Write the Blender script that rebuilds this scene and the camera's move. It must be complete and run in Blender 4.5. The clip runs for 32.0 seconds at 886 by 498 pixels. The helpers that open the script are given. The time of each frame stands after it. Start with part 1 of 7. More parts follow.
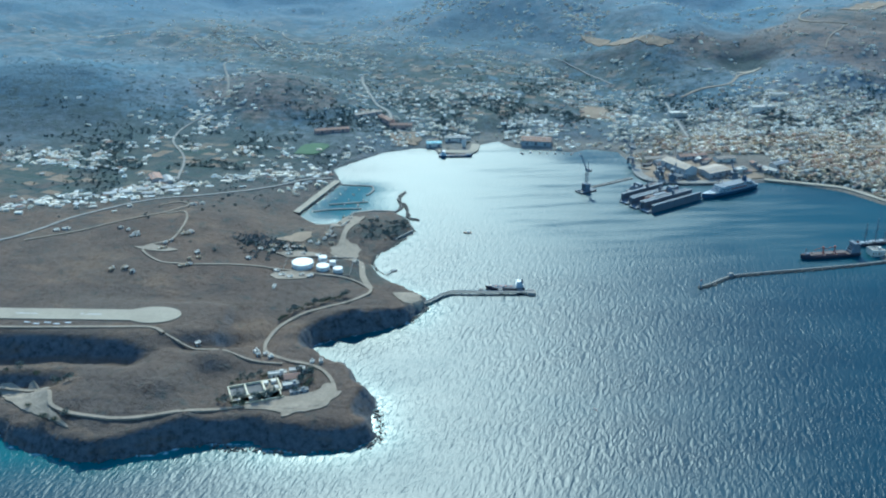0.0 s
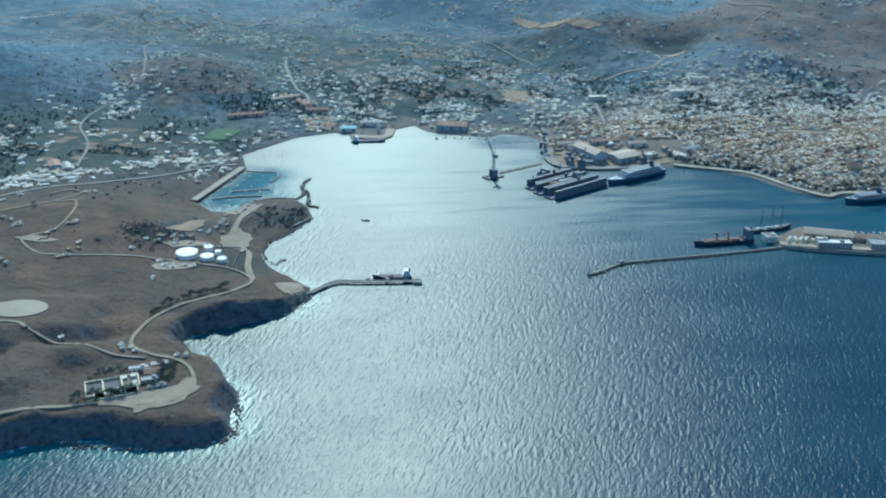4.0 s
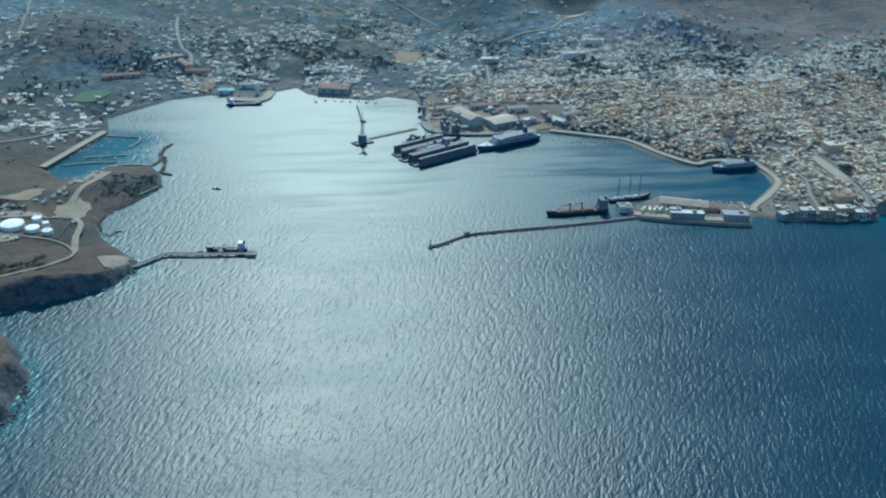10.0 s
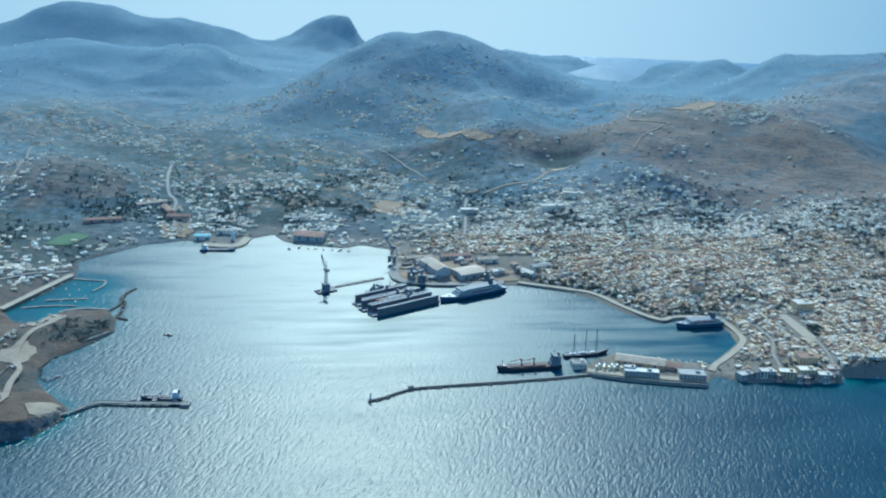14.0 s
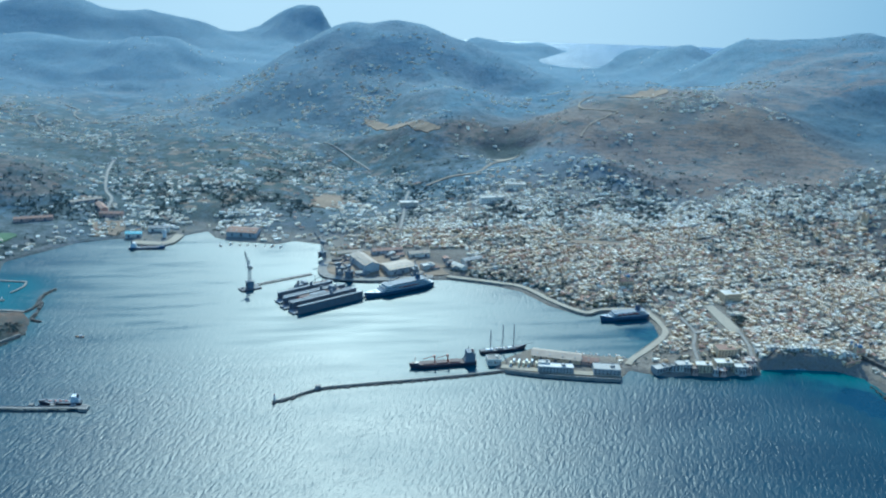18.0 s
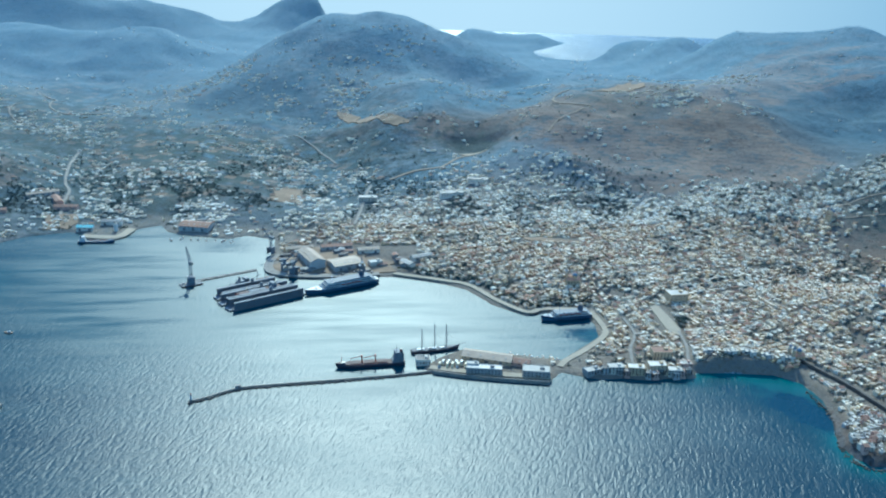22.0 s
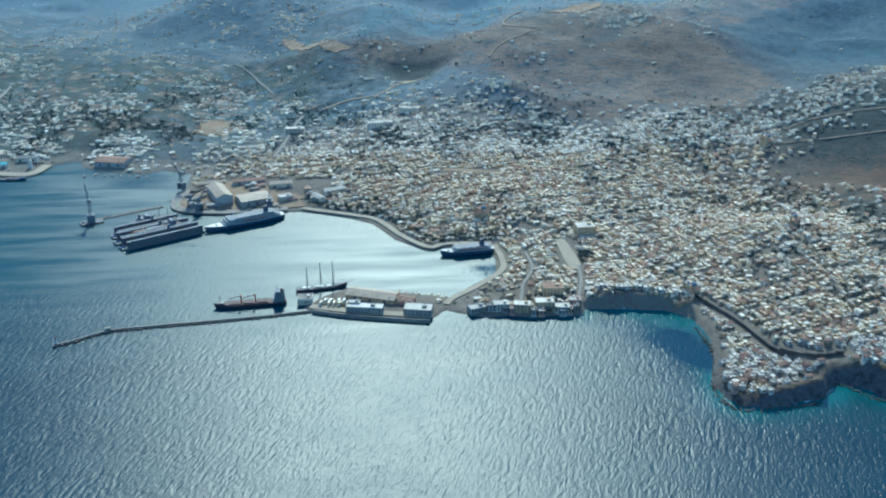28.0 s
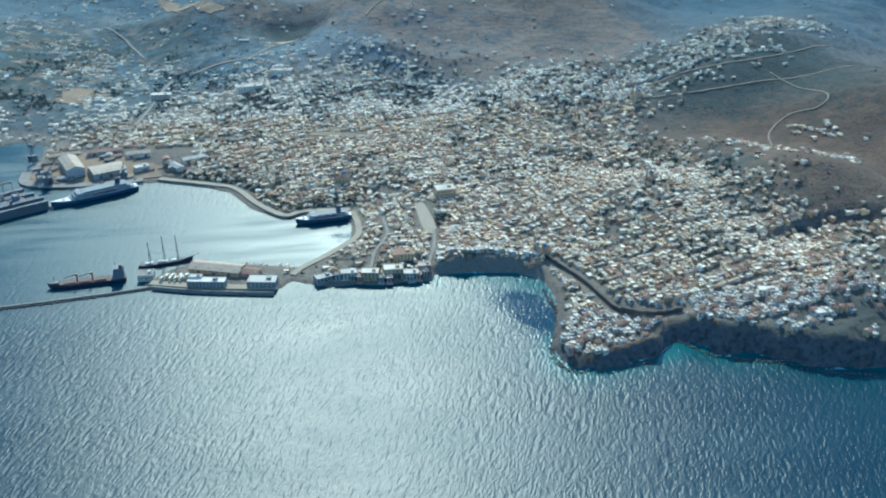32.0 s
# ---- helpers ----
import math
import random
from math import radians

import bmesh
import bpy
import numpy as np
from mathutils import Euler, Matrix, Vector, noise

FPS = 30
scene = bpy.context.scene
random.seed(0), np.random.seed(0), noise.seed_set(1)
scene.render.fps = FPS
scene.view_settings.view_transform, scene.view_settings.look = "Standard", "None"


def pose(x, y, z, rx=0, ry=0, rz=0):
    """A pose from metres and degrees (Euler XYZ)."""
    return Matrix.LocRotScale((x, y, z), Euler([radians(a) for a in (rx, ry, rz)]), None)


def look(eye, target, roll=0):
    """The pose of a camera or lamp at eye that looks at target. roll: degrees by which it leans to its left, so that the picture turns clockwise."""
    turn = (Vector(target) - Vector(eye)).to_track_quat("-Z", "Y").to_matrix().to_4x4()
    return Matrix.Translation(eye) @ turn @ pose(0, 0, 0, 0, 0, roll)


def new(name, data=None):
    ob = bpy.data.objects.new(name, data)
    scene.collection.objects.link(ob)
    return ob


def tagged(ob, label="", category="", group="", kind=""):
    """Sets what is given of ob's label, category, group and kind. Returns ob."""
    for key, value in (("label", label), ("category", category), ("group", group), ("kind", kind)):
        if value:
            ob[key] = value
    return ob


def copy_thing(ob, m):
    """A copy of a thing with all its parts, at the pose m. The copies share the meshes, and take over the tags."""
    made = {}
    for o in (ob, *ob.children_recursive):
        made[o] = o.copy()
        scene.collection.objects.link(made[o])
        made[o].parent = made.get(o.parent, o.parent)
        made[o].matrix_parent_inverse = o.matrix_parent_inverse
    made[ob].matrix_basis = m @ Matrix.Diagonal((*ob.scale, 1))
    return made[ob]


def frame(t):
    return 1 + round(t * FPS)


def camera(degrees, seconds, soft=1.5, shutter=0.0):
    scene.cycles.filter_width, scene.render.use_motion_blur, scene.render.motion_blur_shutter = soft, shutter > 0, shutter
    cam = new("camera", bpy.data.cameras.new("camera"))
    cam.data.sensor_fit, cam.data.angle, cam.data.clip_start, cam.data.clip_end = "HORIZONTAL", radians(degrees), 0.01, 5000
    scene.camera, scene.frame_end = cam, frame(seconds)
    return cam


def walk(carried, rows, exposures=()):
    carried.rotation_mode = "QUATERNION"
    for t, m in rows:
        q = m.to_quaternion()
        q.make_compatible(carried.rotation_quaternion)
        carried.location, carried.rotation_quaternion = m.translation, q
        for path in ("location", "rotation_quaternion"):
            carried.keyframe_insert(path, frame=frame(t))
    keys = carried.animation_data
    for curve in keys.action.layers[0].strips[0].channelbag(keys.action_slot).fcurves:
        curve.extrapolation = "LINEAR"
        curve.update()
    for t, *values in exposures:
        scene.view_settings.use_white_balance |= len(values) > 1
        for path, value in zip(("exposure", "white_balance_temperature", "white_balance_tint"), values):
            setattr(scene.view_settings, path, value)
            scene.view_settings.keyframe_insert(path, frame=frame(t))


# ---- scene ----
cam = camera(51.8, 32.0, soft=2.15)
PATH = [
    (0, (5.819, -4.151, 442.005), (5.218, 88.316, 403.934), 0.64),
    (0.5, (17.370, -2.986, 442.836), (16.999, 89.353, 404.453), 0.86),
    (1, (29.105, -1.664, 443.667), (29.113, 90.517, 404.902), 0.89),
    (1.5, (40.997, -0.209, 444.500), (41.318, 91.808, 405.350), 0.64),
    (2, (53.021, 1.359, 445.342), (53.859, 93.239, 405.880), 0.83),
    (2.5, (65.154, 3.019, 446.196), (66.322, 94.751, 406.396), 0.76),
    (3, (77.378, 4.755, 447.064), (79.169, 96.453, 407.209), 1.13),
    (3.5, (89.673, 6.551, 447.949), (91.878, 98.229, 408.071), 1.19),
    (5.5, (139.266, 14.076, 451.695), (143.355, 104.996, 410.261), 1.40),
    (6, (151.708, 15.993, 452.687), (156.263, 106.613, 410.648), 1.65),
    (6.5, (164.149, 17.910, 453.702), (168.974, 108.381, 411.373), 1.54),
    (7, (176.583, 19.821, 454.738), (181.441, 110.084, 411.971), 1.68),
    (7.5, (189.006, 21.723, 455.795), (194.290, 111.696, 412.472), 2.01),
    (8, (201.412, 23.612, 456.871), (206.886, 113.265, 412.912), 1.89),
    (8.5, (213.800, 25.488, 457.966), (219.475, 115.128, 414.005), 2.09),
    (9, (226.167, 27.349, 459.076), (231.758, 117.044, 415.216), 2.09),
    (9.5, (238.514, 29.197, 460.201), (244.238, 118.811, 416.195), 2.13),
    (10, (250.842, 31.031, 461.337), (256.842, 120.395, 416.862), 2.10),
    (10.5, (263.151, 32.854, 462.482), (269.355, 121.899, 417.397), 2.16),
    (11, (275.444, 34.669, 463.633), (281.921, 123.501, 418.168), 2.61),
    (11.5, (287.723, 36.479, 464.787), (294.626, 127.370, 423.663), 2.96),
    (12, (299.994, 38.287, 465.942), (307.012, 130.730, 428.460), 3.33),
    (12.5, (312.259, 40.098, 467.095), (319.033, 133.830, 432.914), 3.55),
    (13, (324.523, 41.917, 468.241), (329.249, 136.168, 435.161), 2.96),
    (13.5, (336.793, 43.748, 469.379), (339.672, 138.379, 437.181), 2.48),
    (14, (349.072, 45.598, 470.504), (351.498, 140.911, 440.347), 2.48),
    (14.5, (361.367, 47.471, 471.613), (363.474, 142.882, 441.741), 2.42),
    (16.5, (410.824, 55.310, 475.830), (413.091, 150.138, 444.166), 2.02),
    (17, (423.288, 57.384, 476.813), (425.703, 152.242, 445.251), 2.06),
    (17.5, (435.802, 59.515, 477.763), (438.530, 154.389, 446.275), 1.82),
    (18, (448.373, 61.707, 478.676), (451.556, 156.599, 447.285), 1.79),
    (18.5, (461.005, 63.964, 479.550), (463.825, 158.756, 447.823), 1.99),
    (19, (473.703, 66.291, 480.383), (476.373, 161.043, 448.526), 1.84),
    (19.5, (486.470, 68.691, 481.173), (489.127, 163.343, 449.020), 2.04),
    (20, (499.310, 71.166, 481.918), (502.473, 165.699, 449.462), 1.80),
    (20.5, (512.226, 73.718, 482.617), (514.775, 167.984, 449.338), 0.90),
    (21, (525.218, 76.350, 483.270), (527.001, 170.305, 449.075), 1.14),
    (21.5, (538.289, 79.061, 483.874), (539.155, 172.943, 449.445), 0.82),
    (22, (551.438, 81.850, 484.430), (552.980, 176.439, 452.018), 1.91),
    (22.5, (564.664, 84.717, 484.938), (565.745, 178.457, 450.129), 0.91),
    (23, (577.965, 87.659, 485.398), (578.973, 181.500, 450.859), 1.17),
    (23.5, (591.338, 90.672, 485.812), (593.329, 183.477, 448.618), 1.39),
    (24, (604.777, 93.752, 486.180), (608.433, 184.231, 443.753), 2.47),
    (24.5, (618.278, 96.891, 486.505), (622.471, 187.177, 443.716), 2.19),
    (26.5, (672.723, 109.881, 487.429), (670.453, 200.798, 445.847), -0.32),
    (27, (686.388, 113.180, 487.585), (684.628, 204.234, 446.279), -0.04),
    (27.5, (700.047, 116.472, 487.720), (698.923, 207.719, 446.822), 0.21),
    (28, (713.681, 119.738, 487.842), (713.155, 211.323, 447.692), 0.67),
    (28.5, (727.271, 122.962, 487.956), (727.601, 214.008, 446.599), 0.20),
    (29, (740.796, 126.120, 488.070), (741.908, 217.168, 446.729), 0.32),
    (29.5, (754.232, 129.191, 488.192), (756.238, 220.195, 446.789), 0.32),
    (30, (767.553, 132.149, 488.332), (770.535, 222.606, 445.805), 0.18),
    (30.5, (780.730, 134.967, 488.499), (784.891, 225.238, 445.675), 0.53),
    (31, (793.734, 137.616, 488.703), (798.417, 227.666, 445.471), 0.29),
    (31.5, (806.531, 140.064, 488.957), (812.014, 229.990, 445.560), 0.46),
    (32, (819.086, 142.276, 489.272), (825.257, 231.700, 444.941), 0.46),
]
walk(cam, [(t, look(eye, target, roll)) for t, eye, target, roll in PATH], exposures=[(0, 0.70, 4700, -12), (3, 0.57, 4730, -12), (6, 0.48, 4770, -12), (8, 0.38, 4780, -12), (11, 0.38, 4780, -12), (12, 0.47, 4700, -12), (13, 0.64, 4620, -12), (14, 0.70, 4600, -12), (20, 0.74, 4600, -12), (24, 0.78, 4750, -12), (28, 0.64, 4820, -12), (30, 0.66, 4850, -12), (32, 0.74, 4900, -12)])

# ---- light ----
SUN_ELEVATION, SUN_AZIMUTH = 39.5, -4.0   # degrees; azimuth from +y towards +x
world = bpy.data.worlds.new("sky")
scene.world = world
world.use_nodes = True
wn, wl = world.node_tree.nodes, world.node_tree.links
wn.clear()
w_out = wn.new("ShaderNodeOutputWorld")
w_bg = wn.new("ShaderNodeBackground")
w_sky = wn.new("ShaderNodeTexSky")
w_sky.sky_type, w_sky.sun_disc = "NISHITA", False
w_sky.sun_elevation, w_sky.sun_rotation = radians(SUN_ELEVATION), radians(SUN_AZIMUTH)
w_sky.altitude, w_sky.dust_density, w_sky.air_density, w_sky.ozone_density = 400, 1.0, 1.3, 4.0
w_co = wn.new("ShaderNodeTexCoord")
w_sep = wn.new("ShaderNodeSeparateXYZ")
w_map = wn.new("ShaderNodeMapRange")
w_map.inputs["From Min"].default_value, w_map.inputs["From Max"].default_value = -0.01, 0.30
w_mix = wn.new("ShaderNodeMix")
w_mix.data_type = "RGBA"
# far sea below the horizon: haze and glitter painted in, pale under the sun, bluer to either side
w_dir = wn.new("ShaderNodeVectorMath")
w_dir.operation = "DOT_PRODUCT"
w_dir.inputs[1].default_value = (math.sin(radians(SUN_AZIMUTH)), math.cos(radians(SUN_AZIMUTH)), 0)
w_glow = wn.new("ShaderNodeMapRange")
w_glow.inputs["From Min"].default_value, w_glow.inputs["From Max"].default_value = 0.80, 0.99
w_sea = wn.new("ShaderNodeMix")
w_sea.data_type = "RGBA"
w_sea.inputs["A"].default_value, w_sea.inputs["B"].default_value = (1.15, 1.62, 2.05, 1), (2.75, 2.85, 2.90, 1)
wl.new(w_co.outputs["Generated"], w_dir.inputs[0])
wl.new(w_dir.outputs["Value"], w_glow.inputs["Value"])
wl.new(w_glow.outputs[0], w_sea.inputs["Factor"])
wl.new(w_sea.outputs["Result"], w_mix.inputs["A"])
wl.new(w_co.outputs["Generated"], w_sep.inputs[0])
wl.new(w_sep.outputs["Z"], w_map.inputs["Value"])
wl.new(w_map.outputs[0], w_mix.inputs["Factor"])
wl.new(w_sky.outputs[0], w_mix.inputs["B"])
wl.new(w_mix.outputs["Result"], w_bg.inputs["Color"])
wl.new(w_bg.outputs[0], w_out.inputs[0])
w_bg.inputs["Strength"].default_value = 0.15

sun_data = bpy.data.lights.new("sun", "SUN")
sun_data.energy, sun_data.angle, sun_data.color = 3.6, radians(0.53), (1.0, 0.85, 0.64)
sun = new("sun", sun_data)
_e, _a = radians(SUN_ELEVATION), radians(SUN_AZIMUTH)
TO_SUN = Vector((math.sin(_a) * math.cos(_e), math.cos(_a) * math.cos(_e), math.sin(_e)))
sun.matrix_world = look((0, 0, 900), Vector((0, 0, 900)) - TO_SUN)


# ---- materials ----
def nodes_of(name):
    m = bpy.data.materials.new(name)
    m.use_nodes = True
    t = m.node_tree
    return m, t, t.nodes["Principled BSDF"]


def node(t, kind, ins=None, **props):
    n = t.nodes.new(kind)
    for k, v in props.items():
        setattr(n, k, v)
    for k, v in (ins or {}).items():
        if isinstance(v, bpy.types.NodeSocket):
            t.links.new(v, n.inputs[k])
        else:
            n.inputs[k].default_value = v
    return n


def mixc(t, fac, a, b, blend="MIX"):
    n = t.nodes.new("ShaderNodeMix")
    n.data_type, n.blend_type = "RGBA", blend
    for sock, v in (("Factor", fac), ("A", a), ("B", b)):
        i = n.inputs[0] if sock == "Factor" else n.inputs["A" if sock == "A" else "B"]
        if sock != "Factor":
            i = [s for s in n.inputs if s.name == sock and s.type == "RGBA"][0]
        if isinstance(v, bpy.types.NodeSocket):
            t.links.new(v, i)
        else:
            i.default_value = v if sock == "Factor" else (*v, 1)
    return [s for s in n.outputs if s.type == "RGBA"][0]


def ramp(t, v, lo, hi):
    return node(t, "ShaderNodeMapRange", {"Value": v, "From Min": lo, "From Max": hi}).outputs[0]


def where(t, sx=1.0, sy=1.0, sz=1.0, turn=0.0):
    g = node(t, "ShaderNodeNewGeometry")
    return node(t, "ShaderNodeMapping", {"Vector": g.outputs["Position"], "Scale": (sx, sy, sz), "Rotation": (0, 0, radians(turn))}).outputs[0]


def crests(t, along, across, angle):
    """Coordinates drawn out along one direction, in metres."""
    g = node(t, "ShaderNodeNewGeometry")
    return node(t, "ShaderNodeMapping", {"Vector": g.outputs["Position"], "Scale": (along, across, 10.0), "Rotation": (0, 0, radians(angle))}, vector_type="TEXTURE").outputs[0]


def speck(t, vec, scale, detail=4.0, rough=0.6):
    return node(t, "ShaderNodeTexNoise", {"Vector": vec, "Scale": scale, "Detail": detail, "Roughness": rough}).outputs["Fac"]


def attr(t, name):
    return node(t, "ShaderNodeAttribute", attribute_name=name).outputs["Fac"]


def plain(name, a, b=None, rough=0.7, metal=0.0, size=2.0, coarse=18.0, bump=0.15, per_object=0.0):
    """Paint, plaster, metal: two tones in fine grain and broad stains, with a fine relief."""
    m, t, p = nodes_of(name)
    b = b or tuple(0.72 * c for c in a)
    pos = where(t)
    fine, broad = speck(t, pos, 1 / size), speck(t, pos, 1 / coarse, 3.0)
    col = mixc(t, ramp(t, fine, 0.35, 0.75), a, b)
    col = mixc(t, ramp(t, broad, 0.45, 0.8), col, tuple(0.8 * c for c in b))
    if per_object:
        r = node(t, "ShaderNodeObjectInfo").outputs["Random"]
        v = node(t, "ShaderNodeMapRange", {"Value": r, "To Min": 1 - per_object, "To Max": 1 + per_object * 0.4}).outputs[0]
        hsv = node(t, "ShaderNodeHueSaturation", {"Color": col, "Value": v})
        col = hsv.outputs[0]
    t.links.new(col, p.inputs["Base Color"])
    p.inputs["Roughness"].default_value, p.inputs["Metallic"].default_value = rough, metal
    bp = node(t, "ShaderNodeBump", {"Height": fine, "Strength": bump, "Distance": 0.3})
    t.links.new(bp.outputs[0], p.inputs["Normal"])
    return m


def land_material():
    m, t, p = nodes_of("dry_island_land")
    pos = where(t)

    def times(u, v):
        return node(t, "ShaderNodeMath", {0: u, 1: v}, operation="MULTIPLY").outputs[0]

    def plus(u, v):
        return node(t, "ShaderNodeMath", {0: u, 1: v}, operation="ADD").outputs[0]
    fine, mid, broad = speck(t, pos, 0.16, 6.0, 0.7), speck(t, pos, 0.022, 5.0), speck(t, pos, 0.0045, 4.0)
    streak = speck(t, where(t, 0.55, 1.0, 1.8, 12), 0.016, 6.0, 0.65)
    thick = speck(t, where(t, 0.7, 1.0, 2.0, -20), 0.042, 5.0, 0.7)
    # headland: dry grass, reddish soil, dark tussocks
    col = mixc(t, ramp(t, mid, 0.38, 0.62), (0.122, 0.086, 0.063), (0.086, 0.064, 0.051))
    col = mixc(t, ramp(t, broad, 0.42, 0.62), col, (0.104, 0.082, 0.066))
    col = mixc(t, times(ramp(t, streak, 0.54, 0.62), 0.6), col, (0.160, 0.112, 0.076))
    col = mixc(t, times(ramp(t, thick, 0.56, 0.64), 0.4), col, (0.066, 0.058, 0.050))
    # grey phrygana slopes inland, their blue cast a painted haze
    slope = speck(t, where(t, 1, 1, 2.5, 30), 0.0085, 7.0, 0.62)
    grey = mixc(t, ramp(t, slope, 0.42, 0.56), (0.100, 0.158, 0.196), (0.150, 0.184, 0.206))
    # bare reddish slopes, with the steps of old terraces
    bare = ramp(t, plus(attr(t, "bare"), times(streak, 1.5)), 1.00, 1.22)
    height = node(t, "ShaderNodeSeparateXYZ", {0: node(t, "ShaderNodeNewGeometry").outputs["Position"]}).outputs["Z"]
    step = node(t, "ShaderNodeMath", {0: plus(times(height, 0.22), times(mid, 2.0))}, operation="FRACT").outputs[0]
    soil = mixc(t, ramp(t, slope, 0.40, 0.62), (0.218, 0.176, 0.148), (0.170, 0.156, 0.146))
    soil = mixc(t, times(ramp(t, step, 0.30, 0.18), 0.5), soil, (0.100, 0.104, 0.102))
    grey = mixc(t, bare, grey, soil)
    # thickets, then dark patches for scrub and for shade on slopes and in hollows
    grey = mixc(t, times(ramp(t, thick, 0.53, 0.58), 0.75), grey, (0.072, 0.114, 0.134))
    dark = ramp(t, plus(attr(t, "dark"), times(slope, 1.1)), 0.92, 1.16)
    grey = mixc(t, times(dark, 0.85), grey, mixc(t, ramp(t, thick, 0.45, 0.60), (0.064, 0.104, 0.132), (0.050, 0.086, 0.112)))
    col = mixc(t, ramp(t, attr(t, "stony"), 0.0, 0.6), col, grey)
    # low dark scrub, thick in the valleys, also painting shade on the eastern slopes
    scrub = plus(speck(t, pos, 0.06, 6.0, 0.7), attr(t, "green"))
    col = mixc(t, times(ramp(t, scrub, 0.50, 0.70), 0.8), col, (0.044, 0.062, 0.060))
    # terraced and ploughed plots with field banks between them
    lay = where(t, 1.0, 1.5, 0.0, 20)
    cells = node(t, "ShaderNodeTexVoronoi", {"Vector": lay, "Scale": 0.040, "Randomness": 0.55}, distance="CHEBYCHEV")
    plot = node(t, "ShaderNodeSeparateColor", {"Color": cells.outputs["Color"]})
    farm = times(attr(t, "farm"), ramp(t, plus(plot.outputs["Red"], times(streak, 0.6)), 0.42, 0.46))
    tone = mixc(t, ramp(t, plot.outputs["Green"], 0.68, 0.74), mixc(t, plot.outputs["Blue"], (0.052, 0.076, 0.066), (0.105, 0.098, 0.084)), (0.225, 0.168, 0.118))
    tone = mixc(t, ramp(t, cells.outputs["Distance"], 0.40, 0.52), tone, (0.050, 0.070, 0.070))
    col = mixc(t, farm, col, tone)
    # distance haze painted into the colour of the outermost hills
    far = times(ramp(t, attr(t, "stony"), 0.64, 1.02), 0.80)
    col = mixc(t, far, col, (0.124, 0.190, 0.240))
    # bare rock on the steep faces
    nz = node(t, "ShaderNodeSeparateXYZ", {0: node(t, "ShaderNodeNewGeometry").outputs["Normal"]}).outputs["Z"]
    steep = times(ramp(t, plus(nz, times(mid, 0.10)), 0.95, 0.78), ramp(t, attr(t, "stony"), 0.95, 0.60))
    rock = mixc(t, ramp(t, fine, 0.35, 0.65), (0.118, 0.114, 0.114), (0.054, 0.059, 0.067))
    rock = mixc(t, times(ramp(t, thick, 0.52, 0.66), 0.6), rock, (0.110, 0.084, 0.066))
    col = mixc(t, steep, col, rock)
    # paved and trodden ground in the town and along the quays
    paved = times(attr(t, "paved"), ramp(t, fine, 0.25, 0.5))
    col = mixc(t, paved, col, (0.205, 0.18, 0.145))
    col = mixc(t, ramp(t, fine, 0.5, 0.8), col, (0.20, 0.155, 0.11), "SOFT_LIGHT")
    t.links.new(col, p.inputs["Base Color"])
    p.inputs["Roughness"].default_value = 0.95
    p.inputs["Specular IOR Level"].default_value = 0.15
    bp = node(t, "ShaderNodeBump", {"Height": plus(fine, plus(mid, thick)), "Strength": 0.75, "Distance": 3.4})
    t.links.new(bp.outputs[0], p.inputs["Normal"])
    return m


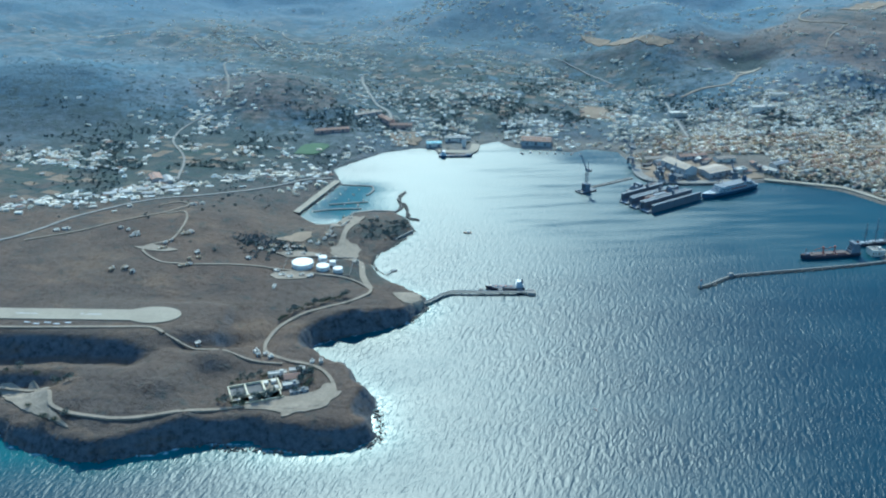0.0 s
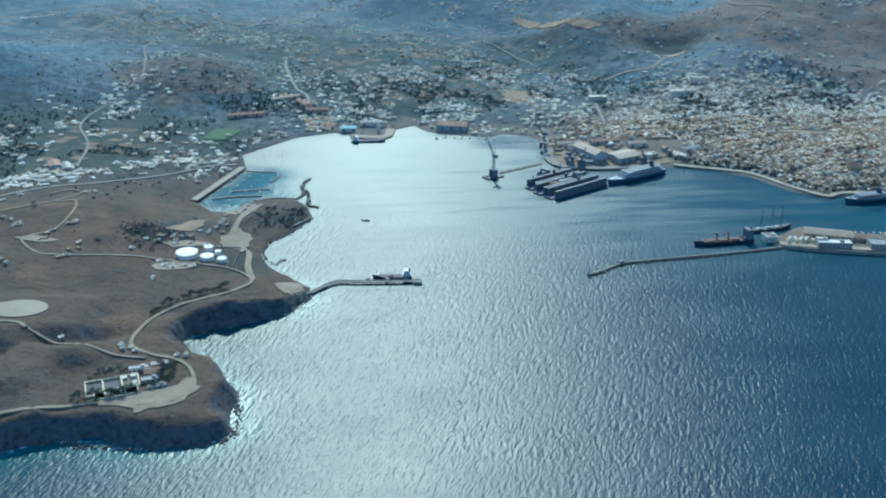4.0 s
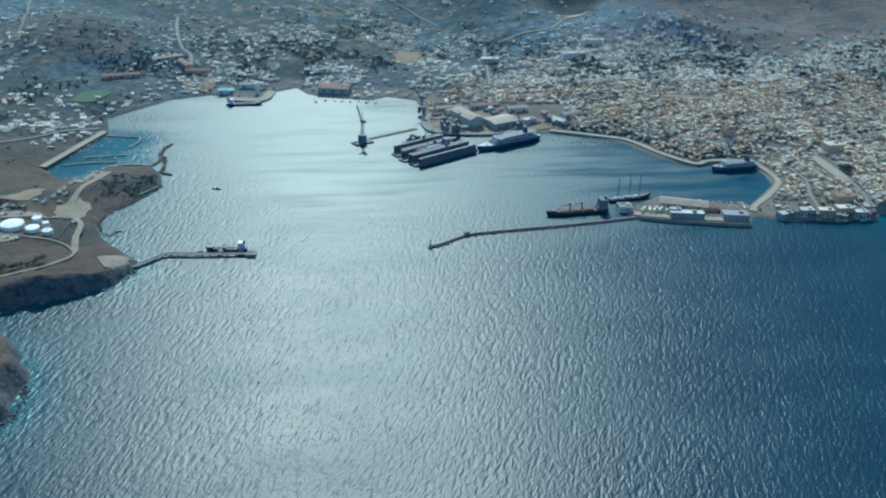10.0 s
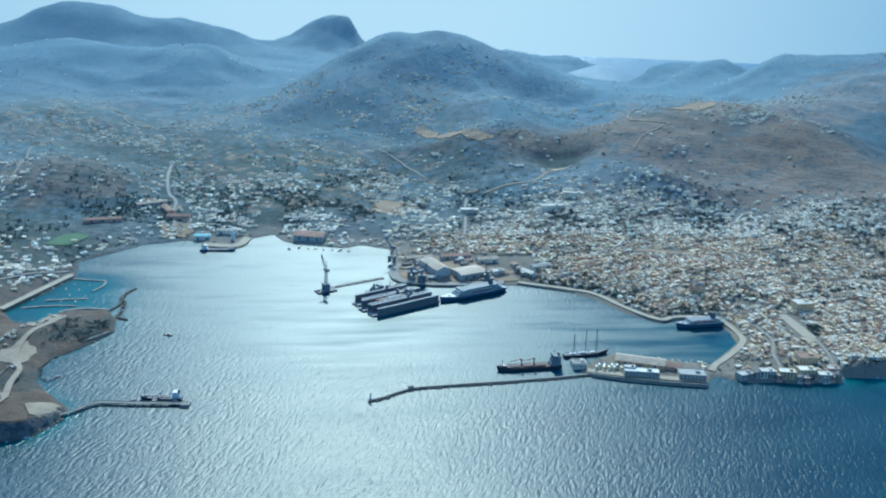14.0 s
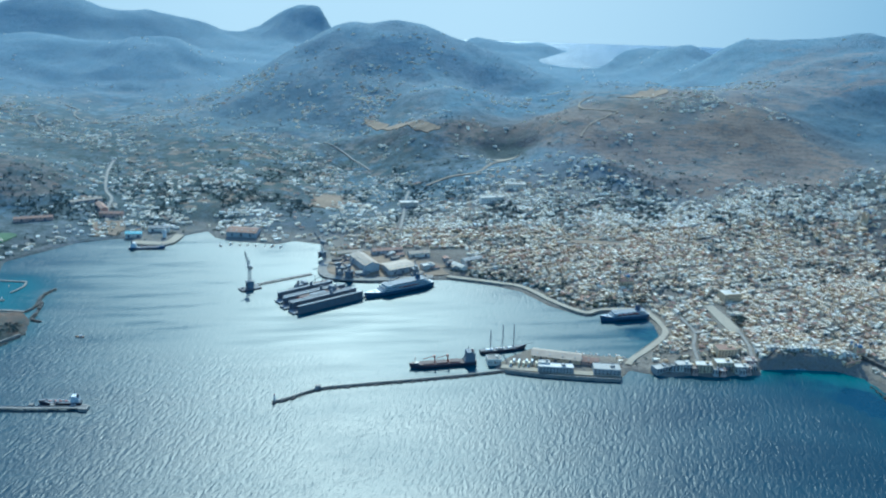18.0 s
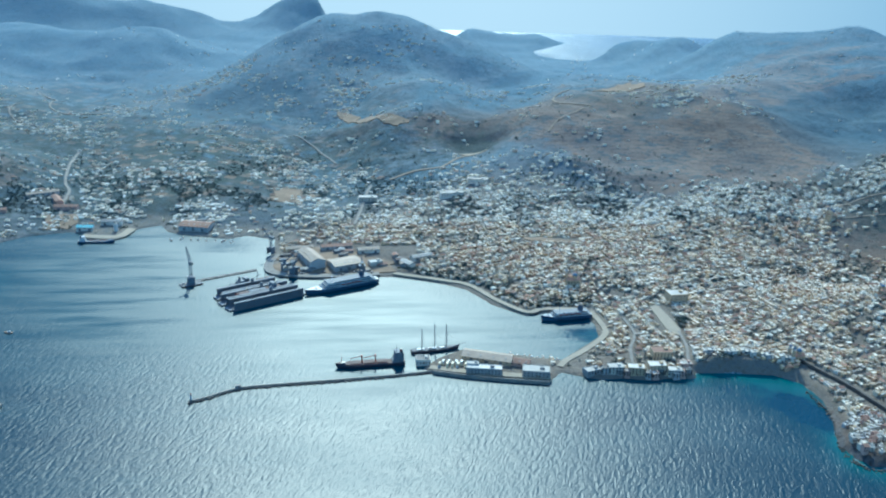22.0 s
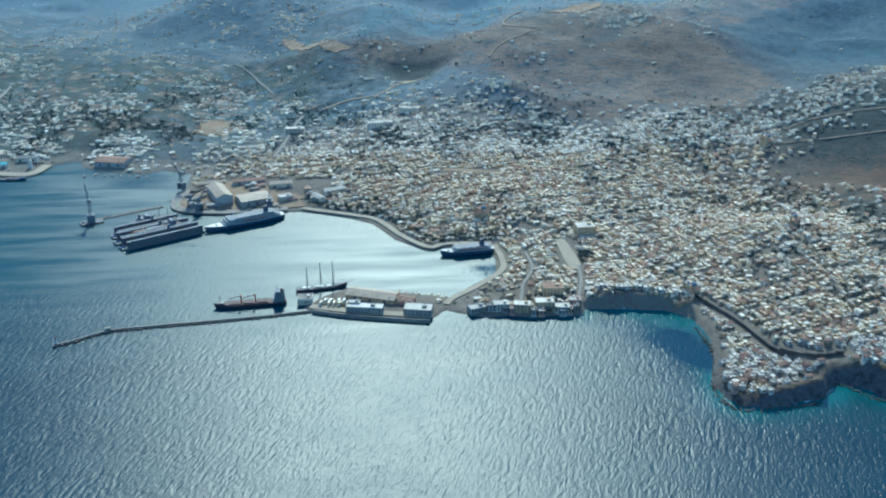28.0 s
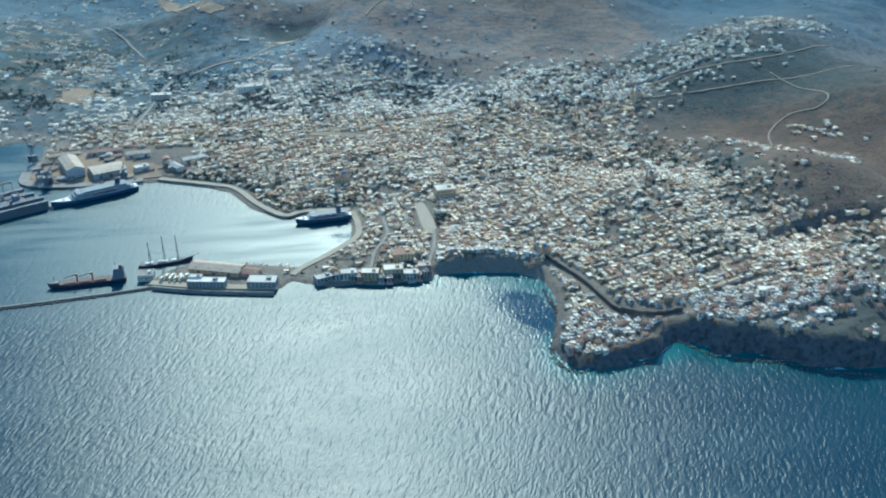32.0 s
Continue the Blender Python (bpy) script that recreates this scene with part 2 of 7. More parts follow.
def sea_material():
    m, t, p = nodes_of("sea_water")

    def times(u, v):
        return node(t, "ShaderNodeMath", {0: u, 1: v}, operation="MULTIPLY").outputs[0]

    def plus(u, v):
        return node(t, "ShaderNodeMath", {0: u, 1: v}, operation="ADD").outputs[0]

    def ridged(v):
        """Narrow crests and broad troughs."""
        fold = node(t, "ShaderNodeMath", {0: plus(times(v, 2.0), -1.0)}, operation="ABSOLUTE").outputs[0]
        return node(t, "ShaderNodeMath", {0: 1.0, 1: fold}, operation="SUBTRACT").outputs[0]
    patch = speck(t, where(t, 1, 2.2, 1, 8), 0.006, 3.0)
    wind = speck(t, crests(t, 190.0, 26.0, 8), 1.0, 5.0, 0.6)
    col = mixc(t, ramp(t, patch, 0.4, 0.65), (0.007, 0.026, 0.040), (0.010, 0.034, 0.049))
    col = mixc(t, attr(t, "shallow"), col, (0.020, 0.092, 0.098))
    col = mixc(t, times(attr(t, "calm"), 0.6), col, (0.014, 0.058, 0.074))
    # dark seagrass patches; missing glitter on sheltered water is painted in too
    weed = ramp(t, plus(attr(t, "weed"), times(speck(t, where(t), 0.024, 4.0, 0.6), 1.2)), 0.95, 1.15)
    col = mixc(t, weed, col, (0.002, 0.026, 0.048))
    foam = times(attr(t, "foam"), speck(t, where(t), 0.12, 5.0, 0.7))
    f = ramp(t, foam, 0.42, 0.60)
    col = mixc(t, f, col, (0.62, 0.68, 0.68))
    # smooth slicks and ruffled lanes where the wind is broken
    lane = times(plus(wind, -0.5), attr(t, "calm"))
    rough = plus(node(t, "ShaderNodeMapRange", {"Value": patch, "From Min": 0.3, "From Max": 0.7, "To Min": 0.40, "To Max": 0.44}).outputs[0], times(lane, 0.40))
    rough = plus(plus(rough, times(weed, -0.05)), plus(plus(times(attr(t, "shallow"), -0.10), times(attr(t, "lee"), -0.17)), times(attr(t, "calm"), 0.035)))
    swell = ridged(speck(t, crests(t, 18.0, 7.0, 74), 1.0, 2.0, 0.5))
    chop = ridged(speck(t, crests(t, 7.5, 3.4, 58), 1.0, 2.5, 0.55))
    h = plus(swell, times(chop, 0.5))
    calm = node(t, "ShaderNodeMapRange", {"Value": attr(t, "calm"), "To Min": 1.0, "To Max": 0.25}).outputs[0]
    gust = node(t, "ShaderNodeMapRange", {"Value": speck(t, crests(t, 160.0, 70.0, 20), 1.0, 3.0), "From Min": 0.35, "From Max": 0.65, "To Min": 0.8, "To Max": 1.1}).outputs[0]
    bp = node(t, "ShaderNodeBump", {"Height": h, "Distance": 0.66, "Strength": times(calm, gust)})
    # the body of the water under a glossy skin of ripples too small to see
    body = node(t, "ShaderNodeBsdfDiffuse", {"Color": col, "Normal": bp.outputs[0]})
    skin = node(t, "ShaderNodeBsdfGlossy", {"Color": (0.68, 0.71, 0.74, 1), "Roughness": rough, "Normal": bp.outputs[0]}, distribution="BECKMANN")
    gloss = node(t, "ShaderNodeFresnel", {"IOR": 1.33, "Normal": bp.outputs[0]})
    cube = node(t, "ShaderNodeMath", {0: gloss.outputs[0], 1: 3.0}, operation="POWER").outputs[0]
    both = node(t, "ShaderNodeMixShader", {0: plus(plus(times(gloss.outputs[0], 0.25), 0.03), times(cube, 0.8)), 1: body.outputs[0], 2: skin.outputs[0]})
    t.nodes.remove(p)
    t.links.new(both.outputs[0], t.nodes["Material Output"].inputs["Surface"])
    return m


LAND, SEA = land_material(), sea_material()

# ---- plan of the coast, metres ----
COAST_WEST = [(-2800, 430), (-1200, 540), (-600, 605), (-436, 663), (-373, 647), (-343, 623), (-287, 611), (-235, 620), (-210, 633), (-160, 639), (-143, 627), (-102, 630),
              (-74, 632), (-53, 647), (-61, 673), (-60, 700), (-73, 724), (-91, 744), (-116, 770), (-131, 796), (-127, 813), (-106, 829), (-72, 845), (-37, 863),
              (-17, 898), (-20, 924), (-38, 939), (-55, 957), (-75, 980), (-89, 1013), (-85, 1049), (-69, 1068), (-39, 1133), (-52, 1176), (-72, 1202),
              (-117, 1200), (-138, 1179), (-147, 1150), (-173, 1149), (-202, 1183), (-177, 1266), (-159, 1327), (-181, 1399), (-157, 1431), (-106, 1499), (-48, 1528)]
COAST_HARBOUR = [(-20, 1520), (-14, 1492), (45, 1492), (58, 1553), (91, 1580), (112, 1545), (143, 1527), (221, 1515), (245, 1536), (296, 1519), (307, 1447), (301, 1383),
                 (322, 1347), (390, 1340), (478, 1358), (508, 1360), (575, 1335), (607, 1317), (642, 1261), (685, 1224), (709, 1236), (768, 1239), (776, 1198),
                 (774, 1160), (717, 1089), (673, 1098), (631, 1104), (601, 1116), (568, 1088), (547, 1055), (564, 1048), (604, 1040), (691, 1030), (702, 1041),
                 (711, 1057), (727, 1050), (755, 1040), (787, 1046), (811, 1041), (850, 1050), (869, 1049)]
COAST_EAST = [(874, 1066), (922, 1069), (969, 1064), (994, 1045), (1004, 1004), (994, 946), (983, 903), (986, 877), (1002, 864), (1046, 872), (1079, 884), (1106, 914),
              (1133, 903), (1148, 883), (1176, 886), (1202, 872), (1226, 860), (1256, 850), (1297, 850), (1400, 835), (1700, 800), (2600, 700)]
COAST_FAR = [(2600, 3600), (1800, 4400), (1455, 4300), (1331, 4215), (1183, 3995), (1022, 4055), (995, 4295), (1202, 4705), (1096, 5000), (759, 5020), (560, 4500),
             (200, 4600), (40, 4950), (-20, 5110), (-150, 5120), (-300, 5110), (-440, 5090), (-600, 4980), (-680, 5060), (-760, 5060), (-1004, 4931), (-1725, 4585), (-2800, 4300)]
COAST = COAST_WEST + COAST_HARBOUR + COAST_EAST + COAST_FAR

# hills: x, y, radius, height
HILLS_NEAR = [(-260, 770, 90, 4), (-330, 920, 130, 12), (-330, 1080, 130, 14), (-240, 690, 70, 5), (-190, 960, 70, 4), (-330, 690, 80, 5), (-600, 850, 220, 20), (-900, 1100, 300, 35)]
HILLS_TOWN = [(-325, 1780, 112, 50), (-770, 1780, 215, 62), (840, 1330, 150, 5), (1000, 1450, 150, 16), (1160, 1200, 110, 36), (1300, 1640, 130, 34), (1100, 1620, 130, 24), (1450, 1740, 150, 50), (1600, 1850, 170, 55), (1200, 1030, 90, 20),
              (1020, 1045, 70, 8), (1370, 1215, 105, 58), (1620, 1500, 200, 75), (1480, 1000, 150, 50), (1285, 1360, 75, 26), (420, 1560, 150, 9), (750, 1450, 180, 14)]
HILLS_INLAND = [(-480, 1960, 170, 30), (50, 1970, 160, 30), (160, 1740, 120, 17), (480, 2100, 140, 66), (640, 1780, 125, 34), (645, 1975, 62, -24), (800, 1980, 160, 74),
                (870, 2290, 230, 112), (1060, 2160, 240, 84), (1260, 2150, 240, 92), (1180, 1890, 170, 20), (540, 2290, 150, 104), (230, 2460, 200, 78), (-200, 2300, 220, 60), (-650, 2350, 250, 60), (-1300, 1800, 400, 80)]
HILLS_FAR = [(1370, 2500, 270, 85), (308, 2840, 280, 158), (90, 2860, 230, 84), (530, 2910, 240, 128), (755, 2810, 220, 74), (-470, 3380, 250, 140), (-930, 3380, 280, 138), (-210, 4960, 170, 140), (-60, 5030, 110, 62),
             (-1220, 4450, 250, 210), (-850, 4530, 200, 146), (-620, 4700, 140, 63), (760, 4560, 140, 62), (1000, 4720, 130, 32), (1400, 4030, 150, 72), (1500, 3680, 170, 132),
             (1510, 3070, 230, 148), (1690, 2790, 290, 162), (1800, 2800, 135, 105), (-1520, 4450, 230, 110), (1850, 2250, 300, 175), (1050, 2750, 200, 66), (300, 3300, 250, 110), (900, 3350, 250, 30), (-1400, 2900, 350, 125)]
# sea cliffs: x, y, radius, height
CLIFFS = [(-200, 650, 190, 17), (-75, 690, 60, 5), (-90, 850, 80, 15), (-60, 1130, 60, 3), (930, 1060, 75, 15), (1015, 885, 60, 11), (1120, 890, 80, 14), (1250, 870, 110, 17),
          (1450, 850, 160, 16), (-30, 5000, 200, 40), (-1600, 500, 900, 15), (2000, 760, 500, 15)]


def smooth(a, b, v):
    u = np.clip((v - a) / (b - a), 0, 1)
    return u * u * (3 - 2 * u)


def lattice(x, y, seed):
    h = np.sin(x * 127.1 + y * 311.7 + seed * 74.7) * 43758.5453
    return h - np.floor(h)


def value_noise(x, y, seed=0):
    ix, iy = np.floor(x), np.floor(y)
    fx, fy = x - ix, y - iy
    fx, fy = fx * fx * (3 - 2 * fx), fy * fy * (3 - 2 * fy)
    a, b = lattice(ix, iy, seed), lattice(ix + 1, iy, seed)
    c, d = lattice(ix, iy + 1, seed), lattice(ix + 1, iy + 1, seed)
    return (a * (1 - fx) + b * fx) * (1 - fy) + (c * (1 - fx) + d * fx) * fy - 0.5


def fbm(x, y, size, octaves=4, seed=0):
    out, amp = 0, 1.0
    for k in range(octaves):
        out = out + amp * value_noise(x / size, y / size, seed + 7 * k)
        size, amp = size / 2.03, amp * 0.5
    return out


def shore(x, y):
    """Distance to the shore: above 0 on land, below 0 at sea."""
    x, y = np.asarray(x, float), np.asarray(y, float)
    near, inside = np.full(x.shape, 1e12), np.zeros(x.shape, bool)
    for (ax, ay), (bx, by) in zip(COAST, COAST[1:] + COAST[:1]):
        ex, ey = bx - ax, by - ay
        u = np.clip(((x - ax) * ex + (y - ay) * ey) / (ex * ex + ey * ey), 0, 1)
        near = np.minimum(near, (x - ax - u * ex) ** 2 + (y - ay - u * ey) ** 2)
        inside ^= ((ay > y) != (by > y)) & (x < ax + (y - ay) * ex / (ey or 1e-9))
    near = np.sqrt(near)
    return np.where(inside, near, -near)


def bumps(x, y, rows, deep=1.0):
    out = np.zeros(np.shape(x))
    for cx, cy, r, h in rows:
        out = out + h * np.exp(-((x - cx) ** 2 + ((y - cy) / deep) ** 2) / r ** 2)
    return out


def built(x, y):
    """1 in the harbour front and the town, where quays are straight and streets are paved."""
    return np.clip(bumps(x, y, [(640, 1230, 190, 1.3), (420, 1400, 190, 1.2), (840, 1120, 150, 1.0), (620, 1050, 90, 1.4), (150, 1530, 150, 1.0), (860, 1350, 230, 1.0), (1000, 1050, 80, 0.6), (20, 1500, 60, 1.0)]), 0, 1)


def bank(x, y, line, back):
    """1 just below a broken edge that faces -y, fading out behind over a distance."""
    lx, ly = np.array([p[0] for p in line], float), np.array([p[1] for p in line], float)
    v = np.interp(x, lx, ly) + 5 * fbm(x, y, 45, 2, 51) - y
    ends = smooth(lx[0] - 25, lx[0] + 15, x) * (1 - smooth(lx[-1] - 15, lx[-1] + 25, x))
    return ends * smooth(0, 20, v) * (1 - smooth(20, back, v))


def along(x, y, line, wide, weight):
    """A band of houses beside a street."""
    near = np.full(np.shape(x), 1e12)
    for (ax, ay), (bx, by) in zip(line, line[1:]):
        ex, ey = bx - ax, by - ay
        u = np.clip(((x - ax) * ex + (y - ay) * ey) / (ex * ex + ey * ey), 0, 1)
        near = np.minimum(near, (x - ax - u * ex) ** 2 + (y - ay - u * ey) ** 2)
    return weight * np.exp(-near / wide ** 2)


BANKS = [([(-640, 768), (-423, 768), (-359, 770), (-280, 760)], 15, 60), ([(-560, 720), (-401, 718), (-367, 722), (-333, 728)], 12, 45), ([(-253, 776), (-220, 778), (-191, 800)], 8, 40),
         ([(1245, 1092), (1282, 1107), (1331, 1118), (1480, 1112)], 10, 100), ([(590, 2020), (640, 2030), (700, 2010)], 8, 120)]


def level(x, y):
    """Height of the ground and the distance to the shore."""
    x, y = np.asarray(x, float), np.asarray(y, float)
    d = shore(x, y)
    town = built(x, y)
    cliff = bumps(x, y, CLIFFS)
    rugged = np.clip(cliff / 10, 0.15, 1) * (1 - 0.9 * town)
    d = d + rugged * (7 * fbm(x, y, 34, 3, 5) + 5 * fbm(x, y, 9, 2, 11)) * (np.abs(d) < 60)
    inland = smooth(0, 100, d)
    z = np.where(d > 0, 2.2 * np.clip(d / 3.0, 0, 1), np.maximum(d * 0.5, -6))
    z = z + 9 * smooth(4, 75, d) * (1 - 0.6 * town) * (1 - 0.6 * np.clip(cliff / 12, 0, 1)) + cliff * np.clip(d / (9 + 12 * fbm(x, y, 24, 3, 3)), 0, 1) * (1 + 0.35 * fbm(x, y, 30, 3, 13))
    z = z + inland * (bumps(x, y, HILLS_NEAR + HILLS_TOWN) + 0.72 * bumps(x, y, HILLS_INLAND, 1.6) + 0.88 * bumps(x, y, HILLS_FAR, 1.45))
    gully = np.abs(fbm(x, y, 320, 5, 21))
    z = z + inland * (1 - town) * smooth(1500, 2300, y + 0.2 * np.abs(x)) * (9 - 40 * gully)
    z = z + smooth(3, 60, d) * (1 - 0.9 * town) * (4.0 * fbm(x, y, 70, 3, 31))
    # level ground: the runway, the tank yard, the walled compound
    for cx, cy, rx, ry, turn, h, rim in LEVELS:
        ca, sa = math.cos(radians(turn)), math.sin(radians(turn))
        u, v = (x - cx) * ca + (y - cy) * sa, -(x - cx) * sa + (y - cy) * ca
        k = (1 - smooth(rx, rx + rim, np.abs(u))) * (1 - smooth(ry, ry + rim, np.abs(v)))
        z = z + k * (h - z) * smooth(4, 12, d)
    # steep banks that face the sea
    for line, drop, back in BANKS:
        z = z - drop * bank(x, y, line, back) * (d > 8)
    return z, d


LEVELS = [(-560, 803, 330, 26, 0, 33.0, 28), (-148, 964, 34, 20, 0, 19.0, 28), (-150, 698, 52, 30, 18, 17.5, 28), (1016, 952, 44, 66, 22, 8.5, 13)]


def axis(lo, a, b, hi, fine, grow):
    mid = np.arange(a, b + fine / 2, fine)
    up, s = [], fine
    v = b
    while v < hi:
        s = min(s * grow, 45)
        v += s
        up.append(v)
    dn, s, v = [], fine, a
    while v > lo:
        s = min(s * grow, 45)
        v -= s
        dn.append(v)
    return np.concatenate([dn[::-1], mid, up])


def sheet(name, xs, ys, zs, material, attrs, keep=None):
    nx, ny = len(xs), len(ys)
    gx, gy = np.meshgrid(xs, ys)
    co = np.stack([gx, gy, zs], -1).reshape(-1, 3)
    i = np.arange(nx * ny).reshape(ny, nx)
    quads = np.stack([i[:-1, :-1], i[:-1, 1:], i[1:, 1:], i[1:, :-1]], -1).reshape(-1, 4)
    if keep is not None:
        k = keep.reshape(-1)[quads].any(1)
        quads = quads[k]
    me = bpy.data.meshes.new(name)
    me.from_pydata(co.tolist(), [], quads.tolist())
    for key, v in attrs.items():
        me.attributes.new(key, "FLOAT", "POINT").data.foreach_set("value", np.asarray(v, np.float32).reshape(-1))
    me.polygons.foreach_set("use_smooth", np.ones(len(me.polygons), bool))
    me.materials.append(material)
    return new(name, me)


def town_density(x, y):
    """Houses a place can hold, 0 to 1."""
    d = bumps(x, y, [(680, 1400, 170, 1.1), (850, 1280, 150, 1.2), (990, 1180, 120, 1.1), (1000, 1400, 150, 1.2), (860, 1500, 150, 1.0), (1060, 1000, 80, 0.9), (1150, 1000, 100, 0.8),
                     (1150, 1580, 75, 1.0), (1080, 1620, 80, 0.9), (1255, 1610, 50, 0.9), (1345, 1665, 48, 0.85), (1440, 1735, 48, 0.75), (1540, 1800, 50, 0.6), (700, 1600, 150, 0.75), (480, 1520, 150, 0.7), (880, 1090, 90, 1.0), (1250, 1000, 90, 0.45), (1080, 1280, 120, 0.7), (1008, 950, 40, 0.45), (1012, 1010, 40, 0.4), (1195, 1290, 60, 0.7), (1205, 1205, 60, 0.6), (1190, 1130, 80, 0.7), (1262, 1160, 60, 0.6), (1230, 1070, 75, 0.7), (1300, 1030, 70, 0.3), (1180, 940, 50, 0.3), (1260, 940, 60, 0.25), (1340, 960, 60, 0.15), (1022, 905, 40, 0.5)])
    return np.clip(d, 0, 1)


STREETS = [([(-660, 1070), (-544, 1158), (-465, 1195), (-386, 1287), (-315, 1309), (-233, 1330), (-180, 1324)], 24, 1.0), ([(-300, 1361), (-225, 1372), (-180, 1420)], 26, 0.8),
           ([(-700, 1340), (-579, 1385), (-548, 1436), (-503, 1472), (-477, 1515)], 38, 1.0), ([(-477, 1515), (-466, 1583), (-474, 1651), (-426, 1741), (-484, 1970), (-486, 2091)], 20, 0.5),
           ([(-344, 1578), (-310, 1490), (-250, 1440)], 18, 0.5), ([(-175, 1513), (-150, 1628), (-145, 1737), (-187, 1965), (-160, 2200)], 28, 0.4), ([(-150, 1530), (-40, 1580), (90, 1620), (250, 1600)], 32, 0.65),
           ([(90, 1620), (140, 1800), (260, 1990), (300, 2200)], 40, 0.4), ([(260, 1640), (420, 1780), (520, 1960)], 45, 0.5), ([(420, 1620), (620, 1760), (640, 1850)], 45, 0.5),
           ([(-165, 1480), (-70, 1562), (-20, 1580), (60, 1606), (120, 1596), (200, 1560), (270, 1548)], 26, 0.9), ([(300, 1480), (400, 1490), (520, 1470)], 26, 0.8),
           ([(-490, 2120), (-570, 2222), (-492, 2465)], 25, 0.3), ([(-334, 2313), (-200, 2330), (-60, 2480)], 40, 0.3), ([(-955, 2297), (-740, 2445), (-600, 2700)], 45, 0.3),
           ([(900, 1950), (1020, 2110), (1200, 2200), (1330, 2330)], 45, 0.35), ([(1040, 1880), (1180, 1990)], 30, 0.2), ([(720, 2360), (800, 2480)], 40, 0.25), ([(300, 2560), (460, 2640), (560, 2800)], 50, 0.25),
           ([(1190, 1600), (1316, 1725), (1391, 1717), (1507, 1757), (1600, 1780)], 30, 0.9), ([(1270, 1637), (1375, 1664), (1505, 1645)], 22, 0.6), ([(1280, 1105), (1330, 1095), (1400, 1080)], 26, 0.7), ([(-436, 1796), (-427, 1737), (-459, 1690), (-449, 1612), (-424, 1471)], 26, 0.5), ([(-492, 2331), (-468, 2282), (-331, 2143), (-237, 2133), (-190, 2030)], 34, 0.45), ([(179, 2106), (284, 2069), (326, 1996), (363, 1999)], 34, 0.5), ([(321, 2344), (350, 2420), (373, 2501)], 40, 0.4),
           ([(1300, 1400), (1345, 1350), (1410, 1330), (1455, 1290)], 22, 0.5), ([(1440, 1420), (1500, 1380)], 20, 0.35), ([(1390, 1600), (1500, 1660)], 20, 0.3), ([(1180, 985), (1290, 1040)], 40, 0.4)]


def suburb_density(x, y):
    d = bumps(x, y, [(300, 1640, 150, 0.5), (120, 1640, 110, 0.6), (100, 1800, 190, 0.32), (-90, 1740, 110, 0.3), (560, 1740, 130, 0.4), (860, 1700, 120, 0.4), (620, 1560, 120, 0.4), (-230, 1345, 60, 0.35), (420, 1800, 150, 0.25), (1130, 1420, 90, 0.35), (-300, 2000, 260, 0.15), (100, 1950, 260, 0.22), (300, 2150, 220, 0.18), (-600, 2350, 260, 0.16), (0, 2450, 300, 0.14), (500, 2350, 200, 0.14), (1050, 2200, 200, 0.14), (750, 2050, 150, 0.06), (-450, 1600, 120, 0.2), (-250, 1400, 55, 0.6), (-300, 1450, 60, 0.5), (-205, 1345, 45, 0.7), (-420, 1235, 40, 0.8), (-120, 1560, 60, 0.5), (-560, 1340, 60, 0.4), (-600, 2420, 110, 0.3), (-300, 2090, 120, 0.3), (-67, 2181, 60, 0.35), (-30, 2680, 130, 0.35), (-139, 3500, 150, 0.25), (330, 2370, 90, 0.35), (190, 2100, 80, 0.35), (1068, 3595, 130, 0.35), (1200, 3800, 130, 0.3), (1118, 2691, 110, 0.25), (1038, 2120, 70, 0.4), (1310, 2500, 120, 0.3), (1190, 2090, 70, 0.4), (1110, 2150, 60, 0.35), (1006, 2037, 45, 0.4), (1222, 2015, 50, 0.35), (-389, 1942, 70, 0.3), (848, 1810, 60, 0.3), (300, 2000, 100, 0.3)])
    for line, wide, weight in STREETS:
        d = np.maximum(d, along(x, y, line, wide, weight))
    open_land = smooth(1450, 1750, y - 0.2 * np.clip(x, 0, 800))
    knots = smooth(-0.12, 0.30, fbm(x, y, 85, 3, 41))
    return np.clip(d * ((1 - open_land) * (0.35 + 1.2 * knots) + open_land * (0.06 + 1.05 * knots)), 0, 0.85)


# ---- ground and sea ----
LX, LY = axis(-2750, -480, 1480, 2550, 5.5, 1.06), axis(470, 590, 1720, 5090, 5.5, 1.02)
GX, GY = np.meshgrid(LX, LY)
GZ, GD = level(GX, GY)
# scrub weights; those on the eastern slopes and hollows paint in shade
valley = bumps(GX, GY, [(-430, 1400, 220, 0.34), (-250, 1440, 90, 0.15), (1320, 900, 160, 0.30), (1190, 905, 60, 0.2), (1275, 1275, 55, 0.3), (1340, 1570, 90, 0.28), (1400, 1690, 80, 0.28), (1480, 1650, 90, 0.3), (1300, 1650, 60, 0.28), (1560, 1560, 120, 0.2), (-80, 990, 40, 0.22), (-110, 950, 30, 0.15), (0, 1680, 180, 0.16), (400, 1700, 220, 0.14), (-520, 1560, 160, 0.10), (-300, 2050, 300, 0.15), (-60, 1120, 60, 0.22), (-180, 1060, 40, 0.22), (640, 1980, 60, 0.28), (900, 1240, 300, 0.1), (-780, 1600, 120, 0.14), (0, 1750, 230, 0.10), (-250, 2100, 330, 0.10), (250, 2300, 250, 0.08), (480, 1960, 160, 0.12), (330, 2080, 130, 0.12)]) - 0.06
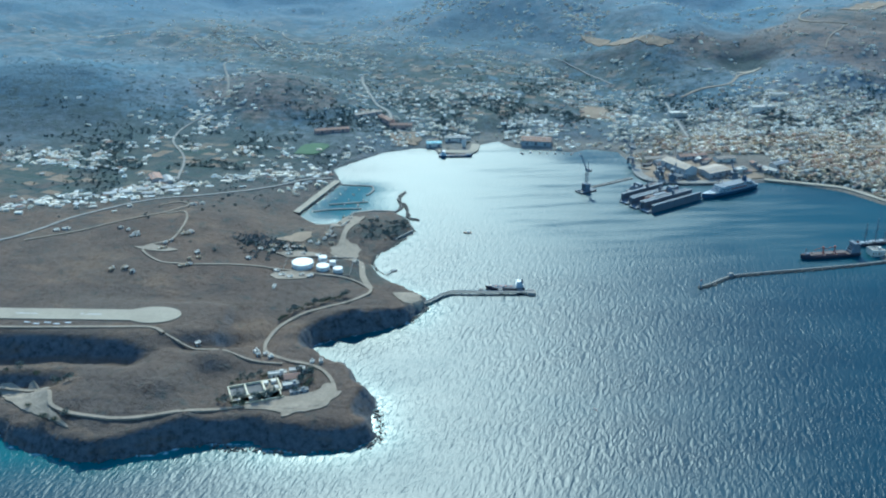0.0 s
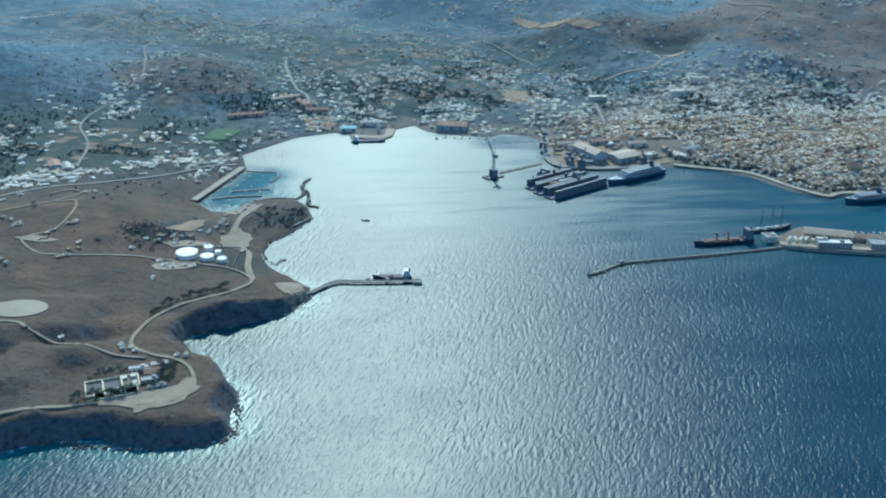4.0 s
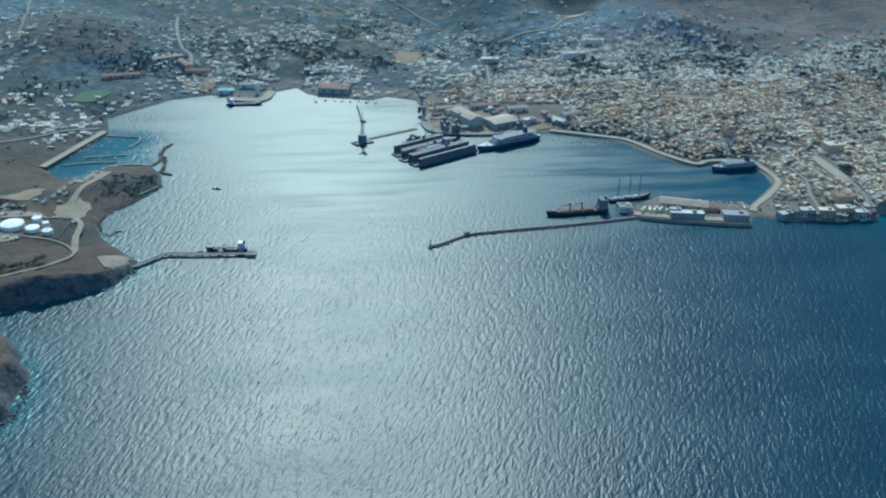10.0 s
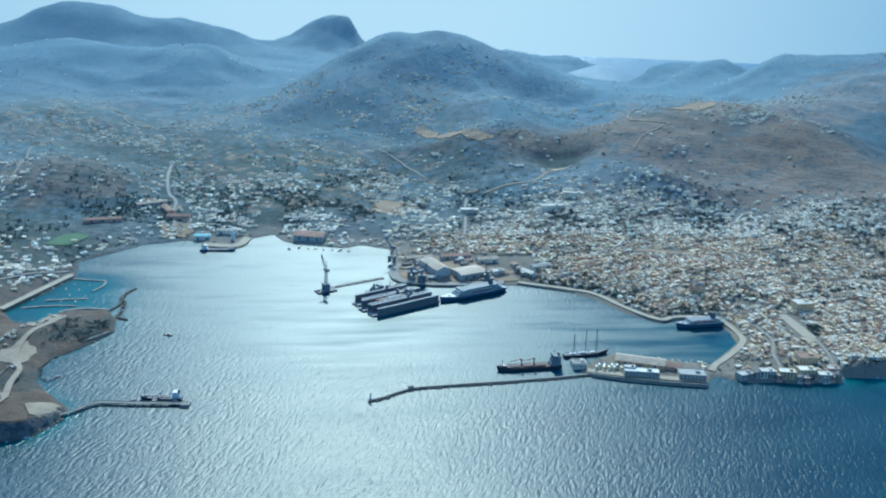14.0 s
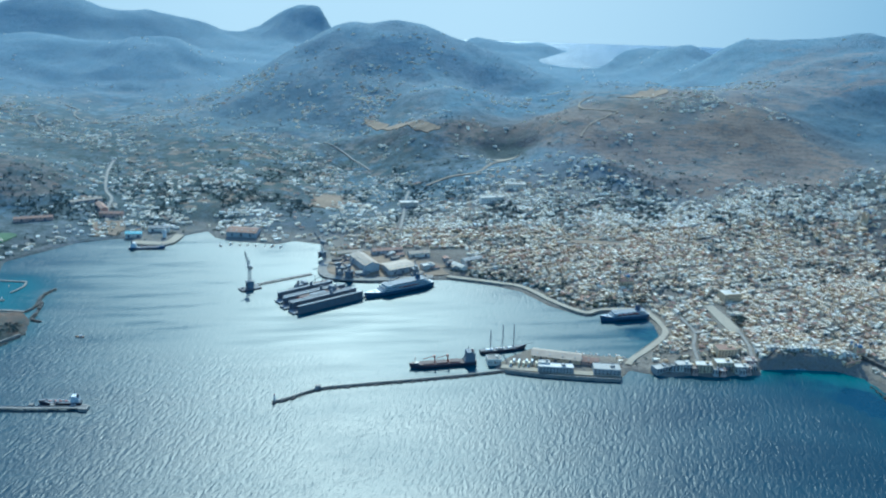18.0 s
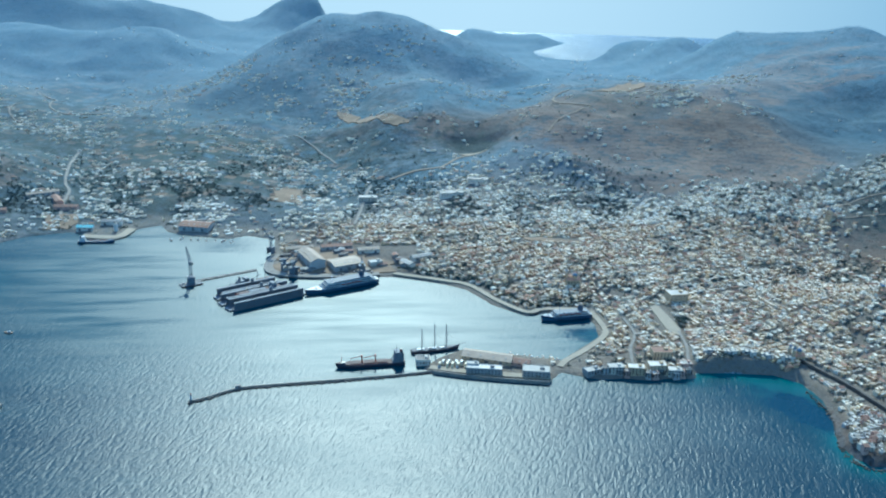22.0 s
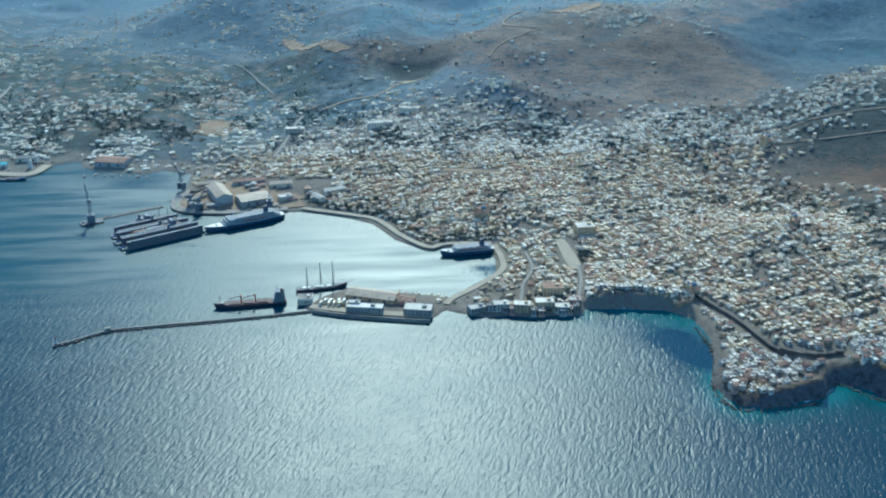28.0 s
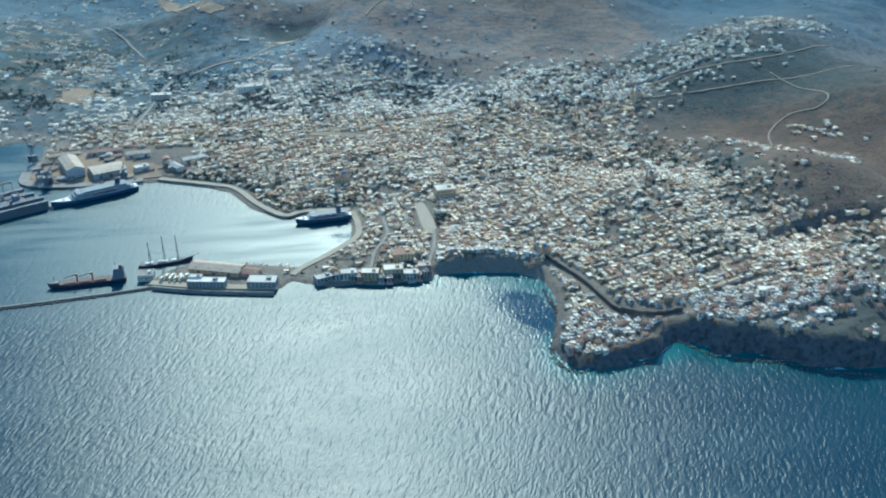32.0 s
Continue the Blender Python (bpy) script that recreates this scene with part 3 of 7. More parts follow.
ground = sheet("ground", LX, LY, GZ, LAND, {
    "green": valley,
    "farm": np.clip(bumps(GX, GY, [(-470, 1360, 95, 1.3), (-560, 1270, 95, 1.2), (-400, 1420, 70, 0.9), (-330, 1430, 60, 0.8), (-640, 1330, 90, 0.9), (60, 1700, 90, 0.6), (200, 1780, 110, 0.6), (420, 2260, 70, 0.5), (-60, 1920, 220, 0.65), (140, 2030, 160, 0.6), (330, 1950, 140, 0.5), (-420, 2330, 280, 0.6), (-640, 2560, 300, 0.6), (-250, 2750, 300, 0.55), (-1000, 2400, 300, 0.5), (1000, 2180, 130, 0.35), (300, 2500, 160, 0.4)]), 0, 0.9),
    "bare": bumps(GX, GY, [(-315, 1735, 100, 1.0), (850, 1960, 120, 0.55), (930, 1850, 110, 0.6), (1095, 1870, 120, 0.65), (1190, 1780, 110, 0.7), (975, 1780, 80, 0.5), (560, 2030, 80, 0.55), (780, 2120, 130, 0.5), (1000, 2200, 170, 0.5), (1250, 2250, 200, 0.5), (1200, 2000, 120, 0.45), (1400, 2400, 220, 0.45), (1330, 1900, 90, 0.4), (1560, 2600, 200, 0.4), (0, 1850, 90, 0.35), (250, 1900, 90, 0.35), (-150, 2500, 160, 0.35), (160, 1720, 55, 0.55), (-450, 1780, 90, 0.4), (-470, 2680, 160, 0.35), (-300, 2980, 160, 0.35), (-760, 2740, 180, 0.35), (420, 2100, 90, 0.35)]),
    # dark patches: scrub, with the shade of slopes and hollows painted in
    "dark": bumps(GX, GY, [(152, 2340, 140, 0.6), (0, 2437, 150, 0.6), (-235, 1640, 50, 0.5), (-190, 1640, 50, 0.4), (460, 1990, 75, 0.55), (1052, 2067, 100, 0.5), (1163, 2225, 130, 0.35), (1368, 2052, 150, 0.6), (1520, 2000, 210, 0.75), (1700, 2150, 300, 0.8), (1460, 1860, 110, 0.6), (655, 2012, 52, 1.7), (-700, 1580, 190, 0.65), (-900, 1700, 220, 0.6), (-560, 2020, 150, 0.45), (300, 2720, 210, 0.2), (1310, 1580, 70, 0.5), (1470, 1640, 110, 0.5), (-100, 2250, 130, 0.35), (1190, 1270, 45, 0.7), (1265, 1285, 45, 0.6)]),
    # how much painted haze the ground colour takes, rising with distance
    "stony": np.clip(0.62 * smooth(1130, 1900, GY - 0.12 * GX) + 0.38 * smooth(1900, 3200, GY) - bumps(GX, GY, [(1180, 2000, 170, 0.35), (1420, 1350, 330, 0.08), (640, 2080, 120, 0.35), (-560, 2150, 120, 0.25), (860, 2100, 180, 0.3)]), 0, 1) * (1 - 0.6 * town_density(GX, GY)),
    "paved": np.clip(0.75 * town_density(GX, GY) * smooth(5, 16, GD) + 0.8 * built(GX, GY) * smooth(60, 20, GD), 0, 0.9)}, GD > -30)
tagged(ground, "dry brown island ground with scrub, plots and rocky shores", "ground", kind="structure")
SX, SY = axis(-3200, -480, 1480, 3200, 9.0, 1.08), axis(-1500, 590, 1720, 5600, 9.0, 1.03)
reach = np.geomspace(3600, 60000, 22)
SX, SY = np.concatenate([-reach[::-1], SX, reach]), np.concatenate([[-40000, -12000, -4000], SY, np.geomspace(5900, 70000, 22)])
QX, QY = np.meshgrid(SX, SY)
QD = shore(QX, QY)
calm = np.clip(bumps(QX, QY, [(250, 1280, 210, 1.0), (480, 1180, 160, 1.0), (50, 1400, 180, 1.0), (640, 1130, 110, 1.1), (700, 1170, 80, 1.0), (150, 1150, 140, 0.5), (500, 1080, 60, 0.8), (860, 1035, 60, 0.5), (960, 1040, 50, 0.6)]), 0, 1)
rocky = np.clip(bumps(QX, QY, CLIFFS) / 8, 0, 1)
water = sheet("water", SX, SY, np.zeros(QX.shape), SEA, {
    "shallow": np.clip(np.exp(QD / 17) * (0.15 + rocky) + bumps(QX, QY, [(955, 1045, 38, 1.0), (-110, 1230, 60, 0.8), (1090, 905, 30, 0.5), (760, 1150, 40, 0.4), (-400, 640, 60, 0.5), (-165, 1195, 42, 0.9), (-125, 1300, 45, 0.8)]), 0, 1) * (0.5 + 0.9 * np.clip(fbm(QX, QY, 60, 3, 8) + 0.5, 0, 1)),
    "foam": np.exp(-((QD + 2) / 7) ** 2) * rocky,
    "weed": bumps(QX, QY, [(968, 985, 36, 0.6), (935, 1012, 36, 0.42), (982, 940, 28, 0.5), (890, 1035, 30, 0.3), (760, 1180, 45, 0.5), (1030, 850, 30, 0.3), (-160, 610, 60, 0.2)]),
    "lee": np.clip(bumps(QX, QY, [(-150, 1235, 36, 1.0), (-138, 1290, 34, 0.9), (-165, 1195, 30, 1.0), (770, 1165, 24, 0.8), (968, 985, 40, 0.5), (975, 945, 30, 0.5), (225, 1500, 50, 0.4), (1130, 895, 22, 0.6)]), 0, 1),
    "calm": calm}, QD < 25)
tagged(water, "rippled blue sea with sun glitter and teal shallows", "sea", kind="structure")


# ---- building helpers ----
def box(bm, x, y, z, sx, sy, sz, turn=0.0, mat=0, taper=1.0):
    """A block whose foot is centred on x, y, z."""
    c, s = math.cos(radians(turn)), math.sin(radians(turn))
    vs = []
    for k, f in ((0, 1.0), (sz, taper)):
        for a, b in ((-1, -1), (1, -1), (1, 1), (-1, 1)):
            u, v = a * sx * 0.5 * f, b * sy * 0.5 * f
            vs.append(bm.verts.new((x + u * c - v * s, y + u * s + v * c, z + k)))
    for q in ((3, 2, 1, 0), (4, 5, 6, 7), (0, 1, 5, 4), (1, 2, 6, 5), (2, 3, 7, 6), (3, 0, 4, 7)):
        f = bm.faces.new([vs[i] for i in q])
        f.material_index = mat
    return bm


def block(x, y, z, sx, sy, sz, turn=0.0, taper=1.0):
    return box(bmesh.new(), x, y, z, sx, sy, sz, turn, 0, taper)


def drum(bm, x, y, z, r, h, n=20, top=None, cap=True):
    """An upright cylinder or cone frustum."""
    top = r if top is None else top
    lo = [bm.verts.new((x + r * math.cos(2 * math.pi * i / n), y + r * math.sin(2 * math.pi * i / n), z)) for i in range(n)]
    hi = [bm.verts.new((x + top * math.cos(2 * math.pi * i / n), y + top * math.sin(2 * math.pi * i / n), z + h)) for i in range(n)]
    for i in range(n):
        bm.faces.new((lo[i], lo[(i + 1) % n], hi[(i + 1) % n], hi[i]))
    if cap:
        bm.faces.new(hi)
        bm.faces.new(lo[::-1])
    return bm


def rod(bm, a, b, r=0.15, n=5):
    """A thin bar from a to b."""
    a, b = Vector(a), Vector(b)
    d = (b - a)
    q = d.to_track_quat("Z", "Y").to_matrix()
    rings = []
    for p in (a, b):
        rings.append([bm.verts.new(p + q @ Vector((r * math.cos(2 * math.pi * i / n), r * math.sin(2 * math.pi * i / n), 0))) for i in range(n)])
    for i in range(n):
        bm.faces.new((rings[0][i], rings[0][(i + 1) % n], rings[1][(i + 1) % n], rings[1][i]))
    bm.faces.new(rings[1])
    bm.faces.new(rings[0][::-1])
    return bm


def gable(bm, x, y, z, sx, sy, h, turn=0.0, over=0.4, thick=0.25):
    """A pitched roof of two thick slopes with its ridge along x."""
    c, s = math.cos(radians(turn)), math.sin(radians(turn))

    def put(u, v, w):
        return bm.verts.new((x + u * c - v * s, y + u * s + v * c, z + w))
    a, b = sx / 2 + over, sy / 2 + over
    drop = h * over / (sy / 2)
    prof = [(-b, -drop), (0, h), (b, -drop), (b, -drop + thick), (0, h + thick * 1.2), (-b, -drop + thick)]
    ends = [[put(u, v, w) for v, w in prof] for u in (-a, a)]
    n = len(prof)
    for i in range(n):
        bm.faces.new((ends[0][i], ends[1][i], ends[1][(i + 1) % n], ends[0][(i + 1) % n]))
    for e, flip in ((ends[0], False), (ends[1], True)):
        for q in ((0, 1, 4, 5), (1, 2, 3, 4)):
            f = [e[i] for i in q]
            bm.faces.new(f[::-1] if flip else f)
    return bm


def gable_walls(bm, x, y, z, sx, sy, h, rise):
    """Four walls with two pointed ends, ridge along x."""
    ends = [[bm.verts.new((x + u, y + v, z + w)) for v, w in ((-sy / 2, 0), (sy / 2, 0), (sy / 2, h), (0, h + rise), (-sy / 2, h))] for u in (-sx / 2, sx / 2)]
    for i in range(5):
        bm.faces.new((ends[0][i], ends[0][(i + 1) % 5], ends[1][(i + 1) % 5], ends[1][i]))
    bm.faces.new(ends[0][::-1])
    bm.faces.new(ends[1])
    return bm


def part(name, bm, material, parent=None, label=""):
    """Links a bmesh as one mesh object, under parent if given."""
    me = bpy.data.meshes.new(name)
    bmesh.ops.recalc_face_normals(bm, faces=bm.faces[:])
    bm.to_mesh(me)
    bm.free()
    for m in material if isinstance(material, (list, tuple)) else [material]:
        me.materials.append(m)
    ob = new(name, me)
    if parent:
        ob.parent = parent
    if label:
        tagged(ob, label)
    return ob


def again(ob, parent, m):
    """A further piece on the same mesh."""
    o = new(ob.name.split(".")[0], ob.data)
    o.parent = parent
    o.matrix_basis = m
    if "label" in ob:
        tagged(o, ob["label"])
    return o


def thing(name, x, y, z, turn, label, category, group="", kind=""):
    ob = new(name)
    ob.matrix_world = pose(x, y, z, 0, 0, turn)
    return tagged(ob, label, category, group, kind)


def ground_at(x, y):
    return float(level(np.array([float(x)]), np.array([float(y)]))[0][0])


def spline(points, step=6.0):
    """Points along a smooth curve through the given ones."""
    p = [np.array(q, float) for q in points]
    p = [2 * p[0] - p[1]] + p + [2 * p[-1] - p[-2]]
    out = []
    for i in range(1, len(p) - 2):
        n = max(2, int(np.linalg.norm(p[i + 1] - p[i]) / step))
        for k in range(n):
            u = k / n
            out.append(0.5 * (2 * p[i] + (p[i + 1] - p[i - 1]) * u + (2 * p[i - 1] - 5 * p[i] + 4 * p[i + 1] - p[i + 2]) * u * u + (3 * p[i] - p[i - 1] - 3 * p[i + 1] + p[i + 2]) * u ** 3))
    out.append(p[-2])
    return np.array(out)


def ribbon(points, width, lift=0.9, smooth_it=True, step=6.0, rag=0.0):
    """A road bed that follows the ground, with a skirt."""
    c = spline(points, step) if smooth_it else np.array(points, float)
    d = np.gradient(c, axis=0)
    d /= np.linalg.norm(d, axis=1)[:, None]
    nrm = np.stack([-d[:, 1], d[:, 0]], 1)
    w = width / 2 * (1 + rag * fbm(c[:, 0], c[:, 1], 14, 3, 3))
    a, b = c - nrm * w[:, None], c + nrm * w[:, None]
    top = np.max([level(q[:, 0], q[:, 1])[0] for q in (a, c, b)], axis=0)
    lift = lift + 0.9 * smooth(1900, 2300, c[:, 1])
    beds, lean = [], 0.75 * smooth(1300, 1500, c[:, 1])
    for q in (a, c, b):
        z = np.maximum(top + lean * (level(q[:, 0], q[:, 1])[0] - top), 1.5) + lift
        if len(z) > 4:
            z = np.convolve(np.pad(z, 2, mode="edge"), np.ones(5) / 5, "valid")
        beds.append(z)
    za, zc, zb = beds
    bm = bmesh.new()
    rows = [[bm.verts.new((*p[i], z[i] + dz)) for p, z, dz in ((a, za, -1.8), (a, za, 0), (c, zc, 0.08), (b, zb, 0), (b, zb, -1.8))] for i in range(len(c))]
    for r, s in zip(rows, rows[1:]):
        for k in range(4):
            bm.faces.new((r[k], s[k], s[k + 1], r[k + 1]))
    return bm


# ---- more materials ----
PLASTER = plain("whitewashed_plaster", (0.66, 0.59, 0.49), (0.54, 0.475, 0.38), 0.85, per_object=0.25)
OCHRE = plain("ochre_plaster", (0.55, 0.42, 0.26), (0.45, 0.33, 0.20), 0.85, per_object=0.25)
ROSE = plain("faded_rose_plaster", (0.50, 0.33, 0.26), (0.40, 0.26, 0.20), 0.85, per_object=0.2)
GREYWALL = plain("grey_render", (0.40, 0.38, 0.35), (0.30, 0.28, 0.26), 0.9, per_object=0.3)
TILE = plain("clay_roof_tiles", (0.33, 0.185, 0.12), (0.24, 0.14, 0.095), 0.85, size=0.7, per_object=0.3)
FLATROOF = plain("limewashed_flat_roof", (0.66, 0.60, 0.51), (0.48, 0.43, 0.36), 0.9, per_object=0.35)
CONCRETE = plain("weathered_concrete", (0.25, 0.225, 0.19), (0.155, 0.14, 0.12), 0.9, size=1.5, coarse=7)
PALECONC = plain("pale_runway_concrete", (0.31, 0.262, 0.19), (0.26, 0.215, 0.155), 0.9, size=3, coarse=40)
DUST = plain("pale_dusty_gravel", (0.27, 0.215, 0.155), (0.19, 0.15, 0.105), 0.95, size=3, coarse=20, bump=0.4)
ASPHALT = plain("worn_asphalt", (0.15, 0.14, 0.13), (0.10, 0.095, 0.09), 0.9, size=2, coarse=15)
EARTH = plain("bare_ochre_earth", (0.25, 0.18, 0.115), (0.18, 0.13, 0.085), 0.95, size=4, coarse=25, bump=0.4)
PITCHGREEN = plain("green_sports_turf", (0.06, 0.11, 0.045), (0.045, 0.085, 0.04), 0.95, size=3)
ROCK = plain("dark_shore_rock", (0.11, 0.095, 0.08), (0.055, 0.05, 0.045), 0.9, size=1.6, coarse=9, bump=0.6)
STEEL = plain("grey_painted_steel", (0.15, 0.165, 0.185), (0.11, 0.12, 0.135), 0.7, 0.0)
DARKSTEEL = plain("dark_rusty_steel", (0.10, 0.115, 0.135), (0.10, 0.085, 0.08), 0.75, 0.0)
WHITEPAINT = plain("white_ship_paint", (0.48, 0.49, 0.49), (0.38, 0.39, 0.39), 0.5)
TANKWHITE = plain("white_tank_paint", (0.78, 0.74, 0.67), (0.62, 0.57, 0.50), 0.6)
BLUEHULL = plain("blue_hull_paint", (0.045, 0.075, 0.125), (0.035, 0.06, 0.10), 0.4)
NAVYHULL = plain("dark_navy_hull_paint", (0.022, 0.030, 0.055), (0.05, 0.035, 0.035), 0.45)
REDPAINT = plain("red_oxide_paint", (0.30, 0.075, 0.05), (0.22, 0.06, 0.045), 0.6)
RUSTDECK = plain("rusty_red_deck", (0.11, 0.068, 0.058), (0.085, 0.058, 0.052), 0.8)
BUFF = plain("buff_paint", (0.62, 0.52, 0.33), (0.5, 0.42, 0.28), 0.6)
WOOD = plain("teak_deck", (0.30, 0.20, 0.12), (0.22, 0.15, 0.09), 0.8)
SHEETROOF = plain("brown_sheet_roof", (0.34, 0.26, 0.185), (0.24, 0.18, 0.13), 0.7, size=3)
SHEETGREY = plain("grey_sheet_roof", (0.24, 0.23, 0.21), (0.18, 0.17, 0.16), 0.6, size=3)
DARKOPEN = plain("dark_window_glass", (0.025, 0.03, 0.035), (0.02, 0.022, 0.025), 0.15)
SHUTTER = plain("blue_painted_shutter", (0.08, 0.16, 0.26), (0.06, 0.12, 0.2), 0.6)
DOORWOOD = plain("brown_wooden_door", (0.16, 0.09, 0.05), (0.11, 0.065, 0.04), 0.7)
TEALTARP = plain("turquoise_roof_sheet", (0.10, 0.38, 0.42), (0.08, 0.30, 0.34), 0.6)


def leaf_material(name, a, b):
    m, t, p = nodes_of(name)
    r = node(t, "ShaderNodeNewGeometry").outputs["Random Per Island"]
    col = mixc(t, r, a, b)
    col = mixc(t, ramp(t, speck(t, where(t), 0.4), 0.4, 0.7), col, tuple(0.6 * c for c in a))
    t.links.new(col, p.inputs["Base Color"])
    p.inputs["Roughness"].default_value = 0.7
    return m


LEAF = leaf_material("dusty_green_leaves", (0.045, 0.062, 0.030), (0.085, 0.100, 0.055))
PINE = leaf_material("dark_pine_needles", (0.050, 0.074, 0.062), (0.085, 0.112, 0.090))
GROVE = leaf_material("blue_green_grove_leaves", (0.050, 0.078, 0.072), (0.082, 0.112, 0.096))
# scrub leaves with the blue cast of far haze mixed into the colour
SCRUBLEAF = leaf_material("grey_green_scrub_leaves", (0.066, 0.094, 0.100), (0.096, 0.126, 0.128))
BARK = plain("grey_brown_bark", (0.14, 0.105, 0.075), (0.09, 0.07, 0.05), 0.9, size=0.5)


def house_mass_material():
    """Plaster and roofs of the far crowd of houses, each with its own tone."""
    m, t, p = nodes_of("town_plaster")
    tone = node(t, "ShaderNodeAttribute", attribute_name="tone").outputs["Color"]
    pos = where(t)
    col = mixc(t, ramp(t, speck(t, pos, 0.5), 0.35, 0.75), tone, (0.84, 0.81, 0.76), "MULTIPLY")
    col = mixc(t, ramp(t, speck(t, pos, 0.09), 0.5, 0.7), col, (0.82, 0.74, 0.63), "MULTIPLY")
    t.links.new(col, p.inputs["Base Color"])
    p.inputs["Roughness"].default_value = 0.85
    return m


TOWN = house_mass_material()


# ---- roads and paved ground ----
ROADS = [
    ("road", "pale dusty coast road along the cliff top", DUST, 3.6, [(-460, 712), (-385, 702), (-364, 696), (-346, 688), (-336, 672), (-330, 658), (-314, 649), (-291, 643), (-267, 641), (-223, 648), (-181, 662), (-158, 666), (-134, 662), (-106, 668), (-93, 684), (-97, 708), (-108, 728), (-123, 739), (-140, 743), (-160, 754), (-168, 764), (-170, 782), (-163, 812), (-145, 838), (-118, 856), (-96, 872), (-80, 896), (-80, 912)]),
    ("road", "pale track past the storage tanks up to the hill houses", DUST, 2.6, [(-80, 912), (-100, 932), (-141, 943), (-182, 952), (-242, 950), (-301, 937), (-323, 940), (-348, 968), (-346, 983), (-326, 1003), (-325, 1050), (-331, 1095), (-342, 1112), (-360, 1102)]),
    ("road", "thin field track to the walled compound", DUST, 2.2, [(-264, 770), (-228, 752), (-205, 748), (-176, 740), (-147, 738)]),
    ("road", "pale road from the tanks down to the marina", DUST, 7.0, [(-80, 912), (-92, 952), (-98, 990), (-118, 1026), (-128, 1064), (-124, 1118), (-110, 1160)]),
    ("road", "grey valley road between scattered houses", CONCRETE, 4.5, [(-620, 930), (-520, 1010), (-470, 1110), (-414, 1174), (-345, 1210), (-275, 1256), (-212, 1310), (-176, 1342)]),
    ("road", "pale hill road winding over a dry saddle", DUST, 4.0, [(905, 2110), (862, 2130), (838, 2165), (832, 2215), (850, 2262), (880, 2290)]),
    ("road", "light straight street through the town", CONCRETE, 4.5, [(424, 1560), (428, 1640), (430, 1720), (436, 1800)]),
    ("road", "pale village street climbing from the shore", CONCRETE, 5.5, [(-84, 1590), (-102, 1651), (-112, 1706), (-138, 1756), (-158, 1820), (-178, 1903), (-186, 1960)]),
    ("road", "pale hill track above the town", DUST, 2.4, [(1240, 1560), (1290, 1564), (1366, 1570), (1442, 1576), (1517, 1575), (1600, 1590)]),
    ("road", "pale lane over the bare hill", DUST, 2.4, [(1464, 1600), (1493, 1532), (1513, 1486), (1487, 1459), (1443, 1461), (1400, 1420), (1380, 1360)]),
    ("road", "pale lane climbing between terraces and houses", DUST, 2.4, [(1270, 1600), (1324, 1620), (1384, 1631), (1464, 1640), (1520, 1656), (1600, 1690)]),
    ("road", "pale lane past the headland ruins", DUST, 2.2, [(-500, 1000), (-450, 1035), (-392, 1084), (-366, 1105), (-345, 1150), (-362, 1168), (-384, 1150)]),
    ("road", "thin pale street of the upper valley", CONCRETE, 4.0, [(-440, 1690), (-426, 1741), (-450, 1850), (-484, 1970), (-480, 2060), (-500, 2120)]),
    ("road", "thin pale lane through the valley fields", CONCRETE, 3.5, [(-400, 1290), (-420, 1400), (-466, 1500), (-466, 1583), (-440, 1650)]),
    ("road", "pale winding road on the inland slope", CONCRETE, 4.5, [(-520, 2600), (-462, 2540), (-430, 2420), (-340, 2320), (-250, 2290)]),
    ("road", "pale lane to the upper village", CONCRETE, 4.0, [(-500, 2420), (-492, 2331), (-468, 2282), (-400, 2205), (-331, 2143)]),
    ("road", "pale lane between the valley houses", CONCRETE, 4.0, [(240, 2110), (284, 2069), (310, 2025), (330, 1990), (352, 1950)]),
    ("road", "broad dusty quarry track", DUST, 6.0, [(640, 1930), (606, 1898), (572, 1850), (516, 1846), (470, 1820)]),
    ("road", "thin pale hill track down from the saddle", DUST, 3.0, [(905, 2110), (870, 2060), (838, 2016), (806, 1968), (790, 1930)]),
    ("street", "light paved town street running to the sea wall", CONCRETE, 3.6, [(815, 1210), (820, 1160), (806, 1115), (800, 1072)]),
    ("street", "light paved town street below the square", CONCRETE, 3.6, [(878, 1165), (876, 1120), (868, 1078)]),
    ("quay_road", "pale grey waterfront quay with a road", PALECONC, 8.5, [(500, 1368), (578, 1343), (613, 1325), (650, 1270), (688, 1232), (712, 1244), (772, 1247)]),
    ("quay_road", "pale grey waterfront quay with a road", PALECONC, 8.0, [(776, 1240), (784, 1196), (782, 1162), (752, 1118), (722, 1084), (712, 1066)]),
    ("quay_road", "pale mole quay behind the breakwater", PALECONC, 10.0, [(556, 1056), (604, 1046), (660, 1040), (698, 1038)]),
    ("quay_road", "bright concrete quay of the small marina", PALECONC, 10.0, [(-207, 1186), (-184, 1268), (-166, 1330)]),
    ("quay_road", "pale concrete edge along the shipyard", CONCRETE, 14.0, [(312, 1440), (308, 1390), (326, 1356), (390, 1349), (478, 1366)]),
    ("quay_road", "pale concrete quay beside a moored ship", PALECONC, 14.0, [(-14, 1502), (40, 1502), (52, 1548)]),
]
for nm, lab, mat, wid, pts in ROADS:
    tagged(part(nm, ribbon(pts, wid, 1.1, rag=0.25 if mat is DUST else 0.0), mat), lab, "road", kind="structure")


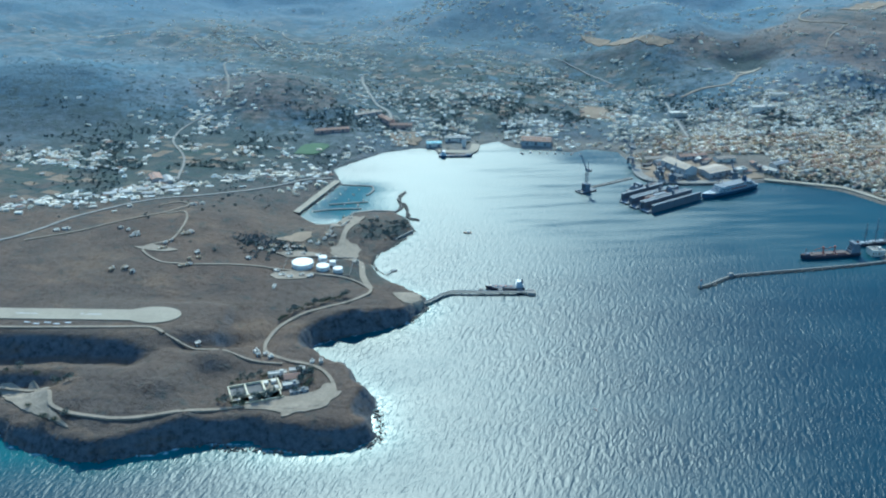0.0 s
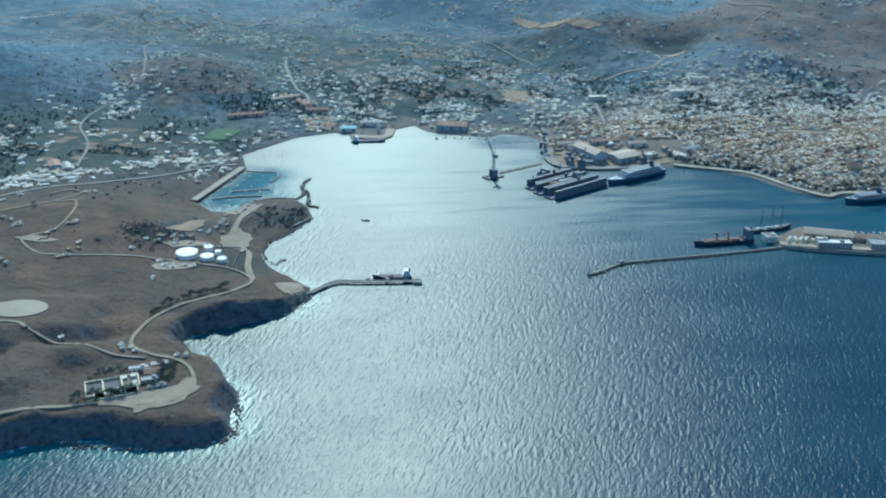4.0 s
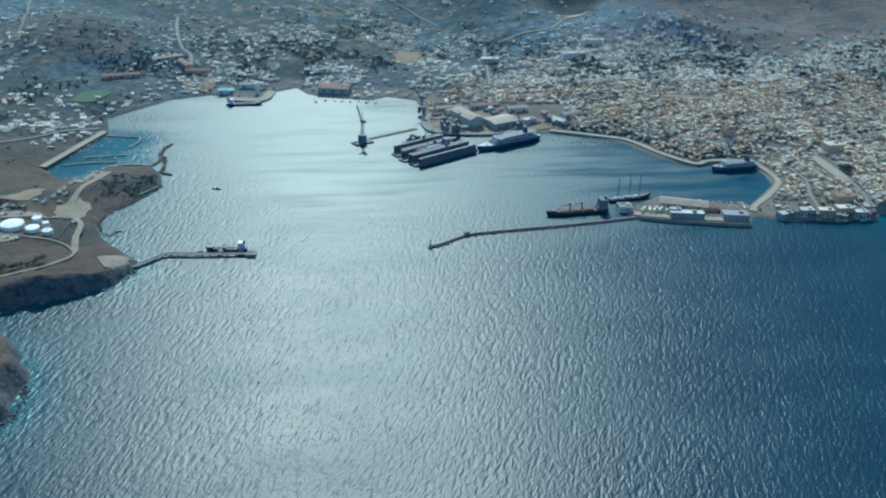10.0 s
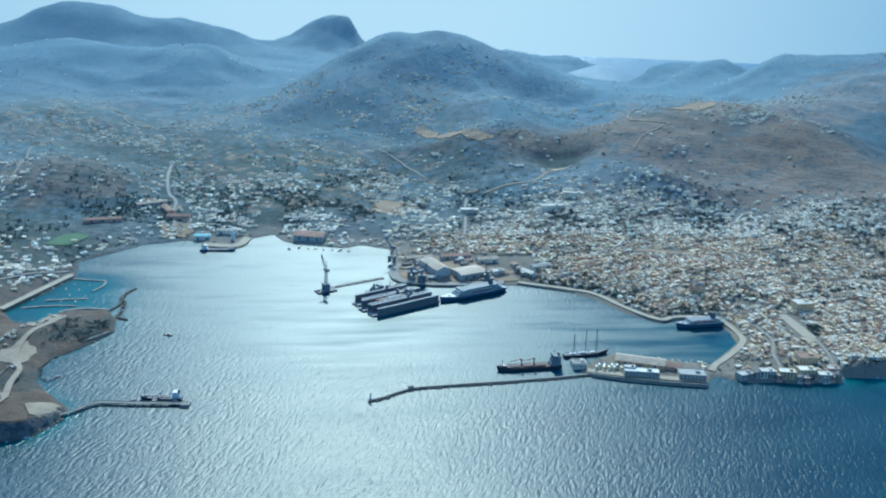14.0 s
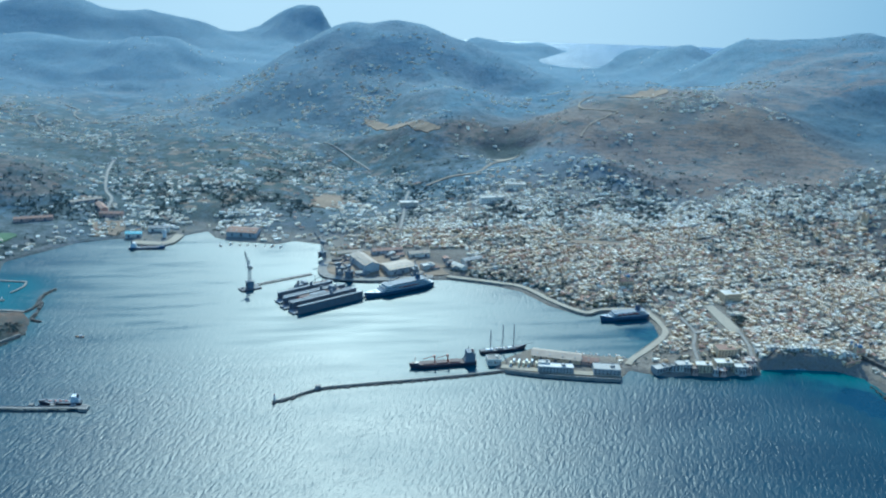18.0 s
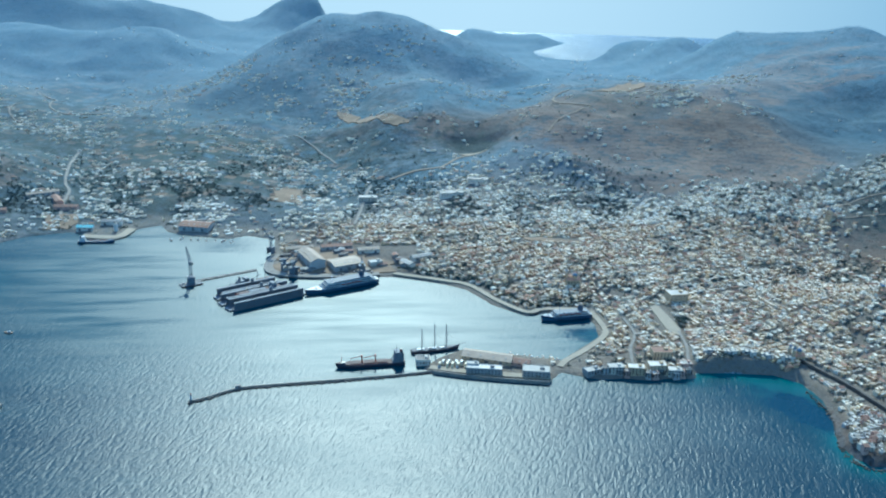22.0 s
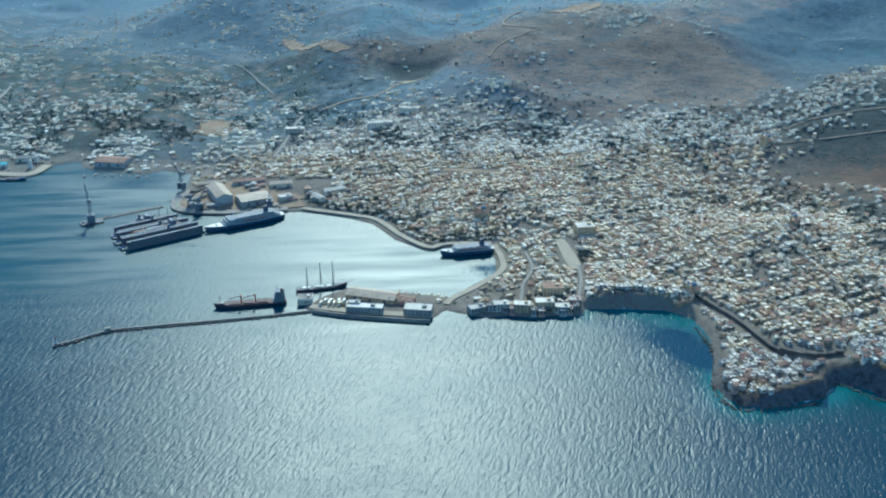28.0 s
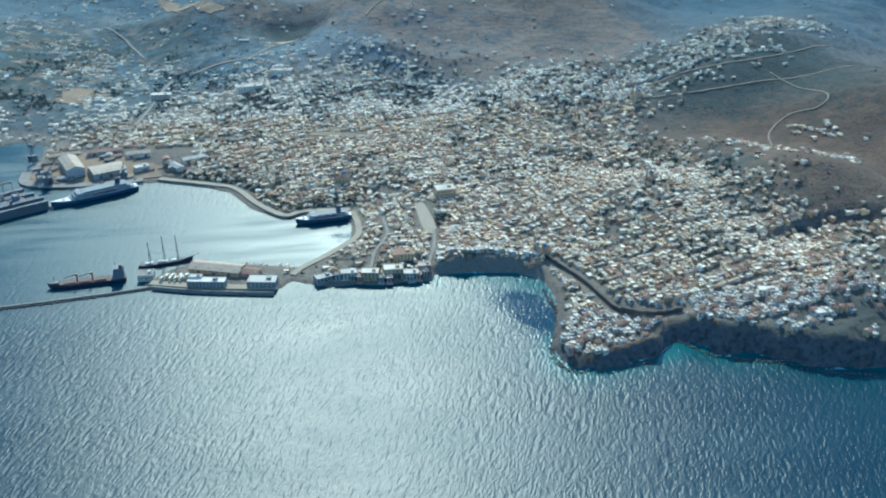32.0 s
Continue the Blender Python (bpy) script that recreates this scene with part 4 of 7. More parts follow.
def pad(name, outline, material, lift, label, category, z=None):
    """A thin slab of paving, or of bare soil with a ragged edge, that lies on the ground."""
    bm = bmesh.new()
    xs, ys = np.array([p[0] for p in outline], float), np.array([p[1] for p in outline], float)
    c = np.array([xs.mean(), ys.mean()])
    base = spline(list(zip(xs, ys)) + [(xs[0], ys[0])], 7.0)[:-1]
    n = 48
    rr = []
    seg = np.linspace(0, len(base), n, endpoint=False)
    px, py = np.interp(seg, np.arange(len(base) + 1), np.append(base[:, 0], base[0, 0])), np.interp(seg, np.arange(len(base) + 1), np.append(base[:, 1], base[0, 1]))
    if material in (DUST, EARTH):
        rag = 1 + 0.42 * fbm(px, py, 13, 3, 9)
        px, py = c[0] + (px - c[0]) * rag, c[1] + (py - c[1]) * rag
    for f in (1.0, 0.83, 0.66, 0.5, 0.33, 0.16):
        qx, qy = c[0] + (px - c[0]) * f, c[1] + (py - c[1]) * f
        qz = (level(qx, qy)[0] if z is None else np.full(n, z)) + lift
        rr.append([bm.verts.new(v) for v in zip(qx, qy, qz)])
    skirt = [bm.verts.new((v.co.x, v.co.y, v.co.z - 2)) for v in rr[0]]
    rr.insert(0, skirt)
    for a, b in zip(rr, rr[1:]):
        for i in range(n):
            bm.faces.new((a[i], a[(i + 1) % n], b[(i + 1) % n], b[i]))
    bm.faces.new(rr[-1])
    return tagged(part(name, bm, material), label, category, kind="structure")


pad("town_square", [(856, 1240), (867, 1246), (882, 1168), (867, 1156)], PALECONC, 0.9, "pale paved town square between houses", "square")
pad("sports_pitch", [(-250, 1440), (-215, 1448), (-200, 1500), (-240, 1500)], PITCHGREEN, 0.9, "green sports pitch in the valley", "pitch")
pad("dusty_clearing", [(-400, 706), (-372, 705), (-348, 690), (-334, 660), (-310, 636), (-338, 650), (-370, 672)], DUST, 1.0, "pale trodden clearing on the headland", "clearing")
for outline in ([(322, 2262), (346, 2250), (372, 2212), (380, 2188), (362, 2180), (338, 2212)],
                [(366, 2176), (392, 2172), (428, 2134), (434, 2112), (410, 2100), (384, 2136)],
                [(424, 2108), (450, 2104), (496, 2062), (478, 2048), (446, 2066)]):
    pad("bare_plot", outline, EARTH, 1.6, "ragged ochre terrace on a slope", "field")
pad("bare_plot", [(-210, 1045), (-180, 1040), (-165, 1075), (-178, 1090)], EARTH, 1.0, "bare ochre earth plot by the marina", "field")
pad("quarry_floor", [(606, 1926), (624, 1944), (648, 1950), (668, 1946), (650, 1930), (626, 1920)], PALECONC, 1.4, "pale floor of a small hillside quarry", "quarry")
pad("bare_plot", [(933, 2240), (1021, 2316), (1060, 2280), (990, 2232)], EARTH, 1.6, "long bare ochre terrace on the saddle", "field")
pad("depot_yard", [(-196, 932), (-178, 921), (-160, 926), (-148, 934), (-152, 946), (-172, 950), (-190, 946)], DUST, 0.9, "pale dusty yard below the storage tanks", "yard")
pad("depot_yard", [(-205, 996), (-180, 990), (-160, 996), (-140, 1004), (-150, 1012), (-180, 1008)], DUST, 1.0, "pale dusty yard behind the storage tanks", "yard")
pad("hill_yard", [(-358, 976), (-340, 968), (-326, 966), (-312, 972), (-322, 980), (-345, 984)], DUST, 1.0, "pale trodden yard at a bend of the hill track", "yard")
pad("marina_yard", [(-150, 1132), (-128, 1122), (-112, 1140), (-122, 1168), (-140, 1172), (-152, 1152)], DUST, 1.0, "pale gravel yard behind the marina", "yard")
pad("pier_yard", [(-58, 905), (-40, 922), (-26, 922), (-18, 905), (-26, 886), (-42, 884)], DUST, 1.0, "pale gravel yard at the pier", "yard")
pad("tank_yard_apron", [(-140, 1022), (-122, 1014), (-106, 1026), (-104, 1056), (-122, 1070), (-136, 1052)], DUST, 1.0, "dusty gravel apron with loading bays", "yard")
pad("compound_drive", [(-130, 652), (-96, 668), (-86, 690), (-100, 712), (-112, 690), (-160, 672)], DUST, 1.0, "pale gravel drive round the compound", "drive")
pad("shipyard_ground", [(316, 1362), (400, 1358), (480, 1372), (500, 1400), (430, 1440), (330, 1450)], EARTH, 1.2, "stained brown shipyard ground", "yard")
pad("brown_plot", [(255, 1690), (330, 1700), (330, 1760), (265, 1750)], EARTH, 1.0, "brown bare plot among houses", "field")
pad("brown_plot", [(-90, 1530), (-50, 1540), (-52, 1590), (-100, 1580)], EARTH, 1.0, "brown bare plot near the shore", "field")
pad("town_garden", [(700, 1480), (790, 1460), (800, 1472), (712, 1494)], EARTH, 1.0, "long sandy sports ground in the town", "field")

# the runway with its rounded end
bm = bmesh.new()
half = 11.5
edge = [(-900, 805 - half), (-900, 805 + half), (-312, 805 + half)]
edge += [(-286 + 27 * math.cos(a), 806 + 18 * math.sin(a)) for a in np.linspace(radians(125), radians(-125), 26)]
edge += [(-306, 805 - half)]
top = [bm.verts.new((x, y, 33.9)) for x, y in edge]
foot = [bm.verts.new((x, y, 32.0)) for x, y in edge]
bm.faces.new(top[::-1])
for i in range(len(edge)):
    bm.faces.new((top[i], top[(i + 1) % len(edge)], foot[(i + 1) % len(edge)], foot[i]))
runway = tagged(part("runway", bm, PALECONC), "pale concrete runway with a rounded turning end", "runway", kind="structure")
for k in range(9):
    part("runway_marking", block(-860 + 64 * k, 805, 33.9, 22, 0.9, 0.012), WHITEPAINT, runway)
for k in range(5):
    part("edge_marking", block(-404 + 10 * k, 787 - (k % 2) * 3, 33.3, 6, 1.6, 0.3), WHITEPAINT, runway)
tagged(part("road", ribbon([(-520, 778), (-430, 776), (-330, 779), (-282, 780), (-266, 770)], 3.5, 0.9), DUST), "narrow pale perimeter track beside the runway", "road", kind="structure")


# ---- the town ----
CAPE_STEP = [(1004, 1078), (1024, 1048), (1040, 1012), (1050, 980), (1062, 954), (1094, 938), (1122, 940)]
CLEAR = [(868, 1203, 15, 42), (430, 1400, 105, 70), (-146, 700, 60, 45), (-148, 964, 50, 40), (745, 1478, 50, 12), (620, 1070, 75, 30)]


def free(x, y):
    k = np.ones(x.shape, bool)
    for cx, cy, rx, ry in CLEAR:
        k &= ~((np.abs(x - cx) < rx) & (np.abs(y - cy) < ry))
    for nm, lab, mat, wid, pts in ROADS + [("", "", None, 13.0, CAPE_STEP)]:
        c = spline(pts, 5.0)
        lo, hi = c.min(0) - 15, c.max(0) + 15
        near = np.where((x > lo[0]) & (x < hi[0]) & (y > lo[1]) & (y < hi[1]))[0]
        if near.size:
            d = np.min((x[near, None] - c[None, :, 0]) ** 2 + (y[near, None] - c[None, :, 1]) ** 2, axis=1)
            k[near[d < (wid / 2 + 4.5) ** 2]] = False
    return k


def street_grid(rng, spacing, density, turn, lo, hi):
    """Jittered street grid, thinned by density."""
    c, s = math.cos(radians(turn)), math.sin(radians(turn))
    us = np.arange(-2600, 2600, spacing)
    u, v = np.meshgrid(us, us * 0.9)
    row, colm = np.meshgrid(np.arange(us.size), np.arange(us.size), indexing="ij")
    lane = ((row % 5) != 0) | (rng.uniform(0, 1, u.shape) < 0.3)
    u = u + rng.uniform(-0.24, 0.24, u.shape) * spacing
    v = v + rng.uniform(-0.24, 0.24, v.shape) * spacing
    u, v = u[lane], v[lane]
    x, y = u * c - v * s + 500, u * s + v * c + 1700
    bend = 14 * fbm(x, y, 190, 2, 17)
    x, y = x + bend, y + 0.6 * bend
    k = (x > lo[0]) & (x < hi[0]) & (y > lo[1]) & (y < hi[1])
    x, y = x[k], y[k]
    k = rng.uniform(0, 1, x.size) < density(x, y)
    x, y = x[k], y[k]
    k = free(x, y)
    return x[k], y[k]


TONES = np.array([(0.82, 0.71, 0.54), (0.76, 0.63, 0.45), (0.66, 0.50, 0.33), (0.55, 0.40, 0.25), (0.70, 0.52, 0.31), (0.50, 0.33, 0.21), (0.48, 0.41, 0.32), (0.82, 0.74, 0.61)])
ROOFS = np.array([(0.88, 0.80, 0.67), (0.80, 0.69, 0.54), (0.58, 0.48, 0.36), (0.46, 0.37, 0.27), (0.34, 0.20, 0.135), (0.30, 0.18, 0.125), (0.34, 0.315, 0.285), (0.80, 0.80, 0.78)])


def mass(name, x, y, z, sx, sy, h, turn, seed, label, windows, tiled, walls, roofs):
    """A crowd of joined small houses: walls, rimmed flat or pitched roofs, stair huts, window holes."""
    r = np.random.default_rng(seed)
    n = x.size
    V, F, T, base = [], [], [], 0
    cs, sn = np.cos(turn), np.sin(turn)

    def place(idx, pts):
        c, s = cs[idx, None], sn[idx, None]
        return np.stack([x[idx, None] + pts[..., 0] * c - pts[..., 1] * s, y[idx, None] + pts[..., 0] * s + pts[..., 1] * c, z[idx, None] + pts[..., 2]], -1)

    def add(idx, pts, faces, tones):
        nonlocal base
        w = place(idx, pts)
        k = pts.shape[1]
        V.append(w.reshape(-1, 3))
        for f in faces:
            q = base + np.arange(len(idx))[:, None] * k + np.array(f)[None]
            F.append(q)
        T.extend(tones)
        base += len(idx) * k

    wall = TONES[r.choice(walls, n)] * r.uniform(0.75, 1.08, (n, 1))
    kind = r.uniform(0, 1, n) < tiled
    roof = np.where(kind[:, None], ROOFS[4 + r.integers(0, 2, n)], ROOFS[r.choice(roofs, n)]) * r.uniform(0.75, 1.05, (n, 1))

    def boxes(idx, u, v, w0, a, b, hgt, tone_wall, tone_roof):
        a, b = a / 2, b / 2
        o = np.zeros_like(a)
        pts = np.stack([np.stack(p, -1) for p in (
            (u - a, v - b, w0), (u + a, v - b, w0), (u + a, v + b, w0), (u - a, v + b, w0),
            (u - a, v - b, w0 + hgt), (u + a, v - b, w0 + hgt), (u + a, v + b, w0 + hgt), (u - a, v + b, w0 + hgt))], 1)
        add(idx, pts, [(0, 1, 5, 4), (1, 2, 6, 5), (2, 3, 7, 6), (3, 0, 4, 7), (4, 5, 6, 7)], [tone_wall] * 4 + [tone_roof])

    allx = np.arange(n)
    zero = np.zeros(n)
    flat, pit = allx[~kind], allx[kind]
    # flat roofs with a raised rim: outer block, then the sunk terrace inside it
    f = flat
    a, b, hh = sx[f] / 2, sy[f] / 2, h[f]
    t = 0.35
    pts = np.stack([np.stack(p, -1) for p in (
        (-a, -b, 0 * a - 3), (a, -b, 0 * a - 3), (a, b, 0 * a - 3), (-a, b, 0 * a - 3),
        (-a, -b, hh), (a, -b, hh), (a, b, hh), (-a, b, hh),
        (-a + t, -b + t, hh), (a - t, -b + t, hh), (a - t, b - t, hh), (-a + t, b - t, hh),
        (-a + t, -b + t, hh - 0.6), (a - t, -b + t, hh - 0.6), (a - t, b - t, hh - 0.6), (-a + t, b - t, hh - 0.6))], 1)
    add(f, pts, [(0, 1, 5, 4), (1, 2, 6, 5), (2, 3, 7, 6), (3, 0, 4, 7), (4, 5, 9, 8), (5, 6, 10, 9), (6, 7, 11, 10), (7, 4, 8, 11),
                 (8, 9, 13, 12), (9, 10, 14, 13), (10, 11, 15, 14), (11, 8, 12, 15), (12, 13, 14, 15)], [wall[f]] * 12 + [roof[f]])
    g = f[r.uniform(0, 1, f.size) < np.where(y[f] > 1620, 0.15, 0.4)]
    boxes(g, r.uniform(-0.2, 0.2, g.size) * sx[g], r.uniform(0, 0.25, g.size) * sy[g], h[g] - 0.6, r.uniform(0.3, 0.5, g.size) * sx[g], r.uniform(0.3, 0.5, g.size) * sy[g], r.uniform(1.3, 2.2, g.size), wall[g] * 1.05, roof[g])
    g = allx[r.uniform(0, 1, n) < 0.4]
    side = np.where(r.uniform(0, 1, g.size) < 0.5, -1, 1)
    boxes(g, side * (sx[g] * 0.5 + 1.2), r.uniform(-0.2, 0.2, g.size) * sy[g], 0 * h[g] - 3, 0 * h[g] + 3.0, sy[g] * 0.6, 3 + h[g] * r.uniform(0.4, 0.7, g.size), wall[g] * 0.95, roof[g])
    # pitched tile roofs
    f = pit
    if f.size:
        a, b, hh = sx[f] / 2, sy[f] / 2, h[f]
        e, rise = 0.3, sy[f] * 0.22
        pts = np.stack([np.stack(p, -1) for p in (
            (-a, -b, 0 * a - 3), (a, -b, 0 * a - 3), (a, b, 0 * a - 3), (-a, b, 0 * a - 3), (-a, -b, hh), (a, -b, hh), (a, b, hh), (-a, b, hh), (-a, 0 * a, hh + rise), (a, 0 * a, hh + rise),
            (-a - e, -b - e, hh - 0.1), (a + e, -b - e, hh - 0.1), (a + e, 0 * a, hh + rise + 0.2), (-a - e, 0 * a, hh + rise + 0.2), (a + e, b + e, hh - 0.1), (-a - e, b + e, hh - 0.1))], 1)
        add(f, pts, [(0, 1, 5, 4), (1, 2, 6, 5), (2, 3, 7, 6), (3, 0, 4, 7), (5, 6, 9, 9), (7, 4, 8, 8), (10, 11, 12, 13), (13, 12, 14, 15)], [wall[f]] * 6 + [roof[f]] * 2)
    # dark windows in the two long fronts
    if windows:
        dark = np.full((n, 3), 0.035)
        for u0 in (-0.28, 0.06, 0.32):
            for fl in (0, 1):
                g = allx[(h > 3.2 + 3 * fl) & (r.uniform(0, 1, n) < 0.85)]
                u, v = u0 * sx[g], -sy[g] / 2 - 0.06
                w0, o = 1.0 + 3.0 * fl, np.zeros(g.size)
                pts = np.stack([np.stack(p, -1) for p in ((u, v, o + w0), (u + 1.0, v, o + w0), (u + 1.0, v, o + w0 + 1.5), (u, v, o + w0 + 1.5))], 1)
                add(g, pts, [(0, 1, 2, 3)], [dark[g]])
    me = bpy.data.meshes.new(name)
    faces = np.concatenate(F)
    tone = np.concatenate(T)
    tri = faces[:, 2] == faces[:, 3]
    me.from_pydata(np.concatenate(V).tolist(), [], [q[:3] if k else q for q, k in zip(faces.tolist(), tri)])
    col = np.concatenate([np.clip(tone, 0, 0.85), np.ones((len(tone), 1))], 1).astype(np.float32)
    me.attributes.new("tone", "FLOAT_COLOR", "FACE").data.foreach_set("color", col.reshape(-1))
    me.materials.append(TOWN)
    return tagged(new(name, me), label, "houses", kind="stuff")


rng = np.random.default_rng(4)
hx, hy = street_grid(rng, 7.4, lambda a, b: 1.15 * town_density(a, b) * np.where(fbm(a, b, 55, 3, 61) > 0.20, 0.45, 1.0), 14, (250, 850), (1560, 1900))
tx, ty = street_grid(rng, 9.5, lambda a, b: 1.0 * suburb_density(a, b) * (town_density(a, b) < 0.4), -6, (-1300, 850), (1700, 3400))
vx, vy = street_grid(rng, 26.0, lambda a, b: 0.01 + 0.10 * (fbm(a, b, 140, 2, 77) > 0.18), 9, (-1500, 900), (1700, 4000))
groups = []
for gx, gy, lo, hi, hlo, hhi, margin in ((hx, hy, 3.6, 8.6, 1.9, 4.3, 9), (tx, ty, 4.6, 10.0, 1.7, 2.7, 9), (vx, vy, 4, 7, 1.6, 2.4, 20)):
    gz, gd = level(gx, gy)
    ok = (gd > margin + (gx > 975) * (gy < 955) * (-3 + 0.07 * np.clip(gx - 1040, 0, 150))) & (gz > 2.0)
    gx, gy, gz = gx[ok], gy[ok], gz[ok]
    m = gx.size
    # inland houses are made lower and shallower to fit the camera's view
    far = smooth(1600, 2000, gy)
    hhi = hhi * (1 - 0.2 * far)
    squat = 0.78 - 0.14 * far
    groups.append((gx, gy, gz, rng.uniform(lo, hi, m), rng.uniform(lo, hi, m) * squat, rng.uniform(hlo, hhi, m), 0.24 + rng.normal(0, 0.16, m) + (rng.uniform(0, 1, m) < 0.25 - 0.15 * far) * math.pi / 2))
gx, gy, gz, gsx, gsy, gh, gt = [np.concatenate(c) for c in zip(*groups)]
# those that stand nearest the sea front are things of their own
front = (gy < 1140 + 0.25 * (gx - 800)) & (gx > 700) & (gx < 1330)
order = np.where(front)[0]
order = order[np.argsort(gy[order] + 0.0 * gx[order])][:300]
single = np.zeros(gx.size, bool)
single[order] = True
near = (gy < 1560) & (gx > 250)
for nm, sel, lab, win, tiled, wl, rl in (("town_houses", ~single & near, "dense crowd of small white, cream and ochre town houses", True, 0.12, [0, 1, 2, 3, 4, 5, 6, 7], [0, 0, 0, 1, 1, 2, 3, 6]),
                                 ("suburb_houses", ~single & ~near, "scattered small white houses in the valley and on the slopes", False, 0.06, [0, 7, 7, 0, 1, 6], [7, 7, 0, 0, 7, 6])):
    mass(nm, gx[sel], gy[sel], gz[sel], gsx[sel], gsy[sel], gh[sel], gt[sel], 5, lab, win, tiled, wl, rl)


def house_kind(sx, sy, h, walls, roof, pitched, hut, shutters):
    """One town house with its parts, foot at the origin; the fronts look to -y and +x."""
    names = {PLASTER: "white", OCHRE: "ochre", ROSE: "faded rose", GREYWALL: "grey"}
    lab = f"{names[walls]} plastered town house with a {'tiled pitched' if pitched else 'flat rimmed'} roof"
    ob = tagged(new("house"), lab, "house", "houses along the sea front")
    if pitched:
        part("wall", gable_walls(bmesh.new(), 0, 0, -4, sx, sy, h + 4, sy * 0.24), walls, ob)
        part("roof", gable(bmesh.new(), 0, 0, h, sx, sy, sy * 0.24), roof, ob, "clay tile roof")
    else:
        part("wall", block(0, 0, -4, sx, sy, h + 3.4), walls, ob)
        part("roof", block(0, 0, h - 0.6, sx - 0.7, sy - 0.7, 0.15), roof, ob)
        bm = bmesh.new()
        for u, v, a, b in ((0, -sy / 2 + 0.17, sx, 0.34), (0, sy / 2 - 0.17, sx, 0.34), (-sx / 2 + 0.17, 0, 0.34, sy - 0.68), (sx / 2 - 0.17, 0, 0.34, sy - 0.68)):
            box(bm, u, v, h - 0.6, a, b, 0.65)
        part("parapet", bm, walls, ob)
        if hut:
            part("stair_hut", block(sx * 0.18, sy * 0.2, h - 0.45, sx * 0.36, sy * 0.36, 2.3), walls, ob)
    floors = 2 if h > 4.9 else 1
    for fl in range(floors):
        for u in (-0.3, 0.3):
            w = part("window", block(u * sx, -sy / 2 - 0.02, 1.0 + 2.6 * fl, 1.0, 0.12, 1.4), DARKOPEN, ob)
            if shutters:
                part("shutter", block(u * sx - 0.78, -sy / 2 - 0.05, 1.0 + 2.6 * fl, 0.5, 0.1, 1.4), SHUTTER, w)
        part("window", block(sx / 2 + 0.02, 0, 1.0 + 2.6 * fl, 0.12, 1.0, 1.4), DARKOPEN, ob)
    part("door", block(0, -sy / 2 - 0.03, 0, 1.1, 0.12, 2.2), DOORWOOD, ob)
    return ob


KINDS = [house_kind(5.7, 5.4, 5.5, PLASTER, FLATROOF, False, True, False), house_kind(5.4, 5.5, 3.3, PLASTER, FLATROOF, False, False, False),
         house_kind(6.2, 5.4, 5.5, OCHRE, TILE, True, False, False), house_kind(5.9, 5.2, 3.4, GREYWALL, FLATROOF, False, True, False),
         house_kind(5.9, 5.5, 5.7, ROSE, TILE, True, False, False), house_kind(5.7, 6.4, 5.3, OCHRE, FLATROOF, False, True, True),
         house_kind(6.4, 5.0, 5.3, PLASTER, TILE, True, False, True), house_kind(5.0, 5.0, 3.1, PLASTER, FLATROOF, False, True, False)]
pick = rng.choice([0, 0, 0, 1, 1, 1, 2, 3, 3, 4, 5, 6, 7, 7, 7], order.size)
first = {}
for i, k in zip(order, pick):
    m = pose(gx[i], gy[i], gz[i], 0, 0, math.degrees(gt[i]) - (90 if gt[i] > 1 else 0))
    if k in first:
        copy_thing(KINDS[k], m)
    else:
        first[k] = i
        KINDS[k].matrix_basis = m


# ---- ships ----
def hull(length, beam, depth, draft=0.4, bow=0.28, stern=0.10, sheer=1.2, flare=0.75, n=26):
    """A ship's shell along x, bow at +x, waterline at z 0, with a closed deck."""
    bm = bmesh.new()
    rings = []
    for i in range(n + 1):
        u = i / n
        x = (u - 0.5) * length
        w = 1.0
        if u > 1 - bow:
            w = max(0.02, 1 - ((u - 1 + bow) / bow) ** 2.2)
        if u < stern:
            w = 0.72 + 0.28 * math.sin(u / stern * math.pi / 2)
        top = depth + sheer * max(0, (u - 0.55) / 0.45) ** 2 + 0.3 * sheer * max(0, (0.2 - u) / 0.2)
        b = beam / 2 * w
        rake = 0.035 * length * max(0, (u - 0.9) / 0.1)
        rings.append([bm.verts.new(v) for v in ((x, -b * flare, -draft), (x + rake * 0.5, -b * 0.96, depth * 0.4), (x + rake, -b, top), (x + rake, b, top), (x + rake * 0.5, b * 0.96, depth * 0.4), (x, b * flare, -draft))])
    for r, s in zip(rings, rings[1:]):
        for k in range(5):
            bm.faces.new((r[k], s[k], s[k + 1], r[k + 1])).material_index = 1 if k == 2 else 0
    bm.faces.new(rings[0])
    bm.faces.new(rings[-1][::-1])
    return bm


def rail_run(x0, x1, y, z, step=3.0):
    bm = bmesh.new()
    rod(bm, (x0, y, z + 1), (x1, y, z + 1), 0.06, 4)
    x = x0
    while x <= x1:
        rod(bm, (x, y, z), (x, y, z + 1), 0.05, 4)
        x += step
    return bm


